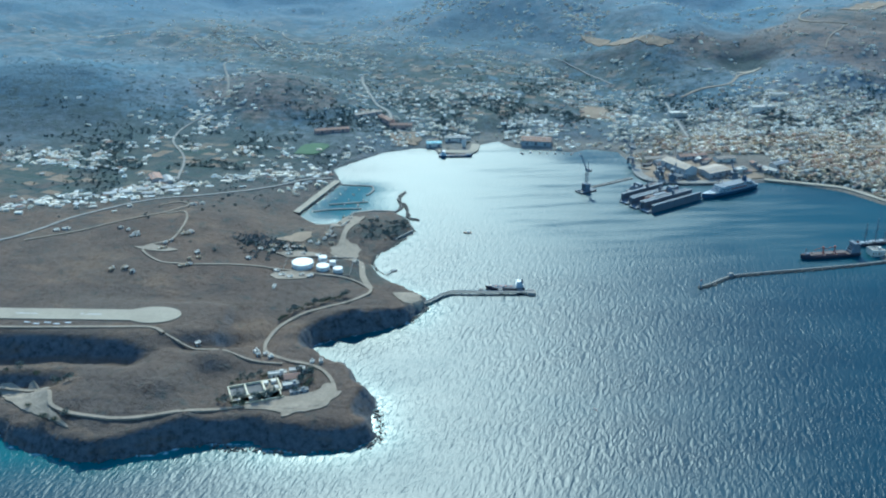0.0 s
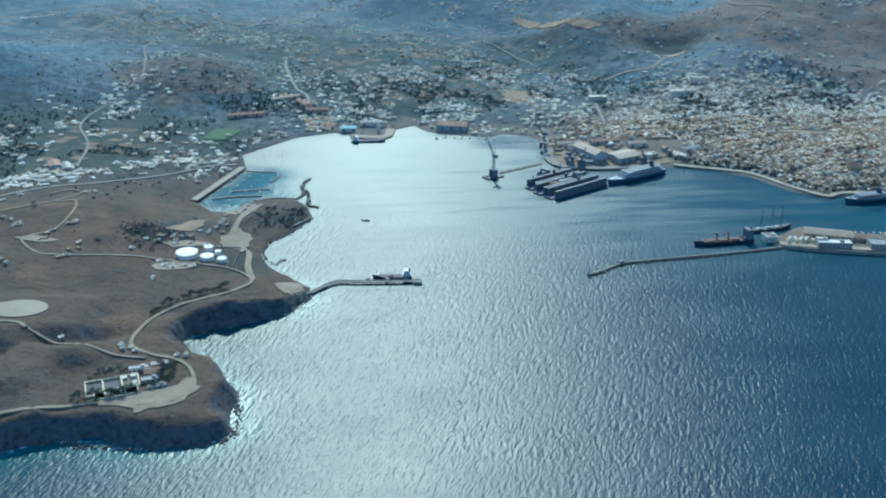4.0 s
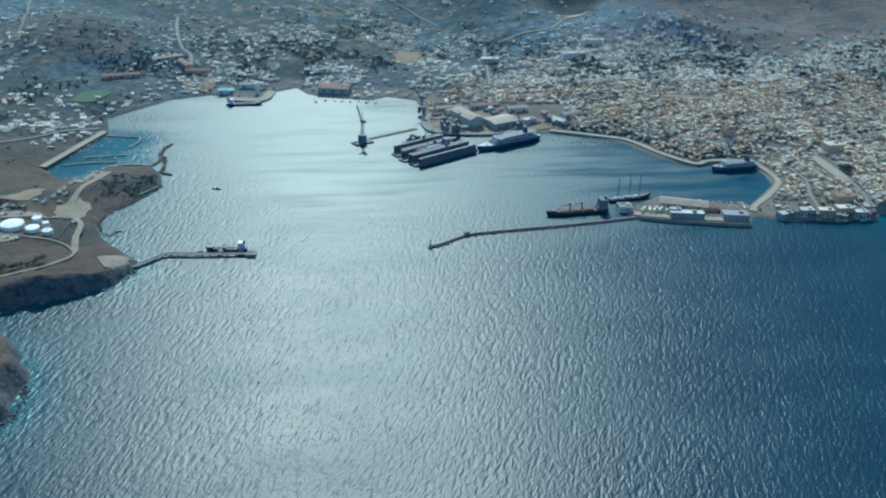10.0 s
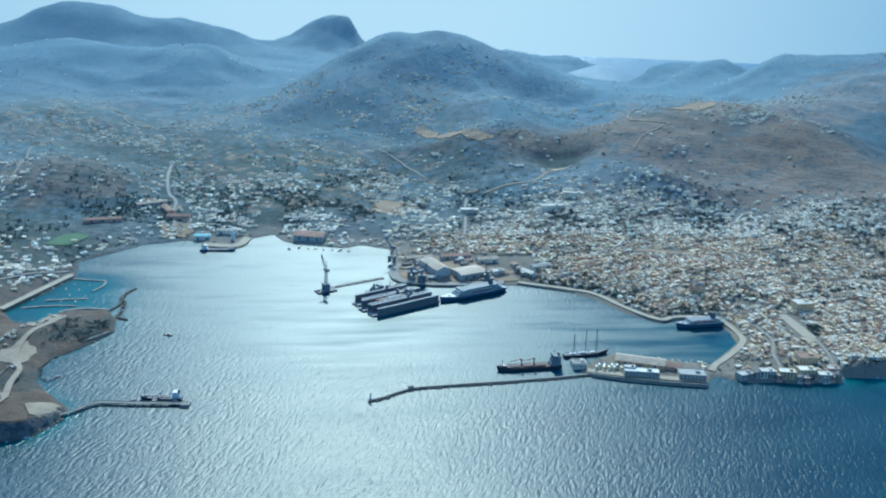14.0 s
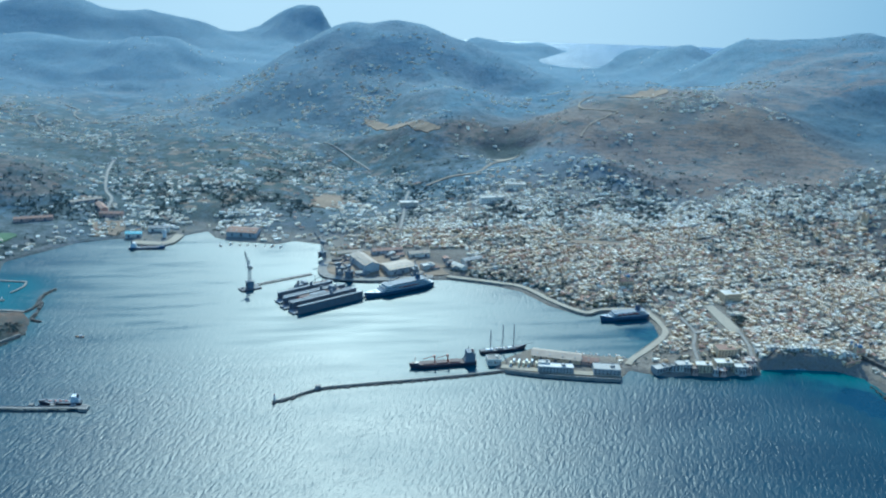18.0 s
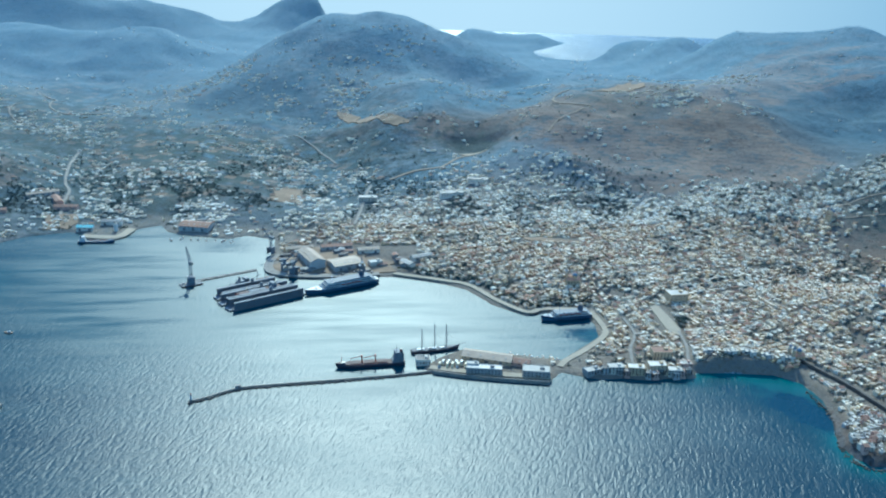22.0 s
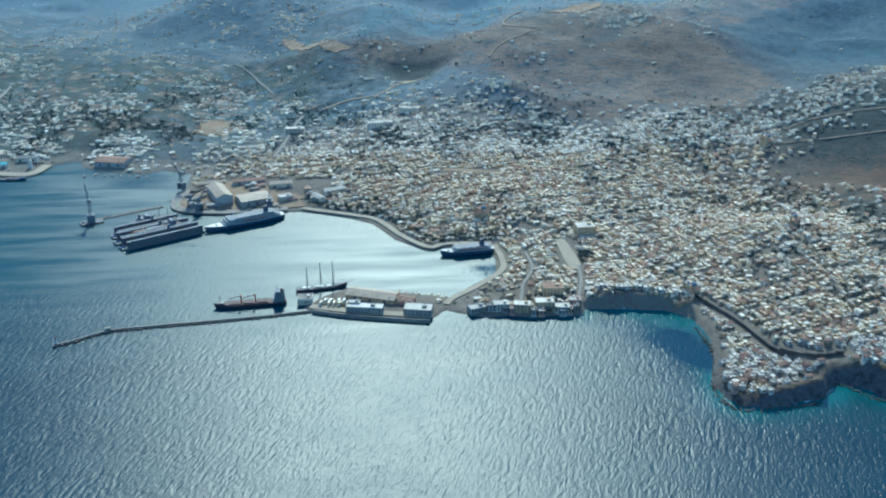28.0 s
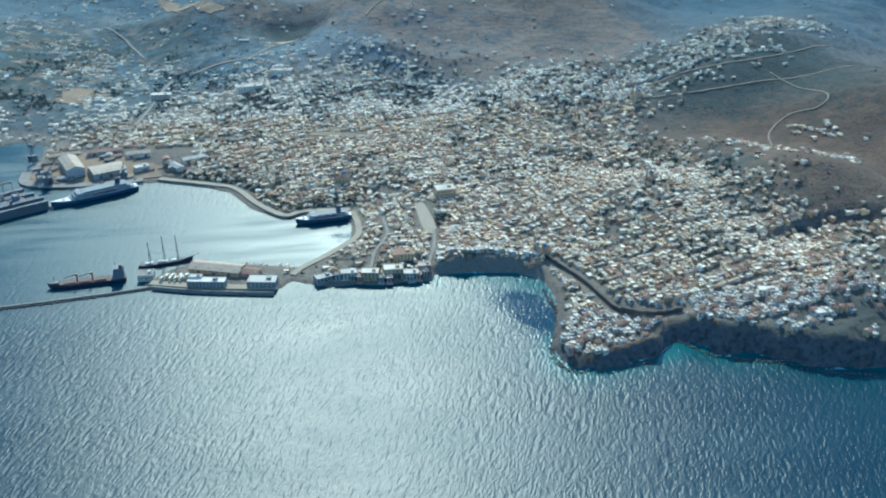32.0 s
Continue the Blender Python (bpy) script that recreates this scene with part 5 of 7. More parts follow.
def cargo_ship(x, y, turn, length, label):
    s = thing("cargo_ship", x, y, 0, turn, label, "ship")
    part("hull", hull(length, 12.5, 4.6, sheer=2.2), [NAVYHULL, RUSTDECK], s, "dark navy hull with a rusty red deck")
    for k in range(3):
        h = part("hatch_cover", block(-length * 0.16 + k * length * 0.2, 0, 4.5, length * 0.155, 8.6, 1.7), RUSTDECK, s)
        part("coaming", block(-length * 0.16 + k * length * 0.2, 0, 4.45, length * 0.165, 9.2, 0.9), REDPAINT, h)
    a = -length * 0.39
    house = part("deckhouse", block(a, 0, 4.4, 13, 11, 3.0), STEEL, s, "dark grey deckhouse at the stern")
    for k in range(3):
        part("deck_level", block(a - 0.5, 0, 7.4 + 2.6 * k, 11 - 1.2 * k, 10.4 - 0.8 * k, 2.5), STEEL, house)
        part("window", block(a + 5.0 - 0.6 * k, 0, 8.3 + 2.6 * k, 0.12, 8.4 - 0.8 * k, 0.9), DARKOPEN, house)
    part("bridge", block(a + 0.5, 0, 15.2, 6, 12.2, 2.4), STEEL, s)
    f = part("funnel", drum(bmesh.new(), a - 4.2, 0, 13.5, 1.9, 6.5, 14, 1.6), NAVYHULL, s, "dark funnel")
    part("funnel_band", drum(bmesh.new(), a - 4.2, 0, 17.2, 1.78, 1.3, 14, 1.72), REDPAINT, f)
    part("mast", rod(bmesh.new(), (a + 1, 0, 17.5), (a + 1, 0, 24), 0.28), STEEL, s)
    for k in (-1, 1):
        part("vent_post", rod(bmesh.new(), (a - 6.5, 3.6 * k, 6), (a - 6.5, 3.6 * k, 16), 0.8, 8), STEEL, s)
    for u in (-0.06, 0.14):
        c = part("deck_crane", drum(bmesh.new(), u * length, 0, 4.5, 0.9, 9.5, 12, 0.75), REDPAINT, s, "red deck crane")
        part("cab", block(u * length + 0.4, 0, 12.5, 2.2, 2.2, 2.2), REDPAINT, c)
        part("jib", rod(bmesh.new(), (u * length + 1, 0, 13.5), (u * length + 14, 0, 11.0), 0.42), REDPAINT, c)
    part("foremast", rod(bmesh.new(), (length * 0.44, 0, 6), (length * 0.44, 0, 14.5), 0.32), REDPAINT, s)
    part("forecastle", block(length * 0.42, 0, 5.4, length * 0.09, 6.4, 1.8, 0, 0.8), NAVYHULL, s)
    for sd in (-1, 1):
        part("railing", rail_run(-length * 0.28, length * 0.34, sd * 5.9, 4.9), STEEL, s)
    part("lifeboat", drum(bmesh.new(), a - 1, -5.8, 8.2, 0.9, 1.3, 10, 1.1), REDPAINT, s, "orange-red lifeboat")
    return s


def ferry(x, y, turn, length, beam, hull_mat, label, levels):
    s = thing("ferry", x, y, 0, turn, label, "ship")
    part("hull", hull(length, beam, 6.2, sheer=2.6, bow=0.3), [hull_mat, WHITEPAINT], s)
    z = 6.2
    for k in range(levels):
        ln, off = length * (0.74 - 0.07 * k), -length * (0.07 - 0.004 * k)
        d = part("deck_level", block(off, 0, z, ln, beam - 0.8 - 0.7 * k, 2.7), WHITEPAINT, s)
        for sd in (-1, 1):
            part("window_band", block(off, sd * (beam / 2 - 0.4 - 0.35 * k), z + 1.1, ln * 0.9, 0.1, 0.9), DARKOPEN, d)
        part("promenade", block(off - 0.6, 0, z + 2.7, ln + 1.5, beam + 0.1 - 0.7 * k, 0.22), STEEL, d)
        z += 2.92
    b = part("bridge", block(length * 0.19, 0, z - 2.9, 6.5, beam + 1.2, 2.8), WHITEPAINT, s)
    part("window_band", block(length * 0.19 + 3.28, 0, z - 1.9, 0.1, beam, 1.1), DARKOPEN, b)
    f = part("funnel", block(-length * 0.27, 0, z, 6.4, 4.4, 6.5, 0, 0.78), hull_mat, s, "tall painted funnel")
    part("funnel_top", block(-length * 0.27, 0, z + 6.5, 4.6, 3.2, 0.8), DARKSTEEL, f)
    part("mast", rod(bmesh.new(), (length * 0.16, 0, z), (length * 0.15, 0, z + 8), 0.3), WHITEPAINT, s)
    part("radar", block(length * 0.155, 0, z + 5, 0.6, 3.4, 0.5), WHITEPAINT, s)
    for k in range(4):
        for sd in (-1, 1):
            part("lifeboat", hull(6.5, 2.2, 1.5, 0.5, 0.4, 0.4, 0.2, 0.5, 8), [REDPAINT, WHITEPAINT], s, "orange lifeboat").matrix_basis = pose(-length * 0.2 + k * 8.5, sd * (beam / 2 + 0.3), 9.4)
    part("stern_ramp", block(-length * 0.495, 0, 1.0, 0.5, beam * 0.6, 6), STEEL, s)
    part("foredeck_winch", block(length * 0.38, 0, 7.0, 3, 4, 1.2), STEEL, s)
    return s


def sailing_ship(x, y, turn, length, label):
    s = thing("sailing_ship", x, y, 0, turn, label, "ship")
    part("hull", hull(length, 9.2, 3.8, sheer=2.2, bow=0.42, stern=0.2), [NAVYHULL, DARKSTEEL], s, "dark slender hull with a grey deck")
    part("rubbing_strake", block(-1.5, 0, 2.75, length * 0.62, 8.36, 0.28), WHITEPAINT, s)
    for u, a, b in ((-0.3, 9, 2.2), (-0.05, 11, 2.0), (0.16, 6, 1.8)):
        h = part("deckhouse", block(u * length, 0, 3.0, a, 4.2, b), WHITEPAINT, s)
        part("window_band", block(u * length, -2.13, 3.9, a * 0.8, 0.1, 0.6), DARKOPEN, h)
    for u, h in ((-0.27, 28), (0.0, 33), (0.25, 32)):
        m = part("mast", rod(bmesh.new(), (u * length, 0, 3), (u * length - 0.8, 0, 3 + h), 0.5, 7), STEEL, s)
        for k, w in ((0.36, 12), (0.54, 10), (0.7, 8), (0.84, 5.5)):
            part("yard", rod(bmesh.new(), (u * length - 0.4, -w / 2, 3 + h * k), (u * length - 0.4, w / 2, 3 + h * k), 0.17), STEEL, m)
        part("boom", rod(bmesh.new(), (u * length, 0, 6), (u * length - 10, 0, 6.8), 0.2), STEEL, m)
        for sd in (-1, 1):
            part("shroud", rod(bmesh.new(), (u * length - 2, sd * 3.9, 3.2), (u * length - 0.5, 0, 3 + h * 0.8), 0.09, 4), DARKSTEEL, m)
            part("shroud", rod(bmesh.new(), (u * length + 2, sd * 3.9, 3.2), (u * length - 0.5, 0, 3 + h * 0.8), 0.09, 4), DARKSTEEL, m)
    part("bowsprit", rod(bmesh.new(), (length * 0.47, 0, 4.4), (length * 0.66, 0, 7.6), 0.32), STEEL, s)
    for a, b in (((0.25, 22), (0.64, 7.2)), ((0.25, 17), (0.56, 6.2)), ((0.0, 22), (0.25, 14)), ((-0.27, 19), (0.0, 12))):
        part("stay", rod(bmesh.new(), (a[0] * length, 0, a[1]), (b[0] * length, 0, b[1]), 0.08, 4), DARKSTEEL, s)
    part("lifeboat", hull(5, 1.8, 1.0, 0.4, 0.4, 0.4, 0.2, 0.5, 8), [WHITEPAINT, WOOD], s).matrix_basis = pose(-6, -3.2, 5.4)
    return s


def tanker(x, y, turn, length, hull_mat, label):
    s = thing("small_tanker", x, y, 0, turn, label, "ship")
    part("hull", hull(length, 8.5, 3.0, sheer=1.6), [hull_mat, STEEL], s)
    a = -length * 0.36
    h = part("deckhouse", block(a, 0, 3, 9, 7.6, 2.7), WHITEPAINT, s)
    part("deck_level", block(a, 0, 5.7, 7.5, 6.8, 2.5), WHITEPAINT, h)
    part("bridge", block(a + 0.6, 0, 8.2, 5, 7.6, 2.3), WHITEPAINT, h)
    part("window_band", block(a + 3.15, 0, 9.0, 0.1, 6.4, 0.9), DARKOPEN, h)
    part("funnel", drum(bmesh.new(), a - 3, 0, 8, 1.2, 4.5, 12, 1.0), DARKSTEEL, s)
    part("mast", rod(bmesh.new(), (a, 0, 10.5), (a, 0, 15.5), 0.2), STEEL, s)
    for k in range(4):
        part("tank_hatch", drum(bmesh.new(), -length * 0.14 + k * length * 0.13, 0, 3, 1.3, 0.9, 12), REDPAINT, s)
    for sd in (-1, 1):
        part("cargo_pipe", rod(bmesh.new(), (-length * 0.24, sd * 1.6, 3.7), (length * 0.34, sd * 1.6, 3.7), 0.25), STEEL, s)
    part("manifold", block(length * 0.06, 0, 3, 2.4, 7, 1.6), STEEL, s)
    part("foremast", rod(bmesh.new(), (length * 0.42, 0, 4), (length * 0.42, 0, 11), 0.22), STEEL, s)
    part("forecastle", block(length * 0.4, 0, 3.5, length * 0.12, 5, 1.4, 0, 0.8), hull_mat, s)
    return s


def boat(x, y, turn, length, hull_mat, label, group=""):
    s = thing("boat", x, y, 0, turn, label, "boat", group)
    part("hull", hull(length, length * 0.3, length * 0.1, sheer=length * 0.05, n=12), [hull_mat, WOOD], s)
    c = part("cabin", block(-length * 0.08, 0, length * 0.1, length * 0.32, length * 0.2, length * 0.14, 0, 0.85), WHITEPAINT, s)
    part("window_band", block(-length * 0.08 + length * 0.155, 0, length * 0.17, 0.06, length * 0.14, length * 0.04), DARKOPEN, c)
    part("mast", rod(bmesh.new(), (-length * 0.08, 0, length * 0.2), (-length * 0.08, 0, length * 0.5), 0.06, 4), STEEL, s)
    return s


def floating_dock(x, y, turn, length, width, label, walls=11.0):
    s = thing("floating_dock", x, y, 0, turn, label, "floating dock", "floating docks at the shipyard")
    part("pontoon", block(0, 0, -1.5, length, width, 4.0), DARKSTEEL, s)
    for sd in (-1, 1):
        w = part("wing_wall", block(0, sd * (width / 2 - 1.7), 2.5, length * 0.96, 3.4, walls), DARKSTEEL, s, "long rusty steel wing wall")
        part("walkway", block(0, sd * (width / 2 - 1.7), 2.5 + walls, length * 0.97, 4.0, 0.25), STEEL, w)
        part("railing", rail_run(-length * 0.47, length * 0.47, sd * (width / 2 - 0.1), 2.7 + walls, 6), STEEL, w)
        for k in range(8):
            part("stiffener", block(-length * 0.42 + k * length * 0.12, sd * (width / 2 + 0.05), 2.5, 0.6, 0.5, walls - 0.5), DARKSTEEL, w)
    t = part("travelling_crane", block(length * 0.1, width / 2 - 1.7, 2.8 + walls, 3, 3, 5), STEEL, s, "travelling crane on the wing wall")
    part("jib", rod(bmesh.new(), (length * 0.1, width / 2 - 1.7, 7 + walls), (length * 0.1 + 12, width / 2 - 5, 13 + walls), 0.35), STEEL, t)
    part("keel_block_row", block(0, 0, 2.5, length * 0.85, 1.4, 1.2), WOOD, s)
    for k in (-1, 1):
        part("end_platform", block(k * (length / 2 + 2.5), 0, 0.8, 5, width * 0.7, 1.4), STEEL, s)
    return s


def lattice_arm(bm, a, b, w0, w1, bays, r=0.16):
    """A four-post lattice arm from a to b."""
    a, b = Vector(a), Vector(b)
    q = (b - a).to_track_quat("Z", "Y").to_matrix()
    pts = []
    for i in range(bays + 1):
        u = i / bays
        w = w0 + (w1 - w0) * u
        pts.append([a + (b - a) * u + q @ Vector((sx * w / 2, sy * w / 2, 0)) for sx, sy in ((-1, -1), (1, -1), (1, 1), (-1, 1))])
    for p0, p1 in zip(pts, pts[1:]):
        for k in range(4):
            rod(bm, p0[k], p1[k], r, 4)
            rod(bm, p0[k], p1[(k + 1) % 4], r * 0.6, 4)
    return bm


def shipyard_crane(x, y, z, turn, height, reach, label):
    s = thing("shipyard_crane", x, y, z, turn, label, "crane", "shipyard cranes")
    part("portal", box(box(block(0, 0, 9, 10, 10, 1.6), -4, 0, 0, 1.4, 9, 9.2), 4, 0, 0, 1.4, 9, 9.2), STEEL, s)
    for u in (-4, 4):
        for v in (-4, 4):
            part("wheel_bogie", block(u, v, 0, 2.2, 1.4, 1.1), DARKSTEEL, s)
    part("tower", lattice_arm(bmesh.new(), (0, 0, 10.6), (0, 0, height * 0.62), 3.6, 2.8, 6, 0.32), STEEL, s)
    c = part("machine_house", block(-2.0, 0, height * 0.6, 8, 4.6, 4.2), STEEL, s)
    part("cab_window", block(2.05, 0, height * 0.6 + 1.6, 0.12, 3.4, 1.6), DARKOPEN, c)
    part("jib", lattice_arm(bmesh.new(), (1, 0, height * 0.64), (reach, 0, height), 2.4, 0.9, 9, 0.28), STEEL, s)
    part("back_mast", rod(bmesh.new(), (-3, 0, height * 0.66), (-1, 0, height * 0.9), 0.4), STEEL, s)
    part("tie_rod", rod(bmesh.new(), (-1, 0, height * 0.9), (reach, 0, height), 0.12, 4), DARKSTEEL, s)
    part("counterweight", block(-6.5, 0, height * 0.6 + 0.4, 2.6, 4.2, 3.4), CONCRETE, s)
    part("hoist_rope", rod(bmesh.new(), (reach, 0, height), (reach, 0, height * 0.45), 0.07, 4), DARKSTEEL, s)
    return s


cargo_ship(487, 1061, 180 + 12, 80, "dark cargo ship with red deck cranes moored behind the breakwater")
sailing_ship(562, 1106, 17, 60, "three-masted sailing ship with bare yards beside the mole")
ferry(429, 1309, 180 + 32.5, 112, 17, BLUEHULL, "large white and blue ferry laid up by the shipyard", 3)
ferry(740, 1218, 14.5 + 180, 70, 13, BLUEHULL, "blue passenger ferry alongside the town quay", 2)
tanker(72, 951, 0.5 + 180, 44, NAVYHULL, "small coastal tanker moored at the oil pier")
tanker(15, 1479, 6, 56, BLUEHULL, "dark blue coaster moored at a concrete quay")
boat(31, 1126, 175, 11, DARKSTEEL, "dark workboat at anchor in the harbour")
boat(139, 697, 120, 5, WHITEPAINT, "small white boat alone on open water")
rb = np.random.default_rng(21)
for k in range(14):
    boat(-185 + 5.0 * k + rb.uniform(-1, 1), 1232 + 4.5 * (k % 4) * 5 + rb.uniform(-3, 3), rb.uniform(60, 120), rb.uniform(5, 9), WHITEPAINT if k % 3 else BLUEHULL, "small moored marina boat", "boats in the marina")
for k in range(9):
    boat(648 + 8 * k + rb.uniform(-1, 1), 1100 - 3.0 * k * 0.4 + rb.uniform(0, 6), rb.uniform(70, 110), rb.uniform(6, 10), WHITEPAINT if k % 2 else BLUEHULL, "small moored harbour boat", "boats at the town quay")
for k in range(8):
    boat(130 + 14 * k + rb.uniform(-2, 2), 1512 - rb.uniform(2, 12) - 0.1 * k, rb.uniform(60, 120), rb.uniform(7, 12), WHITEPAINT if k % 2 else DARKSTEEL, "fishing boat moored in the inner harbour", "boats in the inner harbour")

DT = 37.0
du, dn = Vector((math.cos(radians(DT)), math.sin(radians(DT)), 0)), Vector((-math.sin(radians(DT)), math.cos(radians(DT)), 0))
corner = Vector((295, 1213, 0))
for off, lng, sh, lab in ((10, 108, -3, "long dark steel floating dock, empty"), (32, 104, -4, "dark steel floating dock holding a ship under repair"), (54, 92, 0, "older dark steel floating dock beside the pier")):
    c = corner + dn * off + du * (lng / 2 + sh)
    floating_dock(c.x, c.y, DT, lng, 20, lab, 9.0)
c = corner + dn * 32 + du * 50
ob = thing("ship_in_dock", c.x, c.y, 3.7, DT + 180, "small red-decked ship under repair standing in a floating dock", "ship")
part("hull", hull(66, 11, 6.5, 0.0, sheer=1.5), [REDPAINT, RUSTDECK], ob)
part("deckhouse", block(-22, 0, 6.4, 9, 9, 5), STEEL, ob)
part("bridge", block(-21.5, 0, 11.4, 5, 9.6, 2.4), STEEL, ob)
part("funnel", drum(bmesh.new(), -26, 0, 9, 1.3, 6, 12, 1.1), BUFF, ob)
part("mast", rod(bmesh.new(), (18, 0, 6), (18, 0, 15), 0.25), BUFF, ob)
part("hatch_cover", block(2, 0, 6.4, 24, 7, 1.2), STEEL, ob)
c = corner + dn * 76 + du * 62
ob = thing("old_ship", c.x, c.y, 0, DT, "old grey ship laid up at the shipyard pier", "ship")
part("hull", hull(66, 12, 6.0, sheer=2.0), [STEEL, DARKSTEEL], ob)
part("deckhouse", block(-14, 0, 6, 20, 11, 3), STEEL, ob)
part("deck_level", block(-14, 0, 9, 16, 10, 2.6), STEEL, ob)
part("bridge", block(-10, 0, 11.6, 6, 11, 2.6), STEEL, ob)
part("funnel", drum(bmesh.new(), -20, 0, 11, 1.8, 6, 12, 1.5), DARKSTEEL, ob)
for u in (8, 20):
    part("derrick_post", rod(bmesh.new(), (u, 0, 6), (u, 0, 19), 0.4), STEEL, ob)
    part("hatch_cover", block(u + 4, 0, 6, 9, 7, 1.3), RUSTDECK, ob)

ob = thing("crane_barge", 212, 1306, 0, 34, "steel pontoon barge under a tall crane", "barge")
part("pontoon", block(0, 0, -1, 30, 15, 3.2), DARKSTEEL, ob)
part("fender", block(0, -7.7, 0.6, 28, 0.6, 0.9), RUSTDECK, ob)
part("winch", block(-11, 2, 2.2, 3, 3, 1.8), STEEL, ob)
shipyard_crane(212, 1306, 2.2, 120, 50, 17, "tall grey lattice crane standing on a barge")
shipyard_crane(303, 1440, 4, 150, 40, 16, "grey lattice crane on the shipyard quay")
shipyard_crane(352, 1352, 4, 60, 26, 15, "low grey crane beside the floating docks")
shipyard_crane(336, 1368, 4, 20, 22, 12, "low grey crane beside the yard halls")
shipyard_crane(452, 1368, 4, 100, 20, 11, "low grey crane on the yard edge")
ob = thing("pontoon_pier", 254, 1345, 0, 34.5, "narrow floating pier out to the crane barge", "pier")
for k in range(6):
    part("pontoon", block(-40 + 16 * k, 0, -0.6, 15.4, 5, 1.9), CONCRETE, ob)
part("service_pipe", rod(bmesh.new(), (-47, 1.8, 1.7), (47, 1.8, 1.7), 0.25), RUSTDECK, ob)


# ---- breakwater and piers ----
def stones(name, line, width, top, count, seed, label, size=(1.2, 3.0)):
    """Rough armour blocks heaped along a line."""
    r = np.random.default_rng(seed)
    c = spline(line, 2.0)
    bm = bmesh.new()
    for _ in range(count):
        p = c[r.integers(0, len(c))]
        off = r.normal(0, width * 0.45, 2)
        s = r.uniform(*size)
        d = np.hypot(*off) / width
        z = max(-0.8, top * (1 - d * 1.1)) - s * 0.5
        vs = [bm.verts.new((p[0] + off[0] + s * (a + r.uniform(-0.2, 0.2)), p[1] + off[1] + s * (b + r.uniform(-0.2, 0.2)), z + s * (k + r.uniform(-0.15, 0.15)))) for k in (0, 0.8) for a, b in ((-0.5, -0.5), (0.5, -0.5), (0.5, 0.5), (-0.5, 0.5))]
        for q in ((4, 5, 6, 7), (0, 1, 5, 4), (1, 2, 6, 5), (2, 3, 7, 6), (3, 0, 4, 7)):
            bm.faces.new([vs[i] for i in q])
    return tagged(part(name, bm, ROCK), label, "rocks", kind="stuff")


def sea_wall(name, line, width, top, material, label, category, parapet=0.0, side=1):
    """A long solid wall that stands in the water, cast in bays with joints between them."""
    s = thing(name, 0, 0, 0, 0, label, category)
    c = spline(line, 12.0)
    for a, b in zip(c, c[1:]):
        d = b - a
        ln, an = float(np.hypot(*d)), math.degrees(math.atan2(d[1], d[0]))
        m = (a + b) / 2
        part("bay", block(m[0], m[1], -2.5, ln - 0.12, width, top + 2.5, an, 0.985), material, s)
        if parapet:
            n = np.array([-d[1], d[0]]) / ln
            q = m - side * n * (width / 2 - 0.5)
            part("parapet", block(q[0], q[1], top, ln - 0.12, 0.9, parapet, an), material, s)
    return s


# the dark step behind the cape houses
ob = thing("retaining_wall", 0, 0, 0, 0, "tall dark stone retaining wall behind the cape houses", "wall")
c = spline(CAPE_STEP, 9.0)
for a, b in zip(c, c[1:]):
    d = b - a
    ln, an = float(np.hypot(*d)), math.degrees(math.atan2(d[1], d[0]))
    m, n = (a + b) / 2, np.array([d[1], -d[0]]) / ln
    low, high = sorted((ground_at(*(m + 9 * n)), ground_at(*(m - 9 * n))))
    part("bay", block(m[0], m[1], low - 2, ln + 0.1, 2.2, max(high - low, 4.0) + 2.5, an), ROCK, ob)
    part("coping", block(m[0], m[1], low + max(high - low, 4.0) + 0.5, ln + 0.1, 2.6, 0.35, an), ROCK, ob)
MOLE = [(297, 961), (315, 972), (343, 994), (387, 1006), (450, 1020), (516, 1036), (560, 1049)]
sea_wall("breakwater", MOLE, 3.6, 1.7, CONCRETE, "long thin grey concrete breakwater with a low parapet", "breakwater", 0.8)
stones("armour_rocks", [(p[0] + 0.5, p[1] - 2.6) for p in MOLE], 1.6, 1.0, 330, 3, "dark armour rocks heaped along the breakwater")
ob = thing("harbour_light", 299, 963, 1.7, 30, "small white harbour light on the breakwater tip", "lighthouse")
part("base", drum(bmesh.new(), 0, 0, 0, 1.8, 1.0, 12), CONCRETE, ob)
part("tower", drum(bmesh.new(), 0, 0, 1.0, 1.1, 5.0, 14, 0.8), WHITEPAINT, ob)
part("gallery", drum(bmesh.new(), 0, 0, 6.0, 1.4, 0.25, 14), STEEL, ob)
part("lantern", drum(bmesh.new(), 0, 0, 6.25, 0.6, 1.3, 10), REDPAINT, ob)
part("cap", drum(bmesh.new(), 0, 0, 7.55, 0.8, 0.7, 10, 0.1), REDPAINT, ob)
ob = thing("breakwater_hut", 343, 995, 1.7, 25, "small grey hut where the breakwater bends", "hut")
part("wall", block(0, 0, 0, 6, 3.6, 2.6), GREYWALL, ob)
part("roof", block(0, 0, 2.6, 6.6, 4.2, 0.3), CONCRETE, ob)
part("door", block(1, -1.83, 0, 1, 0.1, 2.1), DOORWOOD, ob)

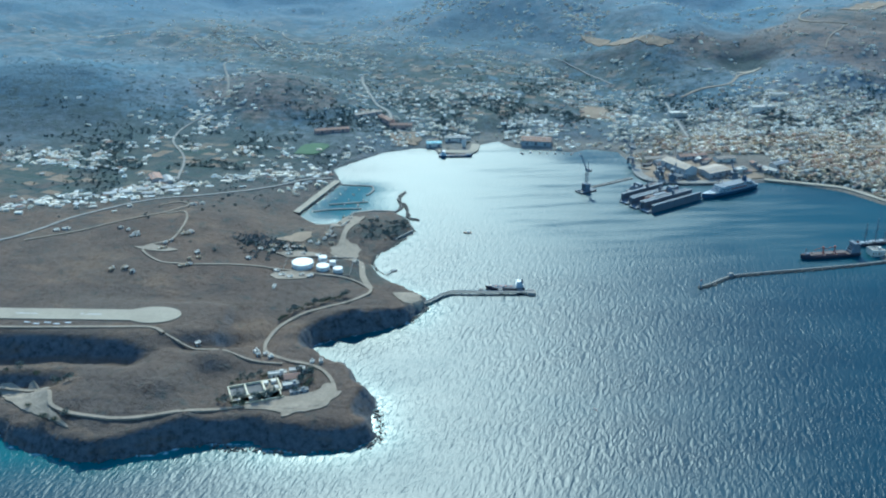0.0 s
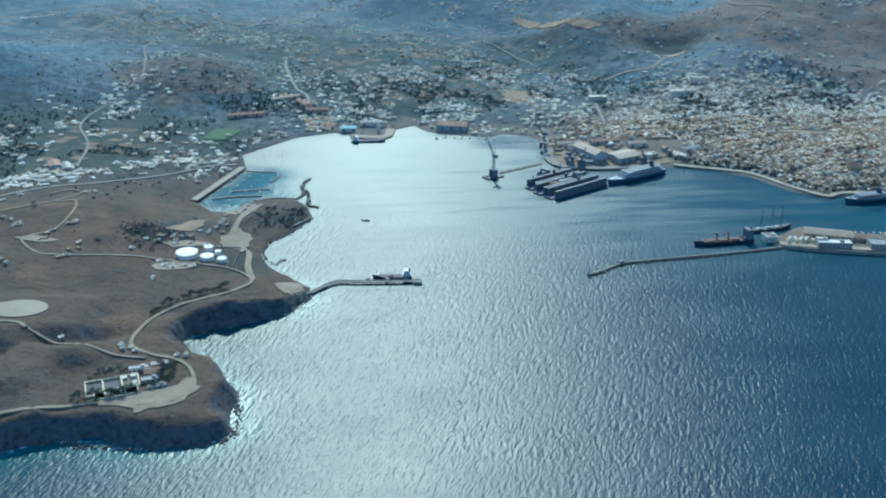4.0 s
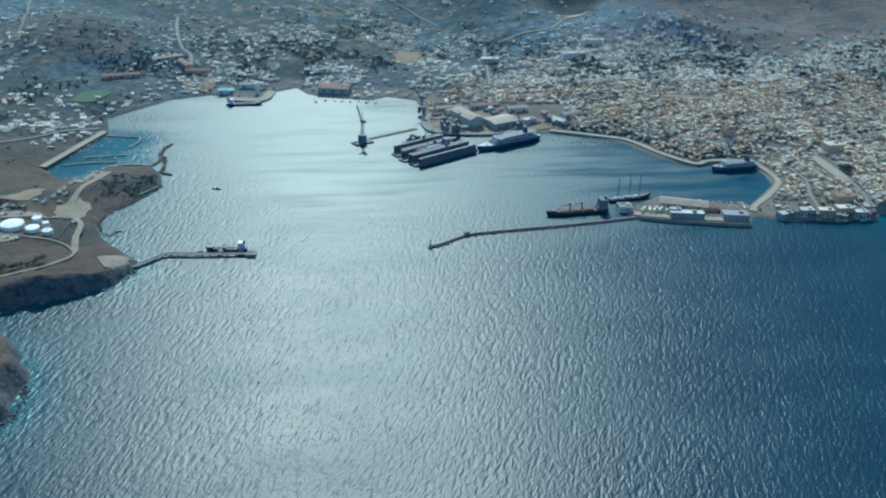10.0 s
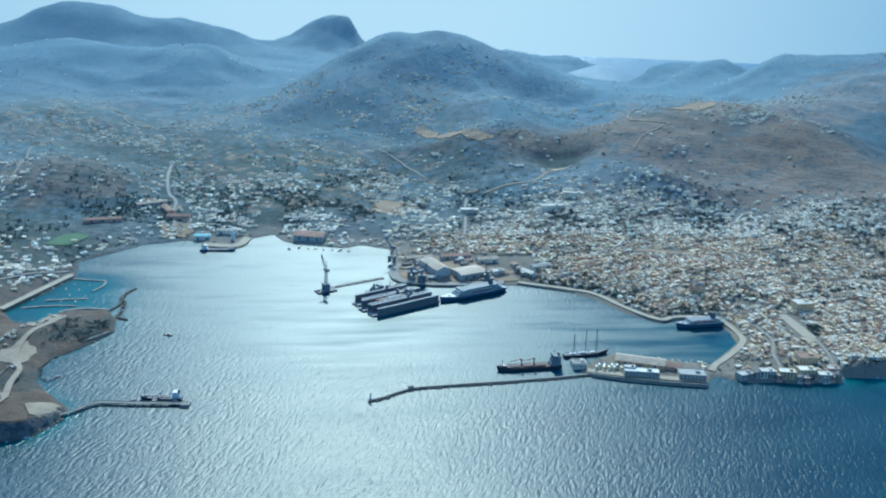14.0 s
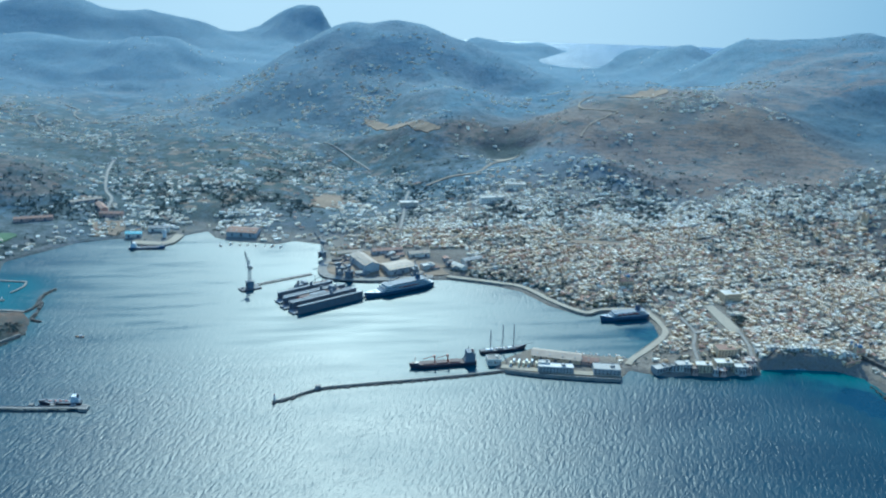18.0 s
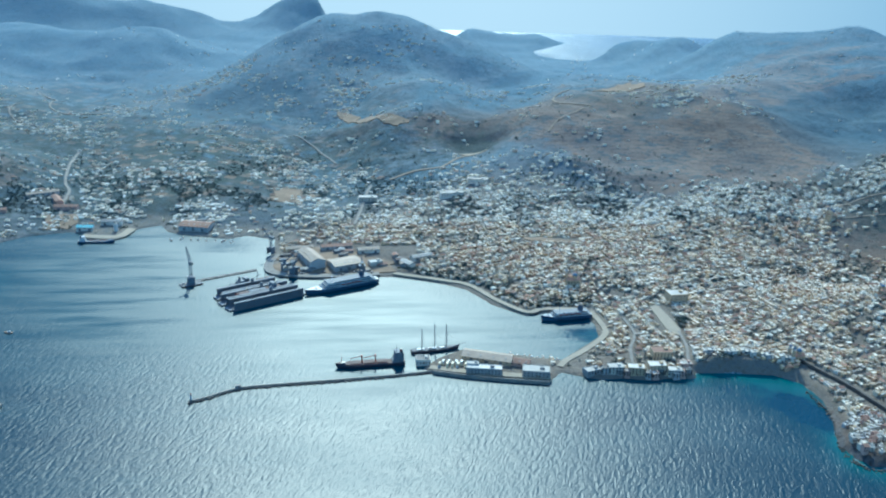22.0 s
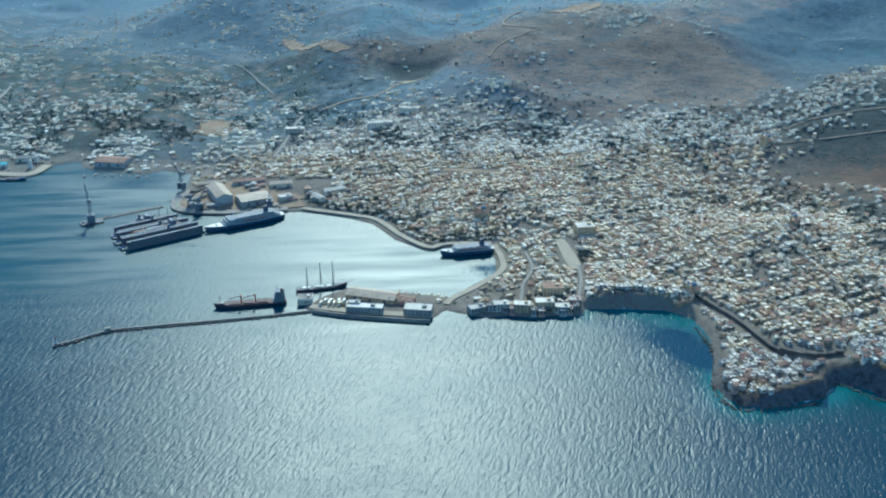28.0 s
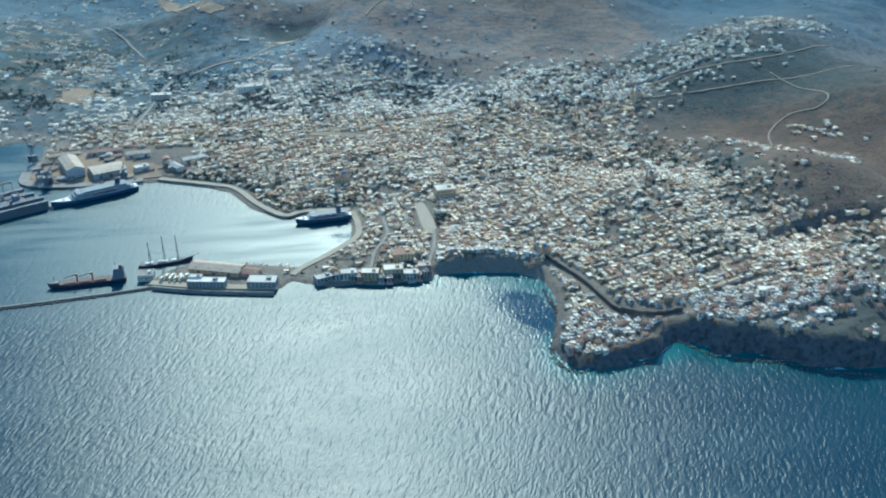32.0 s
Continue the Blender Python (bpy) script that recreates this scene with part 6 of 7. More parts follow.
PIER = [(-24, 902), (-8, 918), (8, 935), (40, 936), (103, 939)]
ob = thing("oil_pier", 0, 0, 0, 0, "dark narrow oil pier on piles with pipes", "pier")
c = spline(PIER, 8.0)
for a, b in zip(c, c[1:]):
    d = b - a
    ln, an = float(np.hypot(*d)), math.degrees(math.atan2(d[1], d[0]))
    m = (a + b) / 2
    part("deck_span", block(m[0], m[1], 2.2, ln + 0.05, 5.0, 0.9, an), CONCRETE, ob)
    for k in (-1, 1):
        n = np.array([-d[1], d[0]]) / ln
        q = a + k * n * 2.0
        part("pile", drum(bmesh.new(), q[0], q[1], -3, 0.5, 5.3, 8), DARKSTEEL, ob)
    part("pipe", rod(bmesh.new(), (a[0], a[1] + 1.6, 3.5), (b[0], b[1] + 1.6, 3.5), 0.3), STEEL, ob)
for x in (44, 66, 88, 100):
    part("mooring_dolphin", block(x, 943.5, -3, 5, 4, 6.2), CONCRETE, ob)
part("pier_head", block(101, 938.5, -2, 9, 9, 5.3), CONCRETE, ob)
part("loading_arm", rod(rod(bmesh.new(), (70, 941, 3), (70, 941, 10), 0.3), (70, 941, 10), (72, 947, 8), 0.25), STEEL, ob)
ob = thing("jetty_platform", -59, 998, 0, 20, "small dark mooring platform off the rocks", "jetty")
part("platform", block(0, 0, 0.8, 7, 5, 0.6), DARKSTEEL, ob)
part("gangway", block(-7, -6, 0.9, 14, 1.4, 0.3, 40), DARKSTEEL, ob)
for u in (-2.6, 2.6):
    for v in (-1.8, 1.8):
        part("pile", drum(bmesh.new(), u, v, -2, 0.35, 3.0, 8), DARKSTEEL, ob)

for line, w, lab in (([(-165, 1322), (-141, 1318), (-112, 1316)], 3.0, "low stone jetty at the marina mouth"), ([(-166, 1230), (-135, 1238), (-112, 1243)], 3.0, "thin floating jetty in the marina"),
                     ([(-186, 1200), (-150, 1212), (-118, 1214)], 2.6, "thin floating jetty in the marina"), ([(-128, 1196), (-100, 1207), (-68, 1204)], 4.0, "pale concrete jetty beside the islet"),
                     ([(-112, 1316), (-108, 1296), (-116, 1272)], 3.0, "low stone jetty at the marina mouth")):
    sea_wall("marina_jetty", line, w, 1.3, CONCRETE, lab, "jetty")
stones("spit_rocks", [(-68, 1205), (-62, 1225), (-68, 1262), (-60, 1288)], 3.0, 1.8, 160, 9, "dark rock spit guarding the marina")
stones("spit_rocks", [(-60, 1238), (-53, 1210), (-50, 1180), (-38, 1172)], 2.6, 2.0, 120, 12, "dark rock spit guarding the marina")
stones("shore_rocks", [(-373, 645), (-287, 609), (-210, 631), (-143, 625), (-74, 630), (-51, 648), (-60, 700), (-91, 744), (-130, 796)], 5.0, 1.6, 700, 14, "dark broken rocks along the headland shore", (0.5, 1.7))
stones("shore_rocks", [(-124, 815), (-72, 843), (-36, 862), (-16, 900)], 4.0, 1.4, 260, 15, "dark broken rocks below the cove", (0.5, 1.6))
stones("shore_rocks", [(993, 1020), (997, 960), (981, 900), (984, 871), (1000, 858), (1045, 864), (1078, 876), (1103, 908), (1143, 876), (1194, 865), (1249, 842), (1330, 835)], 4.5, 1.6, 650, 16, "dark broken rocks below the cape", (0.5, 1.7))
stones("shore_rocks", [(-70, 985), (-86, 1015), (-82, 1050), (-66, 1072), (-38, 1130)], 3.5, 1.2, 240, 17, "dark rocks along the islet shore", (0.5, 1.6))
sea_wall("islet_wall", [(-96, 1056), (-70, 1085), (-42, 1126)], 2.0, 3.4, CONCRETE, "pale straight retaining wall along the islet", "wall")


# ---- large buildings ----
def shed(x, y, turn, sx, sy, h, wall, roof, label, rise=2.6, z=None, doors=2, name="shed", group="", lights=4):
    ob = thing(name, x, y, ground_at(x, y) - 0.3 if z is None else z, turn, label, "building", group)
    part("wall", gable_walls(bmesh.new(), 0, 0, -2, sx, sy, h + 2, rise), wall, ob)
    rf = part("roof", gable(bmesh.new(), 0, 0, h, sx, sy, rise, 0, 0.5, 0.3), roof, ob)
    for k in range(lights):
        part("skylight", block(-sx * 0.38 + k * sx * 0.76 / max(1, lights - 1), -sy * 0.25, h + rise * 0.5 + 0.25, 1.6, sy * 0.2, 0.35), SHEETGREY, rf)
    for k in range(doors):
        part("door", block(-sx * 0.3 + k * sx * 0.6 / max(1, doors - 1), -sy / 2 - 0.06, 0, 4.0, 0.2, min(h * 0.75, 4.2)), DARKSTEEL, ob)
    for k in range(max(2, int(sx / 7))):
        part("window", block(-sx * 0.42 + k * sx * 0.84 / max(1, int(sx / 7) - 1), -sy / 2 - 0.05, h * 0.66, 1.8, 0.16, 1.1), DARKOPEN, ob)
    return ob


def flat_building(x, y, turn, sx, sy, h, wall, roof, label, z=None, cols=6, floors=2, name="building", group=""):
    ob = thing(name, x, y, ground_at(x, y) - 0.3 if z is None else z, turn, label, "building", group)
    part("wall", block(0, 0, -3, sx, sy, h + 3), wall, ob)
    part("roof", block(0, 0, h, sx - 0.8, sy - 0.8, 0.15), roof, ob)
    bm = bmesh.new()
    for u, v, a, b in ((0, -sy / 2 + 0.2, sx, 0.4), (0, sy / 2 - 0.2, sx, 0.4), (-sx / 2 + 0.2, 0, 0.4, sy - 0.8), (sx / 2 - 0.2, 0, 0.4, sy - 0.8)):
        box(bm, u, v, h, a, b, 0.7)
    part("parapet", bm, wall, ob)
    part("roof_hut", block(sx * 0.22, 0, h + 0.15, min(5, sx * 0.2), min(4, sy * 0.4), 2.2), wall, ob)
    for fl in range(floors):
        for k in range(cols):
            w = part("window", block(-sx * 0.42 + k * sx * 0.84 / max(1, cols - 1), -sy / 2 - 0.04, 1.0 + fl * (h - 0.6) / floors, 1.2, 0.14, 1.5), DARKOPEN, ob)
            part("sill", block(-sx * 0.42 + k * sx * 0.84 / max(1, cols - 1), -sy / 2 - 0.14, 0.85 + fl * (h - 0.6) / floors, 1.5, 0.3, 0.15), CONCRETE, w)
    part("door", block(sx * 0.06, -sy / 2 - 0.05, 0, 1.6, 0.16, 2.4), DOORWOOD, ob)
    return ob


# buildings on the mole
flat_building(548, 1071, 5, 17, 15, 5.0, PLASTER, CONCRETE, "white flat-roofed customs shed on the mole", 2.6, 5, 1)
for k in range(9):
    ob = thing("container_stack", 568 + 3.6 * k + (k % 3), 1060 + (k % 2) * 6, 2.9, 78 + 4 * (k % 3), "row of pale stacked blocks on the mole yard", "container", "containers on the mole")
    for j in range(2):
        part("container", block(-3.2 + 6.3 * j, 0, 0, 6.0, 2.4, 2.5), BUFF if (k + j) % 3 else WHITEPAINT, ob)
    part("container", block(-1, 0, 2.5, 6.0, 2.4, 2.5), WHITEPAINT if k % 2 else BUFF, ob)
flat_building(620, 1046, -4, 42, 12, 7.5, GREYWALL, FLATROOF, "long grey quay building with white roofs", 2.6, 10, 2)
flat_building(607, 1053, -4, 14, 8, 9.0, GREYWALL, FLATROOF, "taller end block of the quay building", 2.6, 3, 2)
shed(626, 1080, -14, 60, 22, 6.0, OCHRE, SHEETROOF, "big brown-roofed warehouse on the mole", 3.4, 2.6, 3)
shed(660, 1070, -16, 32, 15, 5.0, ROSE, TILE, "tile-roofed warehouse on the mole", 3.0, 2.6, 2)
flat_building(681, 1046, -5, 32, 18, 7.0, GREYWALL, SHEETGREY, "square warehouse with a grey roof at the mole root", 2.6, 7, 2)
sea_wall("outer_quay", [(560, 1046), (604, 1036), (660, 1029), (695, 1026)], 5.0, 2.8, CONCRETE, "stone quay edge on the seaward side of the mole", "quay", 1.6)
# the sea-front blocks
for x, y, tn, sx, sy, h, wl, lab in ((748, 1052, 25, 20, 12, 5, GREYWALL, "low grey building close to the water"), (776, 1056, 5, 18, 12, 8, PLASTER, "white flat-roofed block on the front"), (800, 1054, -5, 20, 13, 9, OCHRE, "ochre flat-roofed block on the front"),
                                     (826, 1060, 4, 22, 14, 10, OCHRE, "large ochre public building on the sea front"), (846, 1054, 0, 17, 12, 7, PLASTER, "white flat-roofed block on the sea wall"), (862, 1068, 2, 14, 12, 9, ROSE, "rose block on the sea front")):
    flat_building(x, y, tn, sx, sy, h, wl, FLATROOF, lab, 3.2, 5, 3, "sea_front_block", "blocks along the sea front")
rf = np.random.default_rng(8)
for k in range(13):
    x = 764 + 8.2 * k
    wl, nm = ((GREYWALL, "grey"), (OCHRE, "ochre"), (GREYWALL, "grey"), (ROSE, "rose"))[k % 4]
    flat_building(x, 1050 + 4 * math.sin(k * 1.7) + (2 if 8 > k > 4 else 6) - 3, rf.uniform(-8, 8), rf.uniform(6.5, 9), rf.uniform(7, 10), rf.uniform(4, 8), wl, FLATROOF if k % 3 else CONCRETE, f"tall {nm} house standing on the sea wall", 3.0, 3, 3, "sea_front_house", "houses standing on the sea wall")
for k in range(22):
    x = 880 + 5.6 * k
    wl, nm = ((PLASTER, "white"), (OCHRE, "ochre"), (PLASTER, "white"), (GREYWALL, "grey"))[k % 4]
    flat_building(x, 1089 - 0.0016 * (x - 900) ** 2 * (x > 900) + rf.uniform(-2, 2), rf.uniform(-10, 10), rf.uniform(5.5, 7.5), rf.uniform(6, 9), rf.uniform(4, 8), wl, FLATROOF, f"{nm} house on the edge of the sea cliff", None, 2, 2, "cliff_house", "houses on the sea cliff")
flat_building(838, 1092, 4, 24, 18, 10, OCHRE, TILE, "large ochre hall behind the sea front", None, 6, 3, "hall")
flat_building(898, 1262, 10, 26, 20, 12, OCHRE, FLATROOF, "large ochre town hall beside the square", None, 7, 3, "town_hall")
flat_building(948, 1085, 0, 6, 6, 6, PLASTER, FLATROOF, "single white house on the sea cliff", None, 2, 1, "cliff_house")


def church(x, y, turn, size, label, two=False):
    z = ground_at(x, y) - 0.3
    ob = thing("church", x, y, z, turn, label, "church")
    s = size
    part("nave", gable_walls(bmesh.new(), 0, 0, -2, 2.2 * s, s, 0.9 * s + 2, 0.3 * s), OCHRE, ob)
    part("roof", gable(bmesh.new(), 0, 0, 0.9 * s, 2.2 * s, s, 0.3 * s), TILE, ob)
    part("drum", drum(bmesh.new(), 0.3 * s, 0, 1.05 * s, 0.36 * s, 0.5 * s, 16), OCHRE, ob)
    bm = bmesh.new()
    bmesh.ops.create_uvsphere(bm, u_segments=16, v_segments=10, radius=0.38 * s)
    bmesh.ops.delete(bm, geom=[v for v in bm.verts if v.co.z < -0.02], context="VERTS")
    bmesh.ops.translate(bm, vec=(0.3 * s, 0, 1.55 * s), verts=bm.verts)
    part("dome", bm, SHUTTER, ob, "blue tiled dome")
    for sd in ((-1, 1) if two else (1,)):
        t = part("bell_tower", block(-1.0 * s, sd * 0.42 * s, -2, 0.34 * s, 0.34 * s, 1.9 * s + 2), OCHRE, ob)
        part("belfry", block(-1.0 * s, sd * 0.42 * s, 1.9 * s, 0.28 * s, 0.28 * s, 0.35 * s), PLASTER, t)
        part("spire", drum(bmesh.new(), -1.0 * s, sd * 0.42 * s, 2.25 * s, 0.2 * s, 0.35 * s, 8, 0.02), SHUTTER, t)
    for k in range(4):
        part("window", block(-0.8 * s + 0.5 * s * k, -s / 2 - 0.05, 0.35 * s, 0.14 * s, 0.14, 0.3 * s), DARKOPEN, ob)
    return ob


church(1000, 1082, 20, 8.5, "tall church with a blue dome above the sea cliff", True)
church(1160, 1216, 60, 7.5, "hilltop church with a dome above the houses")
church(1232, 1560, 40, 9, "large church crowning the upper town", True)
church(760, 1310, 10, 9, "small town church with a bell tower")

# shipyard halls
shed(372, 1398, -62, 58, 24, 11, GREYWALL, SHEETROOF, "big brown-roofed shipyard hall with a gable front", 4.5, None, 2, "shipyard_hall", lights=6)
shed(424, 1388, 30, 46, 34, 8, GREYWALL, SHEETROOF, "wide brown-roofed shipyard workshop", 2.2, None, 3, "shipyard_hall", lights=6)
shed(346, 1452, 20, 44, 12, 6, OCHRE, SHEETROOF, "long brown-roofed yard store", 2.4, None, 2)
shed(405, 1450, 16, 50, 13, 6, GREYWALL, TILE, "long tile-roofed yard building", 2.6, None, 3)
shed(456, 1440, 16, 34, 14, 6, PLASTER, SHEETROOF, "yard building with a rusty roof", 2.4, None, 2)
flat_building(470, 1396, 28, 20, 12, 7, PLASTER, FLATROOF, "white two-storey shipyard office", None, 5, 2)
shed(516, 1402, -50, 34, 12, 5, PLASTER, SHEETGREY, "low grey-roofed quay store", 2.0, None, 2)
shed(540, 1420, 30, 34, 12, 5, PLASTER, SHEETGREY, "low grey-roofed quay store", 2.0, None, 2)
ry = np.random.default_rng(19)
for k in range(44):
    x, y = ry.uniform(318, 520), ry.uniform(1362, 1470)
    if np.hypot(x - 372, y - 1398) < 26 or np.hypot(x - 424, y - 1388) < 30 or y > 1480 - 0.1 * x:
        continue
    rf2, nm = ((SHEETROOF, "brown"), (SHEETGREY, "grey"), (TILE, "tiled"), (RUSTDECK, "rusty"))[k % 4]
    shed(x, y, ry.choice([16, 30, -60, 106]), ry.uniform(9, 20), ry.uniform(6, 10), ry.uniform(3, 5.5), GREYWALL, rf2, f"small {nm} roofed shipyard workshop", 1.6, None, 1, "workshop", "workshops in the shipyard", 2)
for k in range(16):
    x, y = ry.uniform(322, 470), ry.uniform(1352, 1372) + ry.uniform(0, 6)
    ob = thing("steel_stack", x, y, ground_at(x, y) + 1.2, ry.uniform(0, 90), "stack of rusty steel plates on the yard", "steel stack", "steel stacks in the shipyard")
    for j in range(3):
        part("plate", block(ry.uniform(-0.3, 0.3), ry.uniform(-0.3, 0.3), 0.5 * j, 6, 2.4, 0.45), RUSTDECK if j % 2 else DARKSTEEL, ob)
# inner harbour
shed(158, 1556, -8, 52, 32, 7, GREYWALL, TILE, "wide red-roofed boatyard hall on the waterfront", 3.6, None, 3, "boatyard_hall", lights=5)
shed(-22, 1536, 6, 26, 14, 6, PLASTER, TEALTARP, "waterfront store with a turquoise roof", 2.4, None, 2)
shed(14, 1560, 6, 34, 12, 6, PLASTER, SHEETGREY, "long pale quay warehouse", 2.4, None, 2)
ob = thing("silo", 30, 1532, 2.2, 0, "tall white silo tower on the quay", "silo")
part("shell", drum(bmesh.new(), 0, 0, -1, 3.4, 15, 18), TANKWHITE, ob)
part("cone_roof", drum(bmesh.new(), 0, 0, 14, 3.6, 1.8, 18, 0.4), SHEETGREY, ob)
part("ladder", rod(bmesh.new(), (0, -3.5, 0), (0, -3.5, 14), 0.2), STEEL, ob)
# long red-roofed blocks in the valley
shed(-112, 1650, -58, 46, 12, 7, ROSE, TILE, "long red-roofed factory wing", 2.6, None, 2, "factory")
shed(-84, 1618, 4, 40, 11, 7, ROSE, TILE, "long red-roofed factory wing", 2.6, None, 2, "factory")
shed(-205, 1580, 18, 62, 11, 5, ROSE, TILE, "long low red-roofed barrack", 2.4, None, 3, "barrack")
shed(-150, 1680, 34, 56, 11, 5, GREYWALL, SHEETROOF, "long low barrack on the slope", 2.4, None, 3, "barrack")
shed(-432, 1290, -64, 30, 16, 5, GREYWALL, TILE, "red and grey roofed glasshouse shed", 2.0, None, 2, "farm_shed")
shed(-412, 1282, -64, 30, 12, 5, GREYWALL, SHEETGREY, "grey roofed farm shed", 2.0, None, 2, "farm_shed")
for x, y, tn in ((-452, 1216, 14), (-432, 1228, 14), (-418, 1212, 12), (-400, 1240, 10), (-385, 1226, 10), (-470, 1204, 16)):
    shed(x, y, tn, 17, 9, 4, PLASTER, FLATROOF, "low pale valley workshop", 1.4, None, 1, "workshop", "workshops beside the valley road", 2)
flat_building(437, 1700, 4, 34, 14, 9, PLASTER, FLATROOF, "large white school block", None, 8, 3)
flat_building(590, 1690, 12, 44, 14, 9, PLASTER, FLATROOF, "long white hospital block on the slope", None, 9, 3)
flat_building(640, 1745, -8, 36, 12, 7, PLASTER, FLATROOF, "long white block among trees", None, 8, 2)
flat_building(1252, 905, 8, 18, 11, 5, PLASTER, FLATROOF, "low white building above the east cliff", None, 5, 1)
flat_building(1214, 950, -12, 20, 11, 6, PLASTER, FLATROOF, "white building on the slope above the cliff", None, 5, 2)


# ---- the storage tanks ----
def tank(x, y, r, h, label):
    ob = thing("storage_tank", x, y, 18.8, 0, label, "tank", "storage tanks in the tank yard")
    part("shell", drum(bmesh.new(), 0, 0, 0, r, h, 36, cap=False), TANKWHITE, ob)
    part("roof", drum(bmesh.new(), 0, 0, h, r + 0.15, r * 0.07, 36, 0.3), TANKWHITE, ob)
    bm = bmesh.new()
    for i in range(24):
        a, b = 2 * math.pi * i / 24, 2 * math.pi * (i + 1) / 24
        rod(bm, (r * math.cos(a), r * math.sin(a), h + 1), (r * math.cos(b), r * math.sin(b), h + 1), 0.06, 4)
        rod(bm, (r * math.cos(a), r * math.sin(a), h), (r * math.cos(a), r * math.sin(a), h + 1), 0.05, 4)
    part("railing", bm, STEEL, ob)
    bm = bmesh.new()
    for i in range(14):
        a = radians(200 + 5 * i * 12 / max(r, 6))
        box(bm, (r + 0.5) * math.cos(a), (r + 0.5) * math.sin(a), h * i / 14, 0.9, 0.5, 0.12, math.degrees(a))
    part("stair", bm, STEEL, ob)
    part("vent", drum(bmesh.new(), 0, 0, h + r * 0.07, 0.5, 0.8, 10, 0.3), STEEL, ob)
    part("base_ring", drum(bmesh.new(), 0, 0, -0.4, r + 0.8, 0.7, 36), CONCRETE, ob)
    part("pipe", rod(bmesh.new(), (0, -r, 0.8), (0, -r - 6, 0.8), 0.25), STEEL, ob)


tank(-163, 966, 12.4, 5.6, "large white oil storage tank")
tank(-138.5, 958, 7.6, 4.8, "white oil storage tank beside larger ones")
tank(-120.5, 951, 5.6, 4.8, "white oil storage tank at the yard edge")
tank(-142, 982, 5.2, 5.5, "smaller white oil storage tank")
tank(-128.5, 970, 3.8, 5.2, "smallest white oil storage tank")
for k, (x, y) in enumerate(((-182, 936), (-172, 931), (-160, 938), (-150, 936), (-190, 948), (-168, 1002), (-150, 1004), (-184, 998), (-205, 1000), (-132, 1008), (-104, 990), (-96, 978))):
    flat_building(x, y, -10 + 13 * (k % 4), 8 - k % 3, 5, 1.7, PLASTER, FLATROOF, "small pale depot building by the tanks", None, 2, 1, "depot_building", "depot buildings round the tanks")
ob = thing("bund_wall", -145, 963, 18.5, 0, "low concrete wall round the storage tanks", "wall")
for u, v, a, b in ((0, -24, 78, 0.5), (0, 28, 78, 0.5), (-39, 2, 0.5, 52), (39, 2, 0.5, 52)):
    part("wall_side", block(u, v, 0, a, b, 1.4), CONCRETE, ob)

# hill houses beside the track
for k, (x, y, sx) in enumerate(((-340, 1156, 9), (-330, 1162, 6), (-423, 1146, 7), (-287, 975, 6), (-227, 972, 6), (-468, 1045, 10), (-478, 1040, 7), (-232, 764, 5), (-398, 1040, 5), (-386, 1032, 4))):
    flat_building(x, y, -25 + 17 * (k % 4), sx, 5.0, 1.9, PLASTER, FLATROOF, "lone white house on the dry hill", None, 2, 1, "hill_house", "lone houses on the hill")

# ---- the walled compound on the headland ----
ob = thing("compound_wall", -164, 694, 17.4, 21, "cream walled courtyards of the headland compound", "wall")
for u, v, a, b in ((0, 9.6, 45, 0.9), (0, -9.6, 45, 0.7), (-22, 0, 1.0, 19), (-7.5, 0, 1.4, 19), (8, 0, 1.4, 19), (22, 0, 1.0, 19), (-22, -16, 0.8, 12), (20, -14.5, 0.8, 9), (0, -22, 44, 0.6)):
    part("wall_side", block(u, v, -0.8, a, b, 3.0), BUFF, ob)
for u, a in ((-14.8, 13), (0.2, 13.6)):
    part("court_floor", block(u, 0, -0.6, a, 17.6, 0.75), ASPHALT, ob)
part("court_floor", block(15, 0, -0.6, 12.6, 17.6, 0.75), DUST, ob)
part("court_floor", block(0, -16, -0.6, 42, 11, 0.7), EARTH, ob)
for u, v, a, b in ((11, 6, 4, 4), (18, 6.5, 4.6, 3.4), (18.5, -5, 3.6, 5), (-18, -15, 6, 4), (-4, -15, 7, 4.5), (8, -15, 5, 4)):
    part("corner_store", block(u, v, 0, a, b, 2.6), PLASTER, ob)
for k in range(9):
    part("buttress", block(-20 + 5 * k, -9.9, -0.8, 0.6, 1.2, 2.4), BUFF, ob)
flat_building(-148, 718, 14, 17, 5.0, 3.8, PLASTER, FLATROOF, "long white barrack block of the compound", 17.4, 5, 1, "barrack")
flat_building(-131, 724.5, 16, 15, 5.0, 4.4, PLASTER, FLATROOF, "white upper barrack block of the compound", 17.4, 5, 1, "barrack")
shed(-134, 712, 16, 14, 9, 3.8, OCHRE, TILE, "compound house with a red tile roof", 2.2, 17.4, 1, "compound_house", lights=0)
flat_building(-133, 701, 18, 15, 7, 3.0, GREYWALL, SHEETGREY, "low grey shed of the compound", 17.4, 4, 1, "compound_shed")
flat_building(-124, 690, 20, 16, 4.5, 2.6, GREYWALL, CONCRETE, "low grey service block of the compound", 17.4, 4, 1, "compound_shed")
for k, (x, y) in enumerate(((-166, 756), (-172, 752), (-160, 749), (-176, 760), (-120, 742), (-112, 744))):
    flat_building(x, y, 20 * k, 4.5, 3.5, 2.8, PLASTER, FLATROOF, "tiny white hut beside the coast road", None, 1, 1, "hut", "huts beside the coast road")
rng_h = random.Random(17)
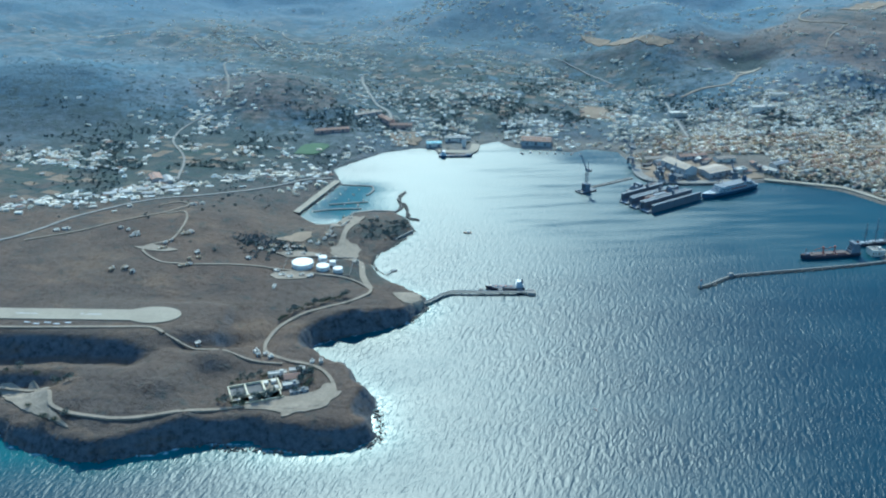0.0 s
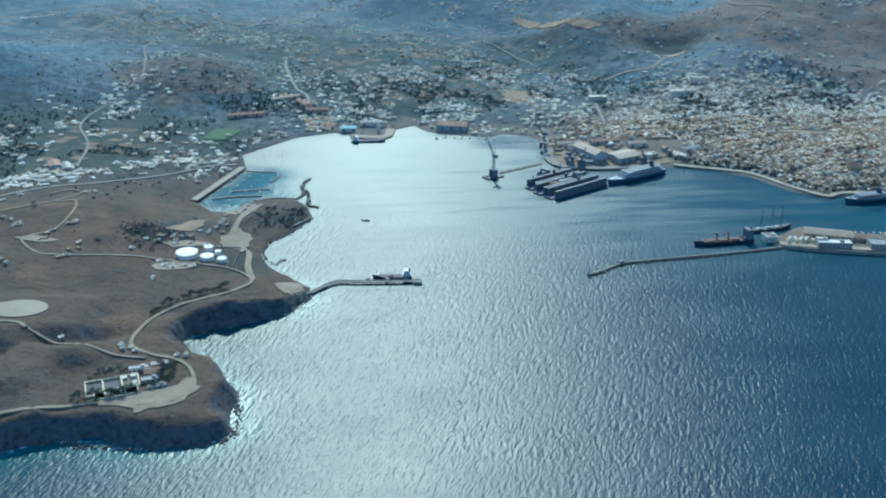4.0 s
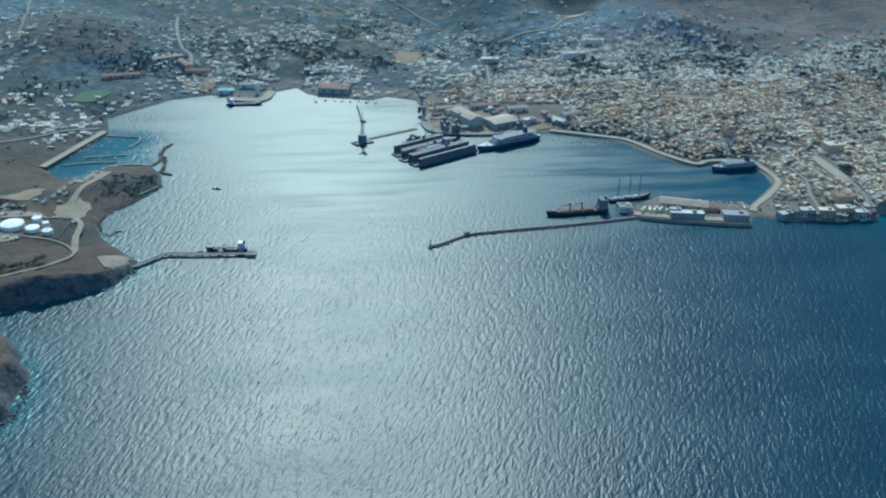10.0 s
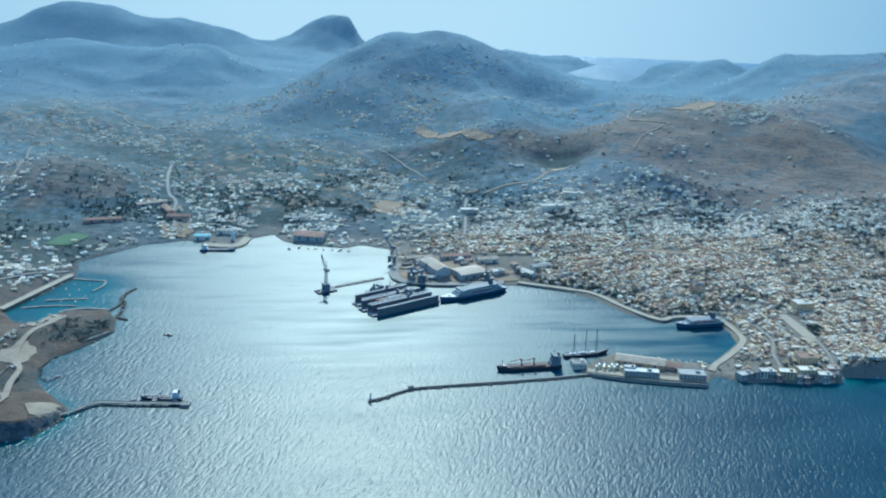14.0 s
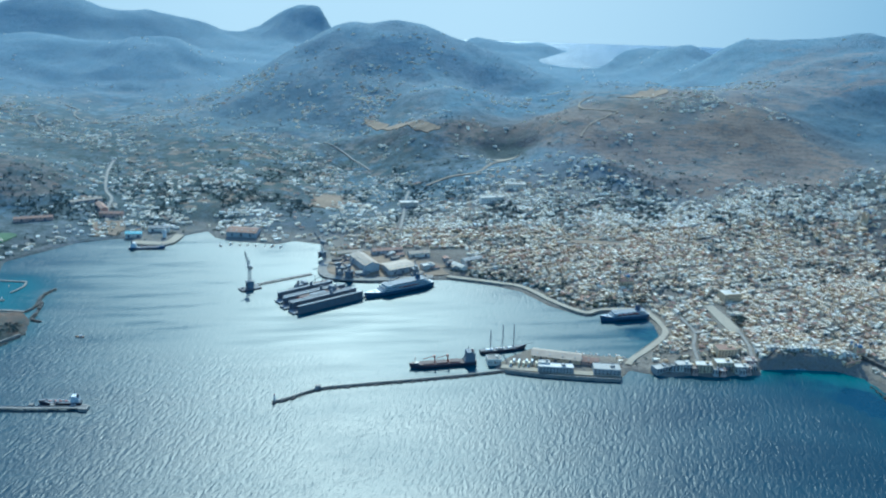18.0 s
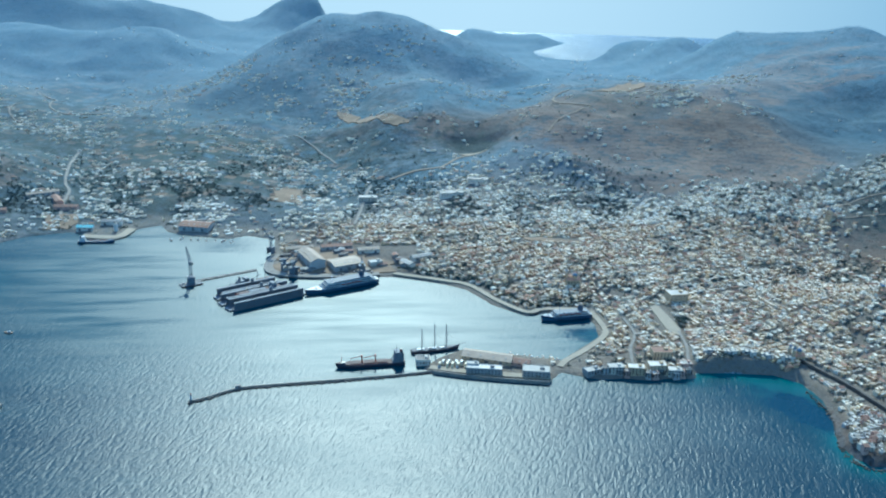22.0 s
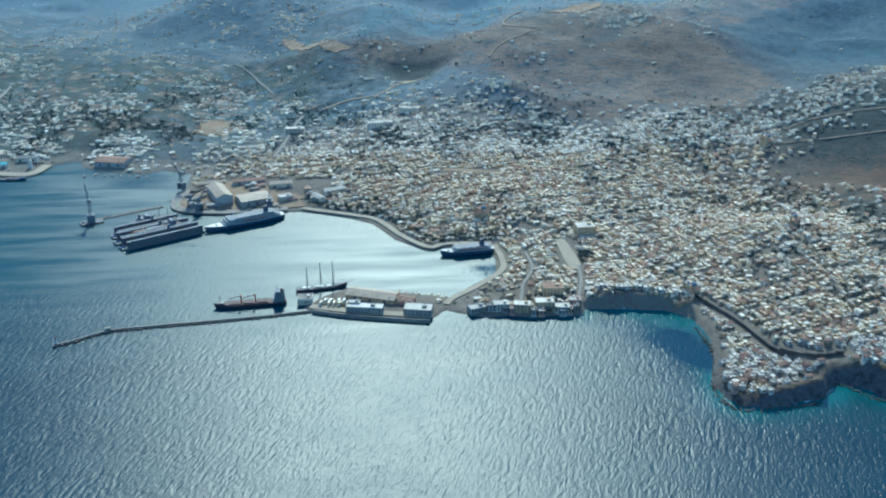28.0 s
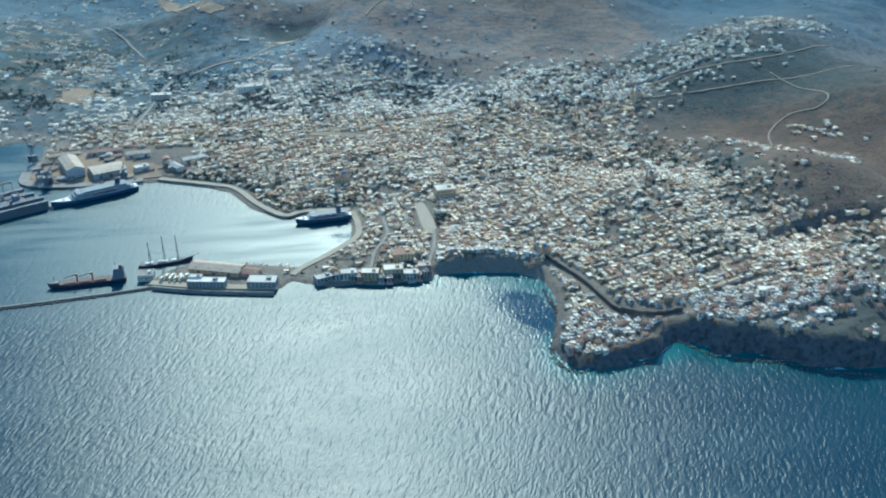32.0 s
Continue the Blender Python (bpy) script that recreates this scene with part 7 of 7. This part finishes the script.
for a, b, count, lab in [((-222, 996), (-156, 1042), 13, "small plastered house in the row behind the storage tanks"), ((-150, 1046), (-144, 1100), 8, "small plastered house on the slope above the marina"),
                         ((-142, 1110), (-130, 1190), 8, "small plastered house behind the marina quay"), ((-382, 1026), (-364, 1012), 4, "low stone farm building among the headland fields"),
                         ((-322, 1026), (-308, 1036), 4, "low white farm building on the headland"), ((-336, 976), (-322, 998), 4, "low stone hut beside the hill track"),
                         ((-366, 914), (-342, 912), 5, "low stone hut in the yard on the hill"), ((-306, 938), (-278, 956), 5, "low white shed beside the hill track")]:
    for k in range(count):
        f = (k + 0.5) / count
        x, y = a[0] + (b[0] - a[0]) * f + rng_h.uniform(-9, 9), a[1] + (b[1] - a[1]) * f + rng_h.uniform(-8, 8)
        flat_building(x, y, rng_h.choice((20, 35, -15, 62)) + rng_h.uniform(-6, 6), rng_h.uniform(3.2, 6.2), rng_h.uniform(3.0, 4.6), rng_h.uniform(1.5, 2.3), rng_h.choice((PLASTER, PLASTER, OCHRE)), FLATROOF, lab, None, 2, 1, "house", "scattered headland houses")


# ---- trees and scrub ----
def tree_kind(height, spread, leaf, seed, label, flat=False):
    """A tapered leaning trunk, limbs and a crown of many small leaf clumps."""
    r = np.random.default_rng(seed)
    ob = tagged(new("tree"), label, "tree", "trees near the roads and houses")
    bm = bmesh.new()
    lean = r.uniform(-0.08, 0.08, 2) * height
    fork = height * (0.55 if flat else 0.35)
    for k in range(4):
        a = Vector((lean[0] * k / 4, lean[1] * k / 4, fork * k / 4 - 0.4 * (k == 0)))
        b = Vector((lean[0] * (k + 1) / 4, lean[1] * (k + 1) / 4, fork * (k + 1) / 4))
        rod(bm, a, b, height * (0.032 - 0.004 * k), 7)
    part("trunk", bm, BARK, ob)
    tips = []
    for k in range(7):
        an = 2 * math.pi * k / 7 + r.uniform(-0.4, 0.4)
        tip = Vector((lean[0] + spread * 0.33 * math.cos(an), lean[1] + spread * 0.33 * math.sin(an), fork + (height - fork) * r.uniform(0.35, 0.75)))
        part("limb", rod(bmesh.new(), (lean[0], lean[1], fork * r.uniform(0.8, 1.0)), tip, height * 0.012, 5), BARK, ob)
        tips.append(tip)
    bm = bmesh.new()
    for k in range(150):
        t = tips[k % 7]
        p = t + Vector(r.normal(0, 1, 3) * (spread * 0.17, spread * 0.17, (height - fork) * (0.12 if flat else 0.2)))
        s = r.uniform(0.5, 1.0) * spread * 0.085
        d = [Vector(v) for v in r.normal(0, s, (4, 3))]
        vs = [bm.verts.new(p + v) for v in d]
        bm.faces.new((vs[0], vs[1], vs[2]))
        bm.faces.new((vs[0], vs[2], vs[3]))
    part("crown", bm, leaf, ob)
    return ob


TREES = [tree_kind(7, 7, PINE, 1, "dark green pine with an uneven crown", True), tree_kind(5, 5, LEAF, 2, "dusty green olive-like tree"), tree_kind(9, 6, PINE, 3, "tall dark green tree"), tree_kind(4, 4.5, LEAF, 4, "low bushy dusty green tree")]
# first eight trees added to fill the dark shadowed rectangle behind the courts
spots = [(-186 + 4.2 * k, 701 + 1.6 * k + 3.5 * (k % 3)) for k in range(8)] + [(-178, 668), (-174, 672), (-170, 668), (-150, 680), (-146, 684), (-160, 676), (-118, 704), (-116, 710), (-118, 698)] + [(-124, 712), (-121, 718), (-118, 724), (-123, 705), (-127, 720), (-116, 716), (-190, 672), (-178, 676), (-170, 674), (-160, 674), (-150, 676), (-140, 680), (-184, 668), (-128, 690),
         (-330, 642), (-320, 640), (-312, 644), (-352, 664), (-340, 700), (-346, 706), (-330, 696), (-366, 712), (-380, 714), (-396, 716)]
c = spline([(-160, 820), (-145, 845), (-118, 863), (-98, 880)], 5.0)
spots += [(p[0] - 5, p[1] + 4) for p in c]
c = spline([(650, 1286), (692, 1244), (715, 1256), (776, 1262)], 7.0)
spots += [(p[0] + 3, p[1] + 6) for p in c]
c = spline([(505, 1378), (580, 1354), (622, 1332)], 7.0)
spots += [(p[0] + 2, p[1] + 5) for p in c]
spots += [(884 + 5 * (k % 4), 1176 + 8 * (k // 4)) for k in range(16)]
rt = np.random.default_rng(33)
used = set()
for k, (x, y) in enumerate(spots):
    j = int(rt.integers(0, 4))
    s = rt.uniform(0.8, 1.25)
    m = pose(x + rt.uniform(-1.5, 1.5), y + rt.uniform(-1.5, 1.5), ground_at(x, y) - 0.2, 0, 0, rt.uniform(0, 360))
    if j in used:
        copy_thing(TREES[j], m @ Matrix.Diagonal((s, s, s, 1)))
    else:
        used.add(j)
        TREES[j].matrix_basis = m
for j in range(4):
    if j not in used:
        TREES[j].matrix_basis = pose(-130 + 6 * j, 722, ground_at(-130 + 6 * j, 722))


def greenery(name, count, weight, size, clumps, material, seed, label, lo, hi):
    """Far trees and bushes as loose clumps of leaves."""
    r = np.random.default_rng(seed)
    x, y = r.uniform(lo[0], hi[0], count * 12), r.uniform(lo[1], hi[1], count * 12)
    k = r.uniform(0, 1, x.size) < weight(x, y)
    x, y = x[k][:count], y[k][:count]
    z, d = level(x, y)
    k = (d > 6) & free(x, y)
    x, y, z = x[k], y[k], z[k]
    n = x.size
    s = r.uniform(size[0], size[1], n)
    cx = np.repeat(np.stack([x, y, z], 1), clumps, axis=0)
    ss = np.repeat(s, clumps)
    an, rad = r.uniform(0, 2 * math.pi, n * clumps), np.sqrt(r.uniform(0, 1, n * clumps))
    h = r.uniform(0.05, 1.0, n * clumps)
    wide = np.sin(np.clip(h, 0.1, 1) * math.pi * 0.85) * 0.6 + 0.25
    p = cx + np.stack([rad * np.cos(an) * wide * ss * 0.95, rad * np.sin(an) * wide * ss * 0.95, h * ss * 0.66], 1)
    q = r.normal(0, 1, (n * clumps, 4, 3)) * (ss * 0.21)[:, None, None]
    co = (p[:, None] + q).reshape(-1, 3)
    me = bpy.data.meshes.new(name)
    i = np.arange(n * clumps)[:, None] * 4
    faces = np.concatenate([i + np.array((0, 1, 2)), i + np.array((0, 2, 3))], 0)
    me.from_pydata(co.tolist(), [], faces.tolist())
    me.materials.append(material)
    return tagged(new(name, me), label, "trees", kind="stuff")


def wood_weight(x, y):
    w = bumps(x, y, [(-350, 1480, 230, 0.2), (-20, 1640, 120, 0.6), (100, 1720, 140, 0.45), (300, 1660, 90, 0.5), (500, 1680, 80, 0.6), (420, 1800, 90, 0.5), (-120, 1800, 110, 0.25), (860, 1700, 90, 0.6), (960, 1640, 70, 0.6), (-190, 1640, 60, 1.0), (640, 1655, 60, 1.0), (700, 1690, 60, 0.7), (-60, 1105, 40, 1.0), (-70, 1150, 35, 0.8), (-205, 1022, 26, 1.2), (-190, 1035, 20, 1.0), (800, 1402, 16, 1.4),
                     (1090, 1220, 40, 0.8), (960, 1250, 25, 0.9), (898, 1225, 14, 1.2), (640, 1990, 70, 0.8), (-680, 1530, 110, 0.15), (350, 1740, 150, 0.4), (150, 1800, 160, 0.35), (-75, 1020, 20, 1.2), (-80, 985, 14, 1.2), (1180, 1380, 60, 0.5), (1290, 980, 60, 0.5), (1015, 930, 40, 0.5), (1025, 985, 40, 0.4), (1180, 930, 60, 0.5), (1250, 950, 80, 0.6), (1330, 1000, 90, 0.6), (1290, 1270, 60, 0.6), (1240, 1210, 40, 0.5), (-420, 1370, 120, 0.5), (-260, 1430, 70, 0.6), (-560, 1400, 110, 0.5), (-205, 1028, 24, 1.2), (-100, 965, 22, 0.8), (1050, 1330, 50, 0.5)])
    return np.clip(w + 0.2 * town_density(x, y) + 0.12 * suburb_density(x, y), 0, 1) * (fbm(x, y, 55, 3, 61) > 0.02)


greenery("woodland", 7600, wood_weight, (2.0, 4.6), 14, GROVE, 71, "dark green trees in gardens, groves and along the valley", (-760, 960), (1420, 2150))
greenery("hillside_trees", 3000, lambda a, b: 0.02 + 0.9 * (fbm(a, b, 110, 3, 91) > 0.30), (1.4, 3.2), 8, SCRUBLEAF, 72, "scattered dark trees and scrub on the far slopes", (-1500, 1500), (1750, 3300))
greenery("headland_scrub", 1500, lambda a, b: 0.15 + 0.75 * (fbm(a, b, 40, 3, 95) > 0.1), (0.5, 1.2), 7, LEAF, 73, "low dusty scrub on the headland and the islet", (-520, 620), (0, 1180))
greenery("headland_thicket", 420, lambda a, b: bumps(a, b, [(-236, 1038, 15, 1.6), (-220, 1034, 13, 1.6), (-206, 1040, 9, 1.2)]), (1.0, 2.0), 14, SCRUBLEAF, 78, "dense dark green thicket above the storage tanks", (-290, 985), (-170, 1085))
greenery("town_trees", 1900, lambda a, b: 0.9 * (town_density(a, b) > 0.15) * (fbm(a, b, 55, 3, 61) > 0.18) + 0.03 * town_density(a, b), (2.2, 4.4), 12, GROVE, 75, "dark green garden trees between the town houses", (560, 960), (1560, 1820))
# dense dark scrub added to darken the cliffs, standing in for their shade
greenery("cape_scrub", 2600, lambda a, b: 0.15 + 0.75 * (fbm(a, b, 40, 3, 96) > 0.05), (0.8, 2.2), 7, PINE, 74, "low dark scrub that darkens the cape and the eastern cliffs", (980, 840), (1500, 1200))
QUAY_ROW = [(505, 1382), (580, 1358), (626, 1336), (662, 1288), (698, 1248), (722, 1260), (780, 1264)]
greenery("quay_trees", 420, lambda a, b: along(a, b, QUAY_ROW, 6, 1.0), (2.4, 4.6), 14, GROVE, 76, "dark green trees in a row behind the town quay", (500, 1230), (800, 1400))
